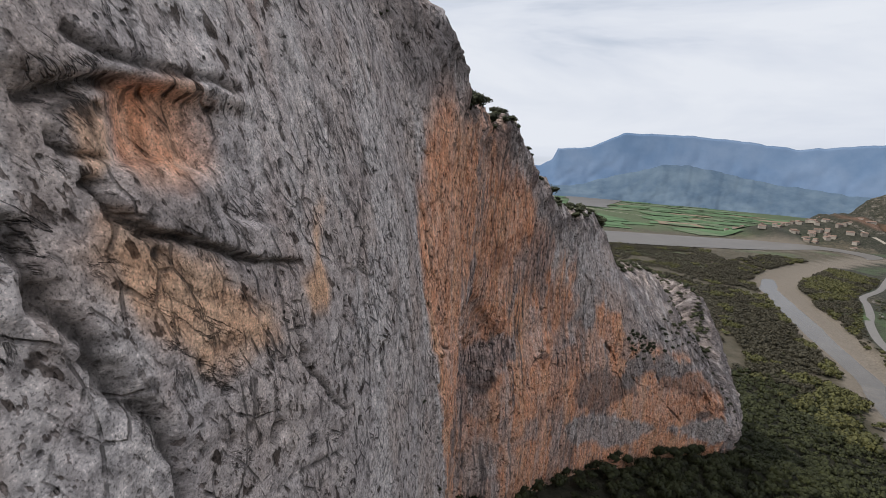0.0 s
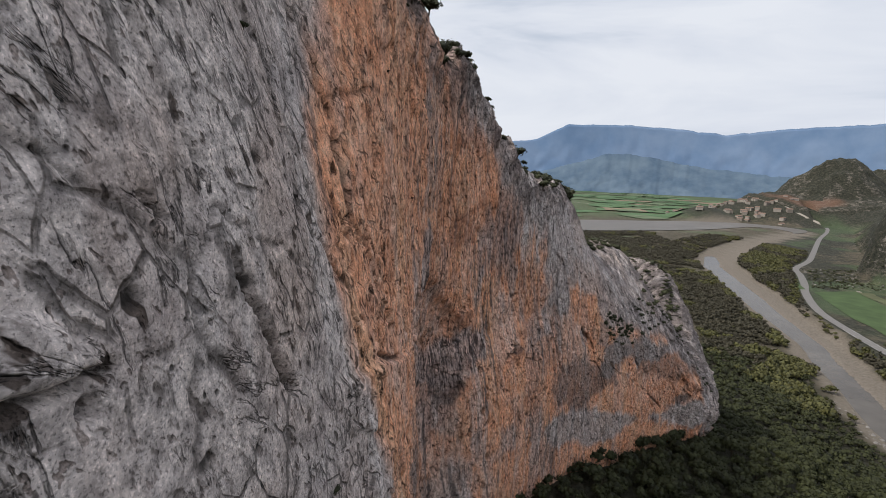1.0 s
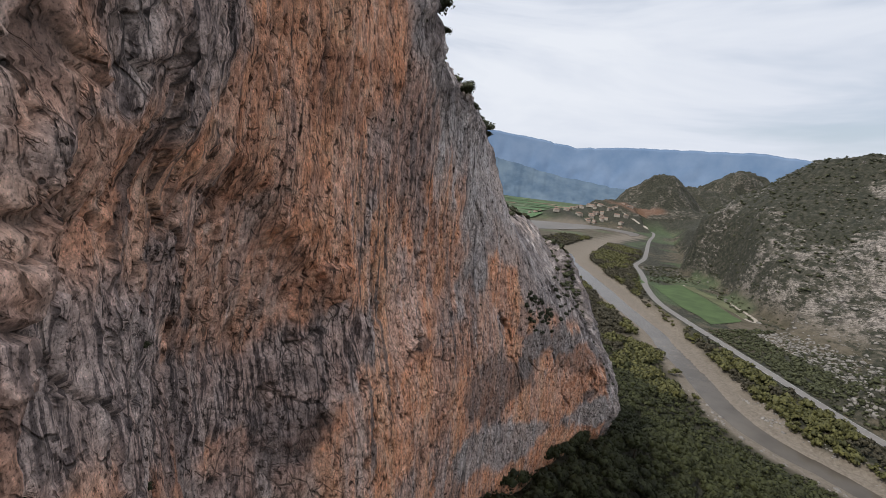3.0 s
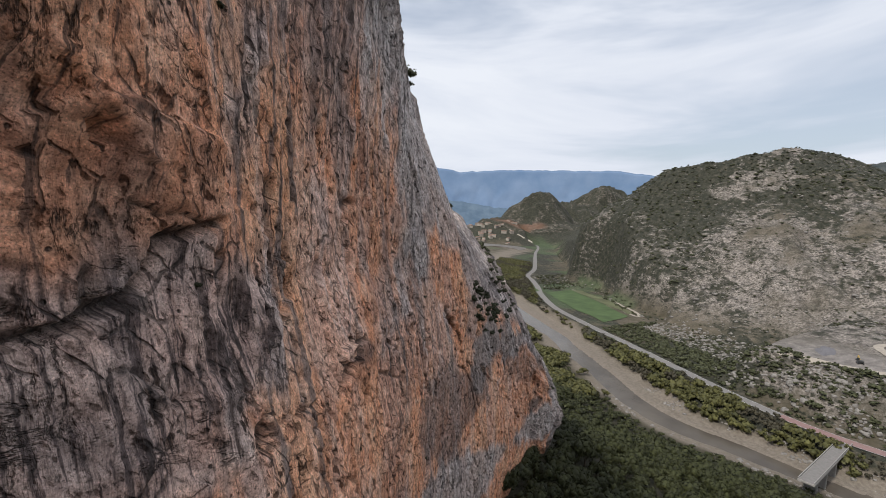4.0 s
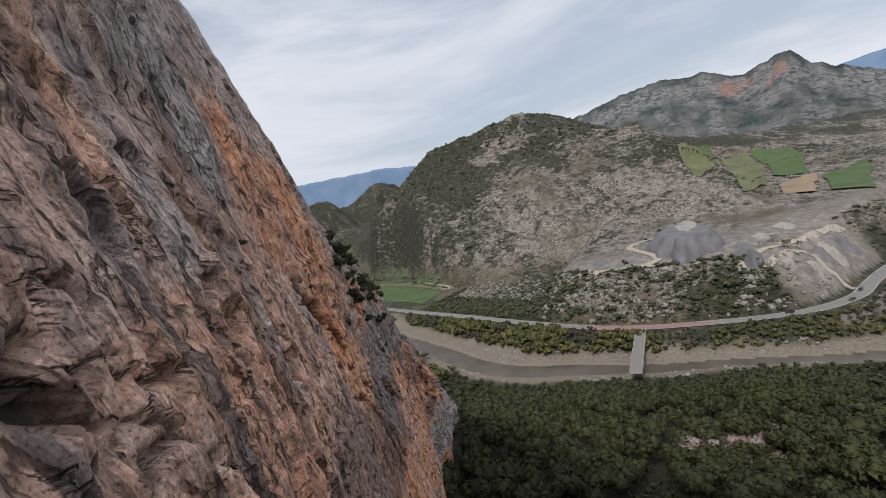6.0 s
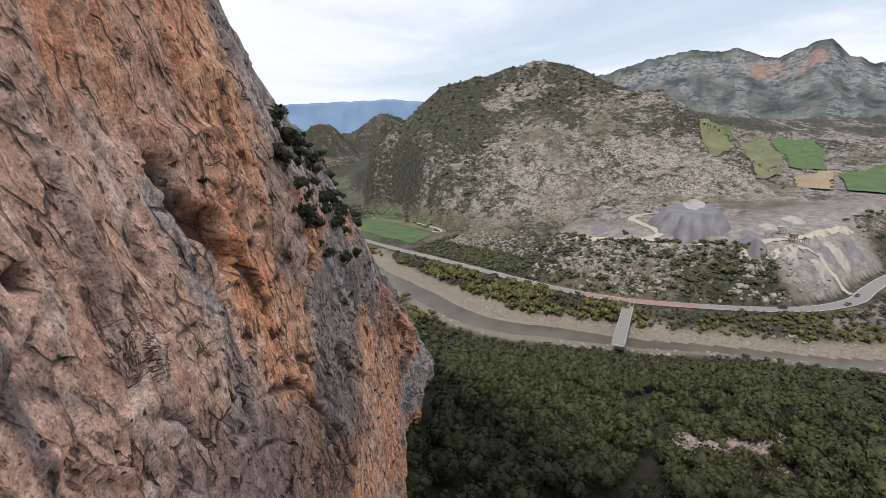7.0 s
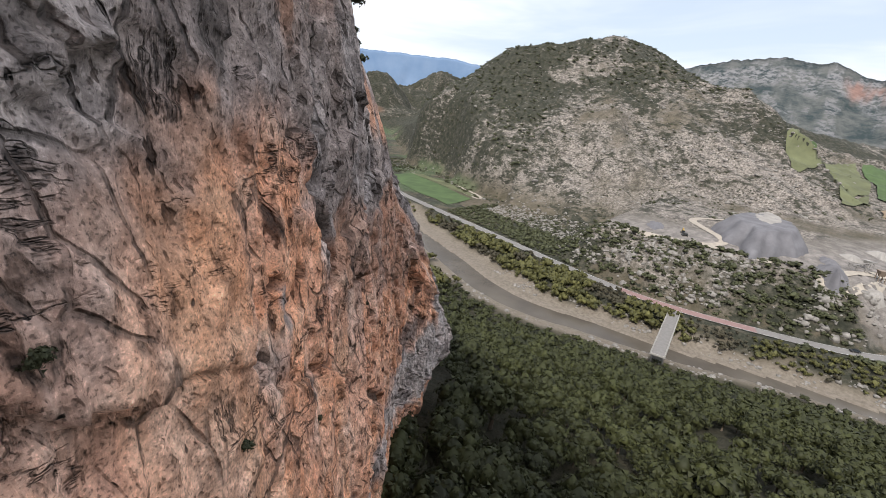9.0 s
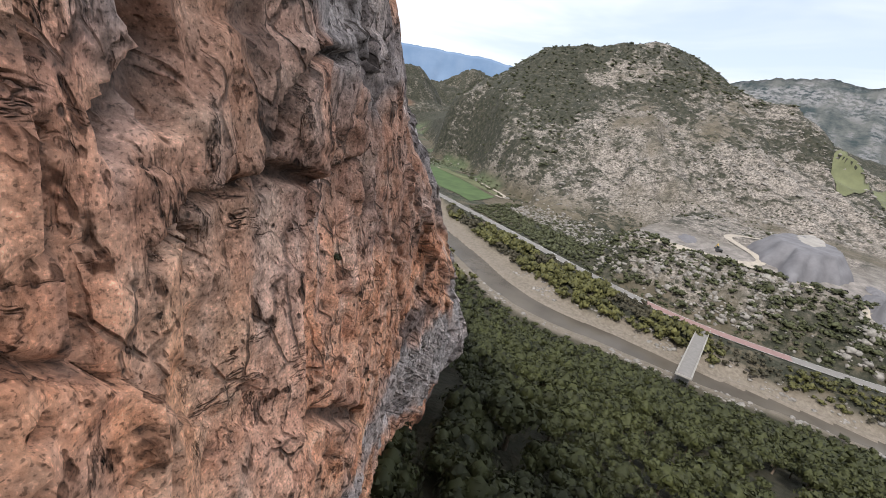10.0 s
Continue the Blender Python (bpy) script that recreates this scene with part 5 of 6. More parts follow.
    off = c.base(z) + relief + 0.28 * roof - 0.35 * niche + 0.28 * ledge + 0.4 * lip - 0.5 * hollow + 0.28 * np.maximum(0.4 * hollow, wash["stripe"]) * ridged((s + 0.3 * vnoise(s, z / 5, None, 197)) / 0.8, z / 9, 196, 2)
    off = off + 0.75 * smooth(9, 1, top) * ridged(s / 1.9, z / 2.3, 139, 3)
    off = off + proud - cut - 1.3 * smooth(0.96, 1.0, v) ** 2
    # clefts and holes get the same painted shade as the cracks
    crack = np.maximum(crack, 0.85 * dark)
    black = smooth(0.10, 0.42, streaks(s, z, 151, 1.3, 15) + 0.6 * fbm(s / 10, z / 11, None, 153, 3) - 0.21 + 0.05 * hollow - 0.18 * smooth(185, 195, s)) * 0.8
    black = np.maximum(black * (1 - 0.85 * smooth(121, 113, s)) * (1 - 0.35 * orange), wash["black"])
    worn = smooth(9, 1, top + 4 * fbm(s / 5, z / 5, None, 181, 3)) + smooth(218, 230, s) * smooth(16, 8, top)
    black = np.maximum(black, 0.8 * np.clip(worn, 0, 1) * smooth(-0.25, 0.12, fbm(s / 1.4, z / 1.4, None, 183, 4)))
    black = np.maximum(black, 0.75 * np.maximum(smooth(212, 224, s) * smooth(64, 76, z + 4 * drift), 0.72 * smooth(194, 198, s) * smooth(87.5, 90, z)) * smooth(-0.35, 0.15, fbm(s / 1.6, z / 1.9, None, 187, 4)) * (1 - 0.8 * orange))
    thin = smooth(0.22, 0.36, streaks(s, z, 193, 0.55, 12)) * smooth(112, 122, s) * smooth(-0.1, 0.2, fbm(s / 9, z / 9, None, 194, 2))
    black = np.maximum(black, 0.8 * thin * (0.3 + 0.7 * smooth(200, 186, s)))
    ochre = orange * smooth(0.05, 0.5, streaks(s, z, 155, 3.0, 16)) * 0.4
    ochre = np.maximum(ochre, wash["ochre"])
    pale = smooth(0.12, 0.45, streaks(s, z, 157, 1.8, 10) + 0.4 * fbm(s / 12, z / 12, None, 159, 2)) * (0.6 - 0.4 * orange)
    pale = np.maximum(pale, 0.7 * wash["pale"] * (1 - 0.3 * orange))
    x = c.row[:, 0] + c.out[:, 0] * off
    y = c.row[:, 1] + c.out[:, 1] * off
    face = np.stack([x, y, z], -1)
    # the ground behind the crest
    back = [face]
    edge = face[-1]
    for d in (0.5, 1.1, 1.9, 3, 4.5, 6.5, 9, 13, 18, 25, 35, 48):
        drop = 0.35 * d + 0.012 * d * d
        bump = 0.7 * fbm(c.s / 3, np.full(c.s.shape, d / 3), None, 161, 3) * min(1, d)
        back.append(np.column_stack([edge[:, 0] - c.out[:, 0] * d, edge[:, 1] - c.out[:, 1] * d, edge[:, 2] - drop + bump + 0.5 * min(d, 3)])[None])
    pts = np.concatenate(back, 0)
    extra = pts.shape[0] - rows

    def ext(a):
        return np.concatenate([a, np.repeat(a[-1:], extra, 0)], 0)

    spot = 0.62 + 0.36 * smooth(-0.2, 0.2, fbm(pts[rows:, :, 0] / 1.6, pts[rows:, :, 1] / 1.6, None, 185, 4))
    black_all = np.concatenate([black, spot], 0)

    flute = np.clip(c.row[:, 8] * (0.35 + 0.65 * smooth(-0.3, 0.3, fbm(s / 6, z / 9, None, 203, 3))), 0, 1)
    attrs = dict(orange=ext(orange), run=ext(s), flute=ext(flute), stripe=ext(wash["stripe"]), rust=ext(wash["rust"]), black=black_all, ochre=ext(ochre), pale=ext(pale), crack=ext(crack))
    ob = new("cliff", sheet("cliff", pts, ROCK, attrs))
    tagged(ob, "tall grey and orange limestone cliff above a wood", "cliff", kind="structure")
    return pts[:rows], crest, pts[rows:]


FACE_PTS, CREST, BACK_PTS = build_cliff()


# ---- rocky hills beyond the bend of the river ----
def far_hill(hx, hy, r, seed, label):
    a, k = np.meshgrid(np.linspace(0, 2 * math.pi, 150), np.linspace(0, 1.0, 64))
    x, y = hx + np.cos(a) * r * k, hy + np.sin(a) * r * k / 1.2
    z = land(x, y, False)[0]
    up = smooth(12, 70, z) * smooth(1.0, 0.8, k)
    rib = ridged((0.8 * x + 0.6 * y) / 95, (0.8 * y - 0.6 * x) / 140, seed, 4)
    fine = ridged(x / 38, y / 38, seed + 3, 3)
    z = z + up * (9 * rib + 6 * fine) - 6 + 9 * smooth(1.0, 0.8, k)
    rock = 0.55 * smooth(0.15, 0.6, rib * 0.6 + fine * 0.6) * up
    zero = np.zeros_like(z)
    red = 0.6 * smooth(1.3, 0.6, np.hypot((x - 1195) / 30, (y - 1440) / 45)) * smooth(60, 80, z)
    attrs = dict(rock=rock, scrub=np.clip(0.95 - 0.75 * rock, 0, 1), grass=zero, sand=zero, grit=zero, litter=zero, red=red)
    ob = new("backdrop_hill", sheet("backdrop_hill", np.stack([x, y, z], -1)[::-1], GROUND, attrs))
    tagged(ob, label, "hill", kind="structure")


far_hill(1262, 1490, 300, 63, "dark scrubby hill with rock ribs and a reddish cut")
far_hill(1700, 1590, 380, 67, "dark rocky hill beyond the river bend")
far_hill(2250, 1750, 500, 69, "dark rocky hill on the skyline")
far_hill(1700, 1300, 400, 71, "low rocky hill behind the ridge")


# ---- far ranges ----
def range_backdrop(name, az0, az1, dist, profile, foot, mat, label, seed, rough=8.0, depth=500, crags=False):
    """A distant range as seen from the valley: bearings, distance, heights along it."""
    az = np.linspace(az0, az1, 420)
    crest = np.interp(az, *np.array(profile).T) + rough * fbm(az * 1.3, az * 0, None, seed, 4)
    rows = []
    for k in np.linspace(0, 1, 34):
        d = dist - depth * (1 - k) + 40 * fbm(az * 0.9, np.full(az.shape, k * 4), None, seed + 3, 3) * (1 - k)
        zz = foot + (crest - foot) * (k ** (2.0 if crags else 1.25)) + 9 * ridged(az * 0.8, np.full(az.shape, k * 1.5), seed + 5, 4) * k * (1 - k) * 2
        rows.append(np.column_stack([np.sin(np.radians(az)) * d, np.cos(np.radians(az)) * d, zz]))
    rows.append(rows[-1] * [1.04, 1.04, 0.0])
    pts = np.stack(rows, 0)
    attrs = None
    if crags:
        drop = crest - pts[..., 2]
        wob = fbm(az * 0.8 + 0 * drop, drop / 60, None, seed + 7, 4)
        band = smooth(25, 45, drop + 40 * wob) * smooth(130, 90, drop + 40 * wob)
        attrs = dict(red=band * smooth(86.5, 87.5, az + wob) * smooth(93, 92, az + wob) * smooth(0.3, 0.0, wob), bare=np.clip(band + 0.8 * smooth(0.0, 0.3, wob), 0, 1))
    ob = new(name, sheet(name, pts, mat, attrs))
    return tagged(ob, label, "mountains", kind="structure")


range_backdrop("backdrop_range", -40, 75, 4300, [(-40, 300), (3, 230), (5.2, 250), (6.6, 300), (7.2, 410), (9.5, 425), (11, 440), (14.5, 572), (18, 566), (22, 560), (26, 530), (31, 478), (35.5, 512), (42, 530), (50, 545), (54, 500), (60, 480), (75, 470)], -10, FAR_HAZE_BLUE, "hazy blue mountain range beyond the plain", 201, 8.0, 250)
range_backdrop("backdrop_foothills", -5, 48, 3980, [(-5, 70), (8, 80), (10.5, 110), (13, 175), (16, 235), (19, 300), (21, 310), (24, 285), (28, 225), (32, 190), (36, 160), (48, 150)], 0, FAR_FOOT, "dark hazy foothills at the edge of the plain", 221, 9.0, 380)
range_backdrop("backdrop_range", 70, 130, 4400, [(70, 300), (92, 480), (96, 520), (100, 555), (108, 590), (118, 560), (130, 500)], -60, FAR_HAZE_BLUE, "hazy blue range behind the rocky mountain", 231)
range_backdrop("backdrop_hills", 68, 130, 2500, [(68, 380), (74, 420), (76, 440), (79, 470), (82, 478), (86, 462), (89, 410), (90.5, 425), (92, 450), (93.2, 455), (94.2, 400), (96, 355), (99.5, 280), (104, 235), (130, 220)], -30, FAR_HILL, "rocky grey mountain with a reddish cliff band", 211, 12.0, 1500, True)


# ---- woods and shrubs ----
def crown_arrays(rng, leaves=150, r=1.0, squash=0.75, leaf=0.26, lobes=5):
    """A crown of radius about r: a dark inner body with leaf clumps round several lobes."""
    verts, faces = [], []
    centres = [(0, 0, 0, 0.72)]
    for k in range(lobes):
        a, e = 2 * math.pi * (k + rng.random() * 0.7) / lobes, rng.uniform(-0.25, 0.55)
        d = rng.uniform(0.35, 0.6)
        centres.append((d * math.cos(a), d * math.sin(a), d * e, rng.uniform(0.36, 0.55)))
    # inner bodies: octahedra, roughened
    for cx, cy, cz, cr in centres:
        base = len(verts)
        for dx, dy, dz in ((1, 0, 0), (0, 1, 0), (-1, 0, 0), (0, -1, 0), (0, 0, 1), (0, 0, -1)):
            k = cr * rng.uniform(0.62, 0.92)
            verts.append((cx + dx * k, cy + dy * k, cz + dz * k))
        for a, b, c in ((0, 1, 4), (1, 2, 4), (2, 3, 4), (3, 0, 4), (1, 0, 5), (2, 1, 5), (3, 2, 5), (0, 3, 5)):
            faces.append((base + a, base + b, base + c))
    for _ in range(leaves):
        cx, cy, cz, cr = centres[int(rng.integers(len(centres)))]
        d = rng.normal(size=3)
        d /= np.linalg.norm(d)
        d[2] = abs(d[2]) * 0.9 - 0.25 if rng.random() < 0.75 else d[2]
        p = np.array([cx, cy, cz]) + d * cr * rng.uniform(0.8, 1.12)
        t = rng.normal(size=3)
        u = np.cross(d, t)
        u /= np.linalg.norm(u) + 1e-9
        w = np.cross(d, u) + 0.5 * d
        size = leaf * rng.uniform(0.6, 1.3)
        base = len(verts)
        for q in (p + u * size, p - u * size * 0.6 + w * size * 0.7, p - u * size * 0.5 - w * size * 0.8):
            verts.append(tuple(q))
        faces.append((base, base + 1, base + 2))
    v = np.array(verts) * r
    v[:, 2] *= squash
    return v, np.array(faces)


def trunk_arrays(h, r, lean=0.2):
    v, f = [], []
    rings = 4
    for k in range(rings):
        z, rr = h * k / (rings - 1), r * (1 - 0.6 * k / (rings - 1))
        for a in range(6):
            v.append((lean * z * 0.3 + rr * math.cos(a * math.pi / 3), rr * math.sin(a * math.pi / 3), z))
    for k in range(rings - 1):
        for a in range(6):
            i, j = k * 6 + a, k * 6 + (a + 1) % 6
            f.append((i, j, j + 6))
            f.append((i, j + 6, i + 6))
    # two limbs
    for sx in (-1, 1):
        base = len(v)
        for k, (d, z) in enumerate(((0, h * 0.55), (h * 0.45 * sx, h * 1.05))):
            rr = r * (0.45 - 0.25 * k)
            for a in range(3):
                v.append((d + rr * math.cos(a * 2.1), rr * math.sin(a * 2.1), z))
        for a in range(3):
            i, j = base + a, base + (a + 1) % 3
            f.append((i, j, j + 3))
            f.append((i, j + 3, i + 3))
    return np.array(v), np.array(f)


def scatter_mesh(name, kinds, where, mat, shade=False):
    """Many small shapes joined into one mesh: rows of x, y, z, size, turn, squash."""
    vs, fs, base = [], [], 0
    for n, (x, y, z, k, a, q) in enumerate(where):
        v, f = kinds[n % len(kinds)]
        c, s = math.cos(a) * k, math.sin(a) * k
        w = np.column_stack([v[:, 0] * c - v[:, 1] * s + x, v[:, 0] * s + v[:, 1] * c + y, v[:, 2] * k * q + z])
        vs.append(w)
        fs.append(f + base)
        base += len(v)
    return poly_mesh(name, np.vstack(vs), np.vstack(fs), mat, shade=shade)


def jittered(rng, x0, x1, y0, y1, step):
    gx, gy = np.meshgrid(np.arange(x0, x1, step), np.arange(y0, y1, step))
    gx = gx + (np.arange(gx.shape[0])[:, None] % 2) * step / 2
    n = gx.size
    return gx.ravel() + rng.uniform(-0.42, 0.42, n) * step, gy.ravel() + rng.uniform(-0.42, 0.42, n) * step




def clear_of_cliff(x, y, gap):
    near = CLIFF.row[::10, :2]
    d = np.hypot(x[:, None] - near[None, :, 0], y[:, None] - near[None, :, 1])
    who = d.argmin(1)
    off = np.stack([x, y], 1) - near[who]
    side = (off * CLIFF.out[::10][who]).sum(1)
    return (side > gap) | (y > 175)


def build_woods():
    rng = np.random.default_rng(5)
    kinds = [crown_arrays(rng, 200, 1.0, rng.uniform(0.68, 0.85), 0.13, 6) for _ in range(7)]
    light = [crown_arrays(rng, 40, 1.0, rng.uniform(0.68, 0.85), 0.22, 4) for _ in range(7)]
    close = [crown_arrays(rng, 520, 1.0, rng.uniform(0.68, 0.85), 0.085, 8) for _ in range(5)]
    full = [crown_arrays(rng, 460, 1.0, rng.uniform(0.68, 0.85), 0.115, 8) for _ in range(5)]
    x, y = jittered(rng, -4, 262, -60, 330, 4.15)
    z, i = land(x, y, False)
    thin = fbm(x / 24, y / 24, None, 71, 3)
    ok = (~i["east"]) & (i["rd"] > 9 + 5 * vnoise(x / 15, y / 15, None, 72)) & (thin > -0.62) & clear_of_cliff(x, y, -0.6)
    x, y, z, thin = x[ok], y[ok], z[ok], thin[ok]
    size = np.clip(2.45 + 0.9 * thin + rng.normal(0, 0.5, len(x)), 1.1, 4.1)
    size = size * (0.6 + 0.4 * smooth(8, 40, i["rd"][ok]))
    turn, q = rng.uniform(0, 6.28, len(x)), rng.uniform(0.95, 1.4, len(x))
    rise = size * rng.uniform(0.75, 1.05, len(x))
    drop = (x > 160) & (rng.random(len(x)) < 0.08)
    x, y, z, thin, size, turn, q, rise = (v[~drop] for v in (x, y, z, thin, size * np.where(x > 160, 1.08, 1.0), turn, q, rise))
    single = (x > 84) & (x < 150) & (y > 66) & (y < 132)
    pick = np.flatnonzero(single)[:300]
    rest = np.setdiff1d(np.arange(len(x)), pick)
    rows = np.stack([x, y, z + rise, size, turn, q], 1)
    away = (x[rest] > 160) | (y[rest] < 40) | (y[rest] > 200)
    beside = np.hypot(x[rest] - 72, y[rest] - 100) < 38
    away = away & ~beside
    wood = new("wood", scatter_mesh("wood", kinds, rows[rest[~away & ~beside]], LEAF))
    foot = new("wood", scatter_mesh("wood", close, rows[rest[beside]], LEAF))
    tagged(foot, "shaded holm oak wood at the foot of the cliff", "trees", kind="stuff")
    far_wood = new("far_wood", scatter_mesh("far_wood", light, rows[rest[away]], LEAF))
    tagged(far_wood, "dense holm oak wood towards the river", "trees", kind="stuff")
    tagged(wood, "dense holm oak wood on the slope below the cliff", "trees", kind="stuff")
    protos = []
    for k in range(5):
        tree = new("tree")
        v, f = full[k]
        part("crown", poly_mesh("crown", v + [0, 0, 0.95], f, LEAF, shade=False), LEAF, tree)
        tv, tf = trunk_arrays(0.95, 0.09)
        part("trunk", poly_mesh("trunk", tv - [0, 0, 0.12], tf, BARK), BARK, tree)
        tagged(tree, "round dark green holm oak in the wood", "tree", "trees of the wood")
        protos.append(tree)
    for n, k in enumerate(pick):
        m = Matrix.LocRotScale((x[k], y[k], z[k]), Euler((0, 0, turn[k])), None)
        p = protos[n % 5]
        t = p if n < 5 else copy_thing(p, m)
        t.matrix_basis = m @ Matrix.Diagonal((size[k], size[k], size[k] * q[k], 1))


build_woods()


def build_river_trees():
    rng = np.random.default_rng(9)
    kinds = [crown_arrays(rng, 40, 1.0, 0.95, 0.27, 3) for _ in range(5)]
    rows = []
    x, y = jittered(rng, 200, 640, -150, 1000, 3.4)
    z, i = land(x, y, False)
    belt = (i["rd"] > 3) & (i["od"] > 6.5)
    east = i["east"] & (i["oside"] < 0) & (fbm(x / 22, y / 22, None, 75, 3) > -0.5) & (i["rd"] > 2)
    west = ~i["east"] & (i["rd"] < 70) & (y > 230) & (fbm(x / 30, y / 30, None, 77, 3) > -0.15)
    ok = belt & (east | west)
    for a, b, c, o in zip(x[ok], y[ok], z[ok], i["od"][ok]):
        k = rng.uniform(1.5, 4.6) * rng.uniform(0.8, 1.15) * (0.5 + 0.5 * min(1.0, (o - 6) / 9)) * (0.65 if b < 128 else 1.0)
        rows.append((a, b, c + k * 0.8, k, rng.uniform(0, 6.28), rng.uniform(0.8, 1.2)))
    # thickets on the flats of the left bank
    x, y = jittered(rng, 40, 460, 330, 1150, 6.2)
    z, i = land(x, y, False)
    ok = ~i["east"] & (i["rd"] > 8) & (i["rd"] < 330) & (fbm(x / 55, y / 55, None, 78, 3) > -0.22)
    for a, b, c in zip(x[ok], y[ok], z[ok]):
        k = rng.uniform(2.6, 5.2)
        rows.append((a, b, c + k * 0.45, k, rng.uniform(0, 6.28), rng.uniform(0.5, 0.9)))
    rows = np.array(rows)
    green = fbm(rows[:, 0] / 28, rows[:, 1] / 28, None, 79, 3) - 0.35 * ((rows[:, 1] > 330) & (rows[:, 0] < 0.62 * rows[:, 1] + 40)) > -0.05
    ob = new("riverside_trees", scatter_mesh("riverside_trees", kinds, rows[green], SPRING))
    tagged(ob, "yellow-green riverside trees in new leaf", "trees", kind="stuff")
    ob = new("riverside_scrub", scatter_mesh("riverside_scrub", kinds, rows[~green] * [1, 1, 1, 0.8, 1, 1], BUSH_BROWN))
    tagged(ob, "brownish riverside scrub on the bank", "shrubs", kind="stuff")


BUSH_BROWN = leaf_material("bare_scrub", (0.012, 0.011, 0.007), (0.052, 0.045, 0.027))
build_river_trees()


def stone_arrays(rng):
    bm = bmesh.new()
    bmesh.ops.create_icosphere(bm, subdivisions=0 or 1, radius=1)
    for v in bm.verts:
        v.co *= rng.uniform(0.6, 1.15)
        v.co.z *= 0.75
    bmesh.ops.triangulate(bm, faces=bm.faces)
    v = np.array([w.co[:] for w in bm.verts])
    f = np.array([[w.index for w in g.verts] for g in bm.faces])
    bm.free()
    return v, f


def build_hill_cover():
    rng = np.random.default_rng(12)
    stones = [stone_arrays(rng) for _ in range(8)]
    bushes = [crown_arrays(rng, 18, 1.0, 0.8, 0.3, 1) for _ in range(6)]
    n = 30000
    x, y = rng.uniform(290, 900, n), rng.uniform(-70, 640, n)
    x[:9000], y[:9000] = rng.uniform(290, 420, 9000), rng.uniform(35, 345, 9000)
    z, i = land(x, y)
    keep = i["east"] & (z > 8.4) & (i["od"] > 7) & ~((i["shelf_y"] > 0.3) & (i["past"] > 44) & (i["past"] < 125)) & ~((i["od"] < 80) & (y > 338) & (y < 520)) & (np.hypot((x - 385) / 75, (y - 42) / 36) > 1)
    x, y, z = x[keep], y[keep], z[keep]
    near_road = (i["past"][keep] < 50) & (y < 330)
    stony = fbm(x / 60, y / 60, None, 44, 4) + 0.25 + 0.5 * rng.normal(size=len(x))
    dark = (z > 150) | ((y - 345) - 0.25 * (x - 550) > 20)
    rocks = (stony > 0.1) & (~dark | (rng.random(len(x)) < 0.3)) & (~near_road | (rng.random(len(x)) < 0.0))
    k = np.clip(rng.lognormal(-0.05, 0.5, len(x)), 0.4, 3.2)
    rows = np.stack([x, y, z + 0.1 * k, k, rng.uniform(0, 6.28, len(x)), rng.uniform(0.45, 0.9, len(x))], 1)
    rows[:, 3] *= np.where(near_road, 0.7, 1.0)
    ob = new("hillside_rocks", scatter_mesh("hillside_rocks", stones, rows[rocks], STONE))
    tagged(ob, "pale limestone outcrops and boulders on the hillside", "rocks", kind="stuff")
    green = (rng.random(len(x)) < 0.85) & (fbm(x / 80, y / 80, None, 47, 3) + 0.4 * rng.normal(size=len(x)) + 0.35 * near_road + 0.5 * dark > -0.2)
    k = np.clip(rng.lognormal(-0.15, 0.42, len(x)), 0.4, 2.4) * np.where(near_road | dark, 1.9, 1.25)
    rows = np.stack([x, y, z + 0.35 * k, k, rng.uniform(0, 6.28, len(x)), rng.uniform(0.6, 1.0, len(x))], 1)
    ob = new("hillside_scrub", scatter_mesh("hillside_scrub", bushes, rows[green & ~rocks], BUSH))
    tagged(ob, "low dark scrub scattered over the hillside", "shrubs", kind="stuff")


def build_bank_rocks():
    """Crags that break through the scrub between the road and the quarry."""
    rng = np.random.default_rng(14)
    kinds = []
    for k in range(8):
        bm = bmesh.new()
        bmesh.ops.create_icosphere(bm, subdivisions=2, radius=1)
        for v in bm.verts:
            v.co *= rng.uniform(0.72, 1.15)
            v.co.z = round(v.co.z * 3) / 3 * 0.6 + v.co.z * 0.3
        kinds.append((np.array([w.co[:] for w in bm.verts]), np.array([[w.index for w in g.verts] for g in bm.faces])))
        bm.free()
    n = 4200
    x, y = rng.uniform(292, 352, n), rng.uniform(40, 232, n)
    z, i = land(x, y)
    ok = i["east"] & (i["past"] > 9) & (i["past"] < 40) & (fbm(x / 13, y / 13, None, 46, 3) + 0.2 * rng.normal(size=n) > 0.12)
    x, y, z = x[ok], y[ok], z[ok]
    k = np.clip(rng.lognormal(-0.1, 0.5, len(x)), 0.35, 2.6)
    rows = np.stack([x, y, z - 0.3 * k, k, rng.uniform(0, 6.28, len(x)), rng.uniform(0.6, 1.1, len(x))], 1)
    x, y = rng.uniform(225, 330, 9000), rng.uniform(0, 260, 9000)
    z, i = land(x, y)
    ok = (i["rd"] > -2) & (i["rd"] < 9) & (fbm(x / 11, y / 11, None, 45, 3) + 0.2 * rng.normal(size=9000) > 0.1)
    k = np.clip(rng.lognormal(-0.75, 0.5, ok.sum()), 0.2, 1.6)
    rows = np.concatenate([rows, np.stack([x[ok], y[ok], z[ok], k, rng.uniform(0, 6.28, ok.sum()), rng.uniform(0.5, 0.9, ok.sum())], 1)])
    ob = new("bank_rocks", scatter_mesh("bank_rocks", kinds, rows, STONE))
    tagged(ob, "grey limestone crags and boulders beside road and river", "rocks", kind="stuff")


STONE = plain_material("pale_limestone", (0.15, 0.138, 0.126), 0.95, 0.45, 0.5, 0.6)
build_hill_cover()
build_bank_rocks()


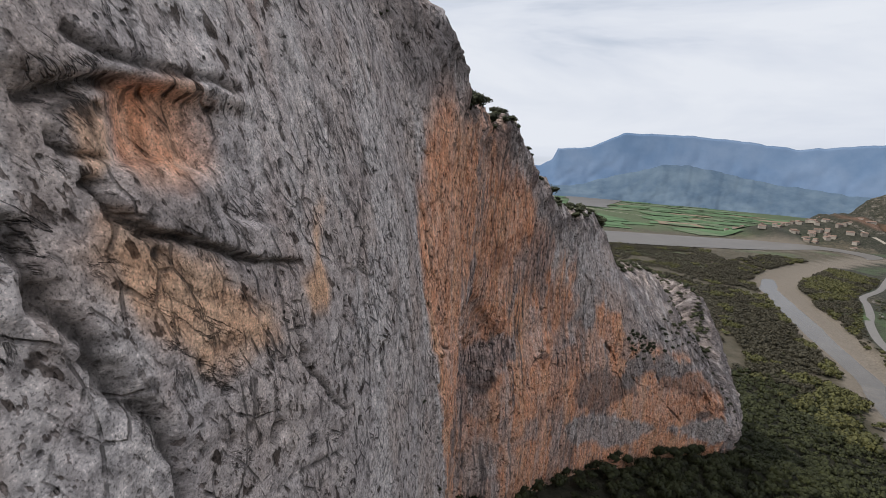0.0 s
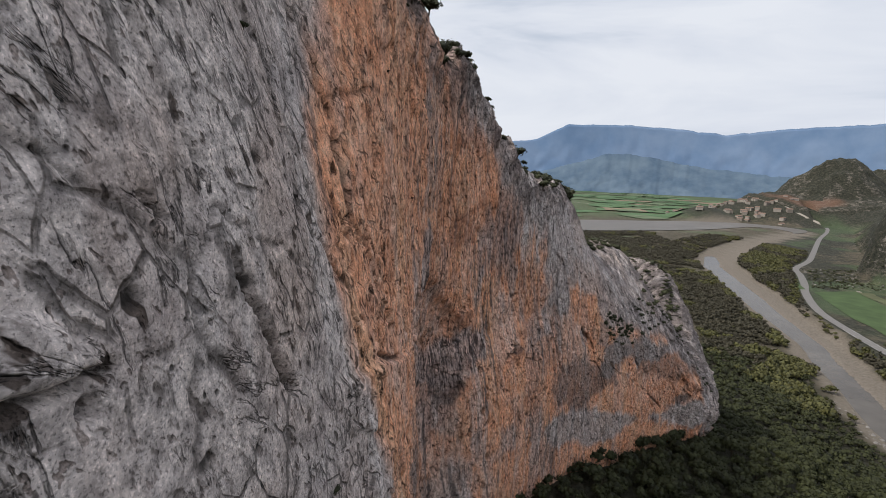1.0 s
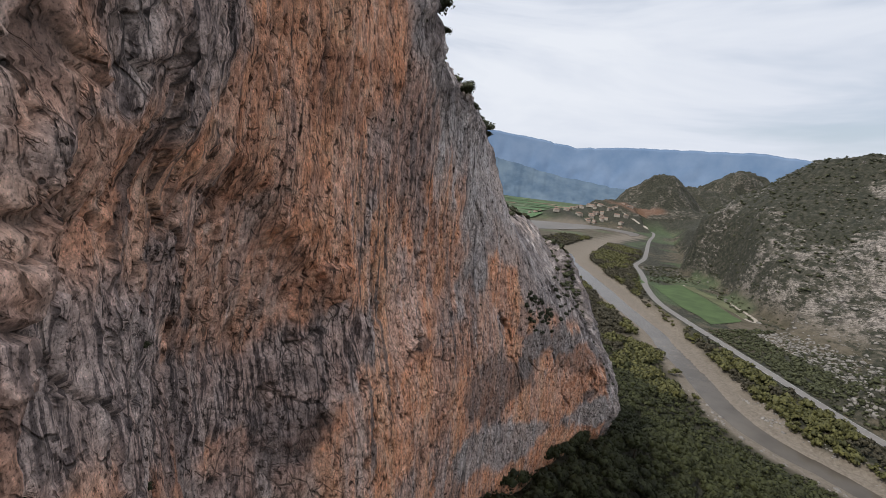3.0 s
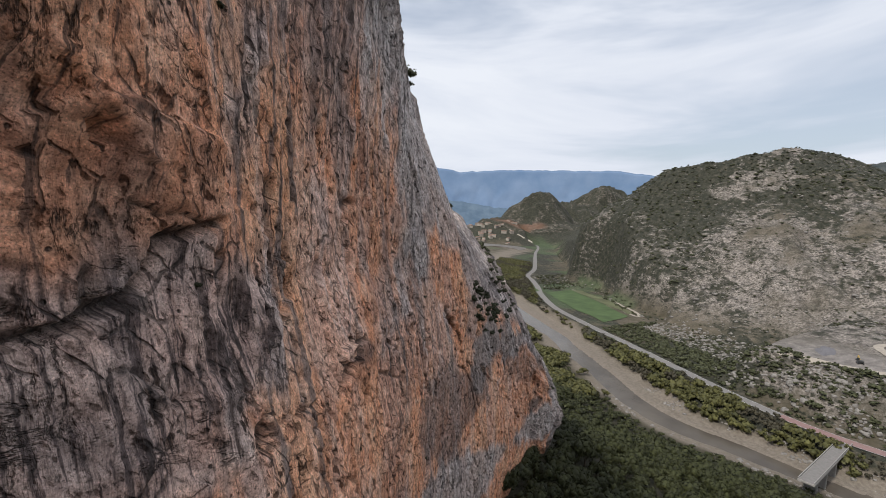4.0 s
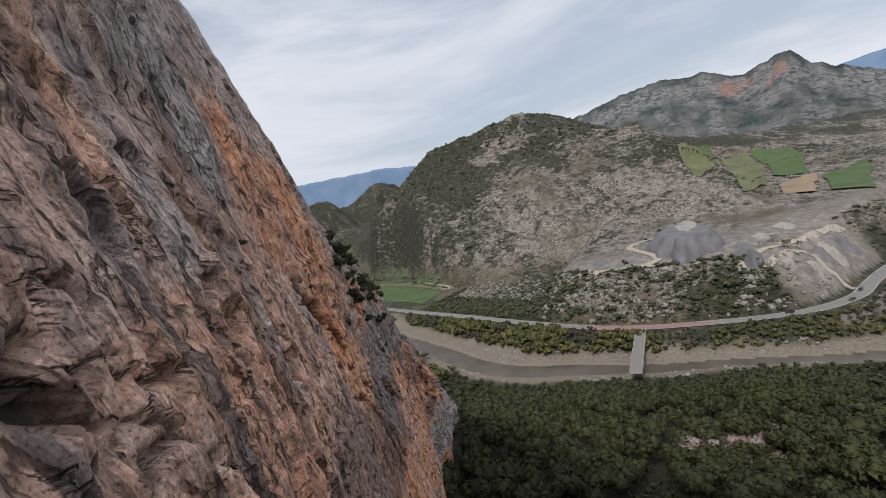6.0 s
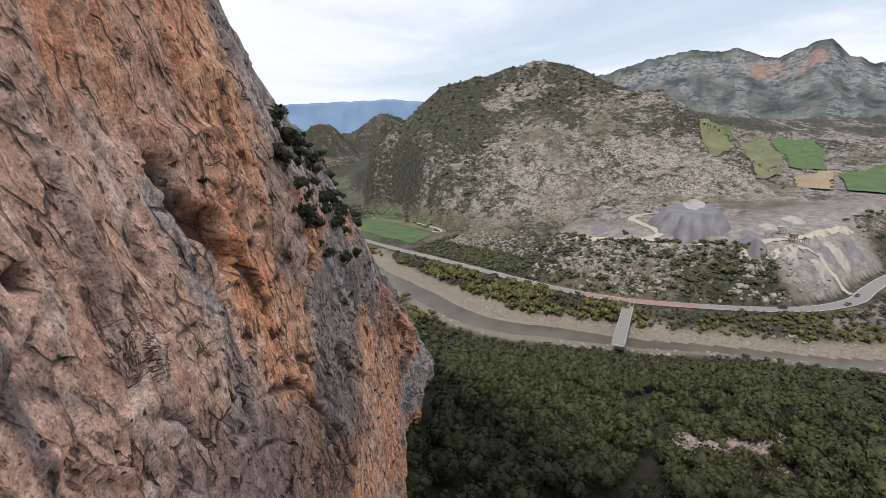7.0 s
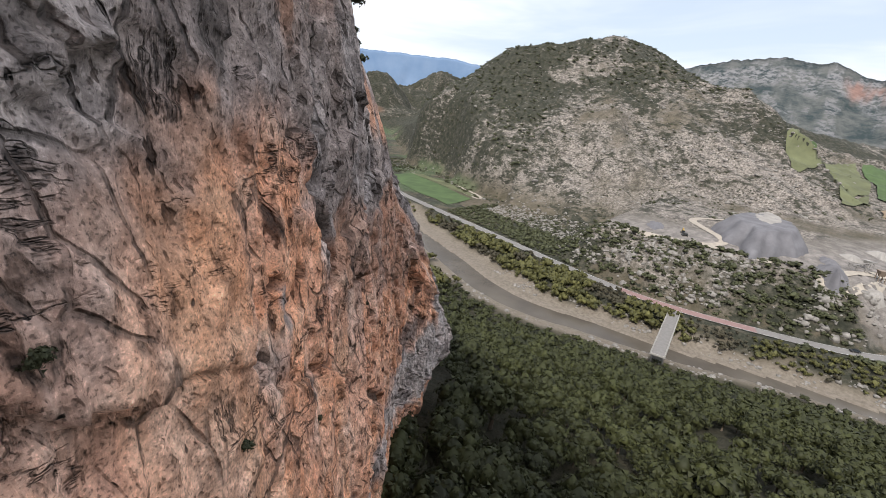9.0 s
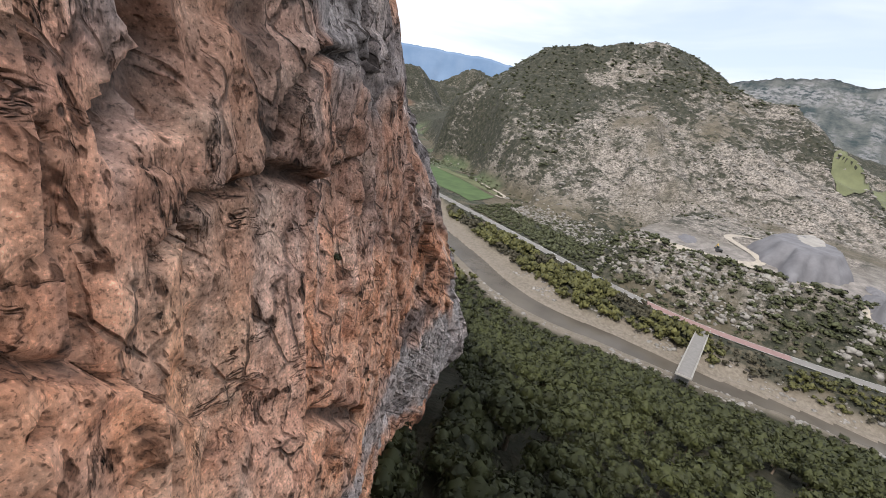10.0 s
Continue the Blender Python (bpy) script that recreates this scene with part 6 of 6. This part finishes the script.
def column(s_at):
    return int(np.clip(np.searchsorted(CLIFF.s, s_at), 0, len(CLIFF.s) - 1))


def on_face(s_at, z_at):
    """A place on the cliff's face by run along the plan and height, with the way out of the rock."""
    j = column(s_at)
    i = int(np.abs(FACE_PTS[:, j, 2] - z_at).argmin())
    return Vector(FACE_PTS[i, j]), Vector((*CLIFF.out[j], 0))


def run_at(x, y):
    return float(CLIFF.s[np.hypot(CLIFF.row[:, 0] - x, CLIFF.row[:, 1] - y).argmin()])


def build_crest_bushes():
    rng = np.random.default_rng(21)
    kinds = []
    for k in range(5):
        v, f = crown_arrays(rng, 420, 1.0, 0.85, 0.12, 7)
        kinds.append(poly_mesh("foliage", v + [0, 0, 0.7], f, BUSH, shade=False))
    tv, tf = trunk_arrays(0.8, 0.07)
    stem = poly_mesh("stem", tv - [0, 0, 0.15], tf, BARK)
    spots = []
    for s in np.arange(run_at(-3, 20), run_at(88, 150), 0.75):
        if rng.random() < 0.75:
            j = column(s)
            back = rng.uniform(-1.0, 3.5)
            p = FACE_PTS[-1, j] - np.r_[CLIFF.out[j] * back, 0.35 - 0.3 * back]
            spots.append((*p, min(1.7, rng.lognormal(-0.25, 0.45))))
    # the dense thicket on the shoulder, and single shrubs on the face
    for s in np.linspace(197, 209, 56):
        p, out = on_face(s, np.interp(s, [197, 204, 209], [98.6, 96.6, 94.4]) + rng.normal(0, 1.4))
        spots.append((*(p - out * 0.25), rng.uniform(0.35, 0.9)))
    for s in np.linspace(213, 235, 34):
        p, out = on_face(s, np.interp(s, [213, 235], [99, 95]) + rng.normal(0, 3.0))
        spots.append((*(p + out * 0.05), rng.uniform(0.35, 0.9)))
    for s in np.linspace(run_at(64, 118), run_at(86, 129), 48):
        j = column(s)
        p, out = on_face(s, CREST[j] - rng.uniform(0.5, 9))
        spots.append((*(p + out * 0.05), rng.uniform(0.25, 0.75)))
    for _ in range(45):
        s = rng.uniform(run_at(-3.5, 10), run_at(80, 125))
        j = column(s)
        zz = CREST[j] - rng.uniform(2, 45)
        p, out = on_face(s, zz)
        spots.append((*(p + out * 0.02), rng.uniform(0.10, 0.26)))
    small = [crown_arrays(rng, 60, 1.0, 0.85, 0.24, 3) for _ in range(5)]
    rows = []
    for _ in range(1000):
        s, i = rng.uniform(run_at(-3.5, 0), CLIFF.s[-1]), int(rng.integers(0, 9))
        p = BACK_PTS[i, column(s)]
        k = min(1.6, rng.lognormal(-0.5, 0.5))
        rows.append((p[0], p[1], p[2] + 0.2 * k, k, rng.uniform(0, 6.28), rng.uniform(0.7, 1.1)))
    ob = new("crest_scrub", scatter_mesh("crest_scrub", small, np.array(rows), BUSH))
    tagged(ob, "dark evergreen scrub on the ground behind the cliff edge", "shrubs", kind="stuff")
    for n, (a, b, c, k) in enumerate(spots):
        bush = new("bush")
        ob = new("foliage", kinds[n % 5])
        ob.parent = bush
        ob = new("stem", stem)
        ob.parent = bush
        bush.matrix_basis = Matrix.LocRotScale((a, b, c - 0.25 * k), Euler((rng.uniform(-0.3, 0.3), rng.uniform(-0.3, 0.3), rng.uniform(0, 6.28))), (k, k, k * rng.uniform(0.8, 1.2)))
        tagged(bush, "small dark evergreen shrub rooted in the limestone", "bush", "shrubs on the cliff")


build_crest_bushes()


# ---- things on the far bank ----
def patch(name, corners, mat, label, n=24, lift=0.45):
    """A field: a four-sided plot laid on the ground."""
    a, b, c, d = (np.array(p, float) for p in corners)
    u, v = np.meshgrid(np.linspace(0, 1, n), np.linspace(0, 1, n))
    u, v = u[..., None], v[..., None]
    xy = a * (1 - u) * (1 - v) + b * u * (1 - v) + c * u * v + d * (1 - u) * v
    far = np.hypot(*(c - a)) / 8
    xy = xy + 0.4 * far * np.stack([fbm(xy[..., 0] / 3 / far, xy[..., 1] / 3 / far, None, 91, 3), fbm(xy[..., 0] / 3 / far, xy[..., 1] / 3 / far, None, 93, 3)], -1)
    z = land(xy[..., 0], xy[..., 1], False)[0] + lift
    ob = new(name, sheet(name, np.concatenate([xy, z[..., None]], -1), mat))
    return tagged(ob, label, "field", kind="structure")


def build_fields():
    patch("field", [(362, 350), (418, 363), (478, 508), (422, 500)], FIELD, "green crop field beside the road")
    patch("field", [(405, 516), (422, 513), (456, 574), (428, 584)], FIELD, "small green field between river and road")
    patch("field", [(425, 372), (440, 378), (496, 500), (482, 506)], FIELD_PALE, "pale green terrace along the foot of the hill")
    patch("field", [(589, 125), (652, 141), (800, 105), (640, 88)], FIELD_PALE, "green field on the upland behind the quarry", 24, 1.6)
    patch("field", [(560, 76), (640, 84), (700, 56), (600, 50)], FIELD_PALE, "pale meadow on the upland", 24, 1.6)
    patch("field", [(578, 46), (650, 45), (700, 6), (570, 18)], FIELD_BROWN, "bare brown field on the upland", 24, 1.6)
    patch("field", [(560, 8), (680, 0), (760, -50), (540, -14)], FIELD, "dark green field on the upland", 24, 1.6)
    patch("field", [(650, 86), (800, 100), (850, 62), (706, 54)], FIELD_PALE, "pale green field in the upland valley", 24, 1.6)
    patch("field", [(705, 48), (850, 56), (900, 10), (706, 8)], FIELD, "green field at the foot of the far slope", 24, 1.6)
    patch("field", [(700, 130), (800, 112), (880, 118), (790, 150)], FIELD, "narrow green field up the valley", 24, 1.6)
    patch("flood_flat", [(407, 2433), (603, 2406), (1034, 3900), (551, 3609)], FAR_WATER, "pale flooded flat in the plain", 10, 4.0)
    rng = np.random.default_rng(31)
    for k in range(150):
        x, y = rng.uniform(250, 1500), rng.uniform(1400, 3700)
        if nearest(np.array([x]), np.array([y]), RIVER_LINE)[0][0] < 190:
            continue
        if land(np.array([x]), np.array([y]), False)[0][0] > 25:
            continue
        w, d, a = rng.uniform(40, 110), rng.uniform(30, 70), rng.uniform(-0.3, 0.5)
        c, s = math.cos(a), math.sin(a)
        pts = [(x + c * i * w - s * j * d, y + s * i * w + c * j * d) for i, j in ((-1, -1), (1, -1), (1, 1), (-1, 1))]
        patch("field", pts, (FAR_CROP, FAR_CROP, FAR_MEADOW, FIELD_BROWN)[int(rng.choice(4, p=[0.45, 0.25, 0.25, 0.05]))], "field in the plain beyond the river", 6, 0.8 + 0.02 * k)


build_fields()

for pts, wide in (
    ([(484, 512), (462, 440), (428, 366), (444, 374), (476, 436)], 4.0),
    ([(332, 186), (331, 160), (336, 138), (350, 130), (372, 146), (392, 156), (420, 142), (462, 102)], 5.0),
    ([(336, 138), (333, 120), (336, 100)], 4.5),
    ([(336, 84), (360, 70), (400, 46), (440, 22)], 5.0),
    ([(352, 30), (372, 52), (352, 62), (330, 74)], 4.5),
    ([(1060, 1260), (960, 1600), (700, 1900), (450, 2300)], 9.0),
):
    _, ln = spline([(*p, 0) for p in pts], 4.0)
    strip("track", ln, wide, TRACK, 0.35, "pale gravel track", "track", flat=False)
_, ln = spline([(294, 104, 0), (288, 134, 0), (289, 166, 0)], 3.0)
k0 = np.hypot(ROAD_LINE[:, 0] - 295, ROAD_LINE[:, 1] - 98).argmin()
k1 = np.hypot(ROAD_LINE[:, 0] - 289, ROAD_LINE[:, 1] - 168).argmin()
strip("road_surface", ROAD_LINE[k0:k1], 7.0, RED_ASPHALT, 0.37, "reddish resurfaced stretch of the road", "road")
# white edge lines
tang = np.gradient(ROAD_LINE[:, :2], axis=0)
tang /= np.hypot(*tang.T)[:, None]
WHITE = plain_material("road_paint", (0.42, 0.42, 0.41), 0.7, 0.08, 1.0, 0.02)
for side in (-3.5, 3.5):
    ln = ROAD_LINE.copy()
    ln[:, :2] += np.stack([tang[:, 1], -tang[:, 0]], 1) * side
    strip("road_line", ln[:130], 0.16, WHITE, 0.40, "white painted edge line of the road", "road line", z_from=9.41)


def build_bridge():
    bridge = new("bridge")
    a, b = Vector((225, 126.2, 0)), Vector((285.5, 134.2, 0))
    run = (b - a).length
    deck = bmesh.new()
    box(deck, 0, run, -2.9, 2.9, -0.9, 0.0, 0.08)
    part("deck", deck, CONCRETE, bridge)
    top = bmesh.new()
    box(top, 0.2, run - 0.2, -2.3, 2.3, 0.004, 0.05)
    part("road_surface", top, ASPHALT, bridge, "worn grey asphalt surface")
    for side in (-1, 1):
        rail = bmesh.new()
        box(rail, 0, run, side * 2.65 - 0.14, side * 2.65 + 0.14, 0.005, 0.85, 0.04)
        part("parapet", rail, CONCRETE, bridge)
    for at in (8, 22, 37, 51):
        pier = bmesh.new()
        box(pier, at - 0.8, at + 0.8, -2.3, 2.3, -11.5, -0.9, 0.25)
        box(pier, at - 1.1, at + 1.1, -2.7, 2.7, -1.5, -0.9, 0.1)
        part("pier", pier, CONCRETE, bridge)
    turn = math.atan2(b.y - a.y, b.x - a.x)
    bridge.matrix_basis = Matrix.LocRotScale((a.x, a.y, 9.3), Euler((0, 0, turn)), None)
    tagged(bridge, "narrow grey concrete bridge across the river", "bridge")


build_bridge()


def heap(name, x, y, rx, ry, turn, h, mat, label, plateau=0.5, seed=1, sink=2.0, group=""):
    """A heap of gravel with a flattened top, raised on the ground."""
    r = np.linspace(0, 1, 22)[:, None]
    a = np.linspace(0, 2 * math.pi, 73)[None]
    wob = 1 + 0.30 * fbm(np.cos(a) * 2 + seed, np.sin(a) * 2, None, seed, 3)
    px, py = r * np.cos(a) * rx * wob, r * np.sin(a) * ry * wob
    c, s = math.cos(turn), math.sin(turn)
    gx, gy = x + px * c - py * s, y + px * s + py * c
    lift = h * np.clip((1 - r) / (1 - plateau), 0, 1) * np.ones_like(a)
    gully = 0.5 * ridged(a * 6 + 0 * r, r * 1.2 + 0 * a, seed + 2, 2) * np.sin(np.clip((r - plateau) / (1 - plateau), 0, 1) * math.pi)
    z = land(gx, gy, False)[0] + lift + gully + 0.45 * fbm(gx / 4, gy / 4, None, seed + 4, 4) - sink * smooth(0.9, 1.0, r)
    ob = new(name, sheet(name, np.stack([gx, gy, z], -1)[::-1], mat))
    return tagged(ob, label, "heap", group, kind="structure" if not group else "")


heap("quarry_terrace", 380, 114, 46, 24, 0.0, 11, GRIT, "dark grey gravel terrace of the quarry", 0.62, 3)
heap("quarry_pad", 398, 116, 28, 9, 0.0, 11.3, GRIT_PALE, "pale levelled top of the quarry terrace", 0.8, 5, 3.0)
for hx, hy, rx, ry, hh, mm, ll in (
    (352, 170, 13, 7, 1.6, GRIT, "low dark gravel heap in the quarry"),
    (346, 78, 16, 10, 6, GRIT, "dark gravel heap below the quarry terrace"),
    (388, 34, 16, 9, 3, GRIT_PALE, "pale gravel heap beside the plant"),
    (352, 46, 12, 7, 3, GRIT_PALE, "pale gravel heap near the road"),
    (410, 24, 12, 8, 3, GRIT, "grey gravel heap near the road"),
    (366, 80, 11, 7, 3, GRIT, "grey gravel heap beside the plant"),
    (398, 70, 10, 8, 3, GRIT_PALE, "small pale gravel heap in the quarry"),
    (376, 40, 9, 6, 2.5, GRIT, "low grey gravel heap near the plant"),
    (344, 60, 8, 5, 2.5, GRIT_PALE, "small pale gravel heap near the road"),
    (432, 55, 14, 9, 4, GRIT_PALE, "pale gravel heap at the quarry edge"),
):
    heap("spoil_heap", hx, hy, rx * 0.75, ry * 0.75, 0.3, hh * 0.75, mm, ll, 0.15, int(hx), 1.0, "spoil heaps")


def paint(name, c, rough=0.5):
    return plain_material(name, c, rough, 0.1, 3.0, 0.02)


GLASS_DARK = paint("dark_window", (0.02, 0.025, 0.03), 0.1)
TYRE = paint("tyre", (0.02, 0.02, 0.02), 0.9)


def wheel(parent, x, y, r, w):
    bm = bmesh.new()
    bmesh.ops.create_cone(bm, cap_ends=True, segments=14, radius1=r, radius2=r, depth=w, matrix=Matrix.Translation((x, y, r)) @ Matrix.Rotation(math.pi / 2, 4, "X"))
    tyre = part("wheel", bm, TYRE, parent)
    bm = bmesh.new()
    bmesh.ops.create_cone(bm, cap_ends=True, segments=10, radius1=r * 0.55, radius2=r * 0.5, depth=w + 0.03, matrix=Matrix.Translation((x, y, r)) @ Matrix.Rotation(math.pi / 2, 4, "X"))
    part("rim", bm, CONCRETE, tyre)


def car(x, y, turn, mat, label):
    ob = new("car")
    bm = bmesh.new()
    box(bm, -2.1, 2.1, -0.88, 0.88, 0.3, 0.85, 0.12)
    part("body", bm, mat, ob)
    bm = bmesh.new()
    made = bmesh.ops.create_cube(bm, size=1, matrix=Matrix.LocRotScale((-0.25, 0, 1.12), None, (2.3, 1.6, 0.6)))
    for v in made["verts"]:
        if v.co.z > 1.2:
            v.co.x = -0.25 + (v.co.x + 0.25) * 0.68
            v.co.y *= 0.85
    part("cabin", bm, GLASS_DARK, ob, "dark glazed cabin")
    bm = bmesh.new()
    box(bm, -0.98, 0.48, -0.66, 0.66, 1.41, 1.46, 0.02)
    part("roof", bm, mat, ob)
    for wx in (-1.3, 1.3):
        for wy in (-0.82, 0.82):
            wheel(ob, wx, wy, 0.32, 0.2)
    ob.matrix_basis = Matrix.LocRotScale((x, y, 9.4), Euler((0, 0, turn)), None)
    tagged(ob, label, "car", "cars on the road")


def on_road(y_at, x_at, shift):
    k = np.hypot(ROAD_LINE[:, 0] - x_at, ROAD_LINE[:, 1] - y_at).argmin()
    t = tang[k]
    return ROAD_LINE[k, 0] + t[1] * shift, ROAD_LINE[k, 1] - t[0] * shift, math.atan2(t[1], t[0])


for (yy, xx, sh), mm, ll in (
    ((62, 309, 1.8), paint("car_black", (0.02, 0.02, 0.022), 0.35), "black car on the riverside road"),
    ((36, 332, -1.8), paint("car_grey", (0.06, 0.065, 0.07), 0.35), "dark grey car on the bend of the road"),
    ((27, 348, 1.8), paint("car_blue", (0.03, 0.04, 0.07), 0.35), "dark blue car on the bend of the road"),
):
    car(*on_road(yy, xx, sh), mm, ll)


def excavator(x, y, turn):
    yellow, dark = paint("machine_yellow", (0.30, 0.20, 0.04)), paint("machine_dark", (0.03, 0.03, 0.03))
    ob = new("excavator")
    for side in (-1, 1):
        bm = bmesh.new()
        box(bm, -1.9, 1.9, side * 1.2 - 0.3, side * 1.2 + 0.3, 0, 0.9, 0.3)
        part("crawler", bm, dark, ob)
    bm = bmesh.new()
    box(bm, -1.8, 1.4, -1.3, 1.3, 0.95, 2.0, 0.15)
    part("body", bm, dark, ob)
    bm = bmesh.new()
    box(bm, 0.1, 1.5, 0.2, 1.3, 2.0, 3.1, 0.1)
    part("cab", bm, GLASS_DARK, ob)
    for nm, p, q, w in (("boom", (1.2, -0.2, 1.8), (4.2, -0.2, 4.0), 0.4), ("arm", (4.2, -0.2, 4.0), (5.6, -0.2, 1.6), 0.3)):
        bm = bmesh.new()
        mid = (Vector(p) + Vector(q)) / 2
        d = Vector(q) - Vector(p)
        bmesh.ops.create_cube(bm, size=1, matrix=Matrix.Translation(mid) @ d.to_track_quat("X", "Z").to_matrix().to_4x4() @ Matrix.Diagonal((d.length, w, w, 1)))
        part(nm, bm, yellow, ob)
    bm = bmesh.new()
    box(bm, 5.0, 6.2, -0.8, 0.4, 0.5, 1.5, 0.2)
    part("bucket", bm, dark, ob)
    ob.matrix_basis = Matrix.LocRotScale((x, y, height(x, y) + 0.1), Euler((0, 0, turn)), None)
    tagged(ob, "dark tracked excavator standing on the quarry floor", "excavator")


excavator(343, 150, 0.6)


def conveyor(x, y, turn, length, rise):
    ob = new("conveyor")
    steel = paint("weathered_steel", (0.16, 0.15, 0.14), 0.7)
    d = Vector((length, 0, rise))
    bm = bmesh.new()
    bmesh.ops.create_cube(bm, size=1, matrix=Matrix.Translation(d / 2 + Vector((0, 0, 0.8))) @ d.to_track_quat("X", "Z").to_matrix().to_4x4() @ Matrix.Diagonal((d.length, 1.0, 0.35, 1)))
    part("belt", bm, steel, ob)
    for f in (0.25, 0.6, 0.9):
        for side in (-0.5, 0.5):
            bm = bmesh.new()
            box(bm, f * length - 0.1, f * length + 0.1, side - 0.1, side + 0.1, -0.3, f * rise + 0.7)
            part("leg", bm, steel, ob)
    ob.matrix_basis = Matrix.LocRotScale((x, y, height(x, y)), Euler((0, 0, turn)), None)
    tagged(ob, "grey steel conveyor of the gravel plant", "conveyor", "conveyors of the gravel plant")


for cx, cy, ct, cl, cr in ((372, 62, 2.2, 14, 4.5), (366, 52, 0.9, 12, 4), (382, 56, 3.6, 13, 4), (378, 70, 5.2, 11, 3.5)):
    conveyor(cx, cy, ct, cl, cr)


def hopper(x, y, turn, s, mat, label):
    ob = new("hopper")
    bm = bmesh.new()
    bmesh.ops.create_cone(bm, cap_ends=True, segments=4, radius1=1.0, radius2=2.4, depth=2.4, matrix=Matrix.Translation((0, 0, 3.6)) @ Matrix.Rotation(math.pi / 4, 4, "Z"))
    part("bin", bm, mat, ob)
    for a in (-1.2, 1.2):
        for b in (-1.2, 1.2):
            bm = bmesh.new()
            box(bm, a - 0.12, a + 0.12, b - 0.12, b + 0.12, -0.4, 3.4)
            part("leg", bm, mat, ob)
    ob.matrix_basis = Matrix.LocRotScale((x, y, height(x, y)), Euler((0, 0, turn)), (s, s, s))
    tagged(ob, label, "hopper")


hopper(371, 58, 0.4, 1.3, paint("rust_steel", (0.17, 0.13, 0.10), 0.7), "rusty steel hopper of the gravel plant")
hopper(384, 64, 1.1, 1.0, CONCRETE, "grey hopper of the gravel plant")


def house_proto(wide, deep, tall, wall_mat, roof_mat, label):
    ob = new("house")
    bm = bmesh.new()
    box(bm, -wide / 2, wide / 2, -deep / 2, deep / 2, -3, tall)
    wall = part("wall", bm, wall_mat, ob)
    bm = bmesh.new()
    w, d, e = wide / 2 + 0.5, deep / 2 + 0.5, tall - 0.1
    vs = [bm.verts.new(p) for p in ((-w, -d, e), (w, -d, e), (w, d, e), (-w, d, e), (-w, 0, e + deep * 0.28), (w, 0, e + deep * 0.28))]
    for f in ((0, 1, 5, 4), (2, 3, 4, 5), (0, 4, 3), (1, 2, 5), (3, 2, 1, 0)):
        bm.faces.new([vs[i] for i in f])
    part("roof", bm, roof_mat, ob)
    for i in range(3):
        for k in range(2):
            bm = bmesh.new()
            cx = -wide / 2 + wide * (i + 0.5) / 3
            box(bm, cx - 0.5, cx + 0.5, -deep / 2 - 0.04, -deep / 2 + 0.1, 1.0 + k * 2.8, 2.3 + k * 2.8)
            part("window", bm, GLASS_DARK, wall)
    return tagged(ob, label, "house", "houses of the village")


def build_village():
    rng = np.random.default_rng(44)
    tile = plain_material("clay_tiles", (0.17, 0.115, 0.09), 0.9, 0.2, 0.3)
    walls = [plain_material("render_pale", (0.27, 0.24, 0.205), 0.9), plain_material("render_stone", (0.19, 0.165, 0.14), 0.9)]
    protos = [house_proto(11, 9, 6.5, walls[0], tile, "pale rendered village house with a tiled roof"), house_proto(14, 10, 7.5, walls[1], tile, "stone village house with a tiled roof"), house_proto(18, 11, 6, walls[0], tile, "long pale house with a tiled roof")]
    n = 0
    while n < 70:
        az, d = radians(rng.normal(33.0, 2.6)), rng.normal(1760, 110)
        x, y = math.sin(az) * d, math.cos(az) * d
        if nearest(np.array([x]), np.array([y]), RIVER_LINE)[0][0] < 70 or height(x, y) > 90:
            continue
        m = Matrix.LocRotScale((x, y, height(x, y)), Euler((0, 0, rng.uniform(0, 6.28))), None)
        if n < 3:
            protos[n].matrix_basis = m
        else:
            copy_thing(protos[n % 3], m)
        n += 1


build_village()


def build_outcrop():
    """Bare rock that stands out of the wood."""
    rng = np.random.default_rng(52)
    for x, y, r, h in ((94, 86, 4.5, 3.0), (100, 79, 5.5, 3.6), (99, 73, 3.8, 2.6)):
        a, e = np.meshgrid(np.linspace(0, 2 * math.pi, 60), np.linspace(-0.3, math.pi / 2, 26))
        d = np.stack([np.cos(a) * np.cos(e), np.sin(a) * np.cos(e), np.sin(e)], -1)
        k = 1 + 0.35 * fbm(d[..., 0] * 2 + x, d[..., 1] * 2, d[..., 2] * 2, 55, 4) + 0.12 * np.round(3 * fbm(d[..., 0] * 3, d[..., 1] * 3 + y, d[..., 2] * 3, 57, 3))
        p = d * k[..., None] * [r, r, h] + [x, y, height(x, y)]
        one = np.ones(p.shape[:2])
        # the crack lines here take that painted recess shade too
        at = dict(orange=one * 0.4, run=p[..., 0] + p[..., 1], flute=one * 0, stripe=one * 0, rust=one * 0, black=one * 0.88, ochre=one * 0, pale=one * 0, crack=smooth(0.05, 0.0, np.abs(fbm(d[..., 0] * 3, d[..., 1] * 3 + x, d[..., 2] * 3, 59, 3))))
        ob = new("rock_outcrop", sheet("rock_outcrop", p, ROCK, at))
        tagged(ob, "grey limestone outcrop standing in the wood", "rock", "outcrops in the wood")


build_outcrop()
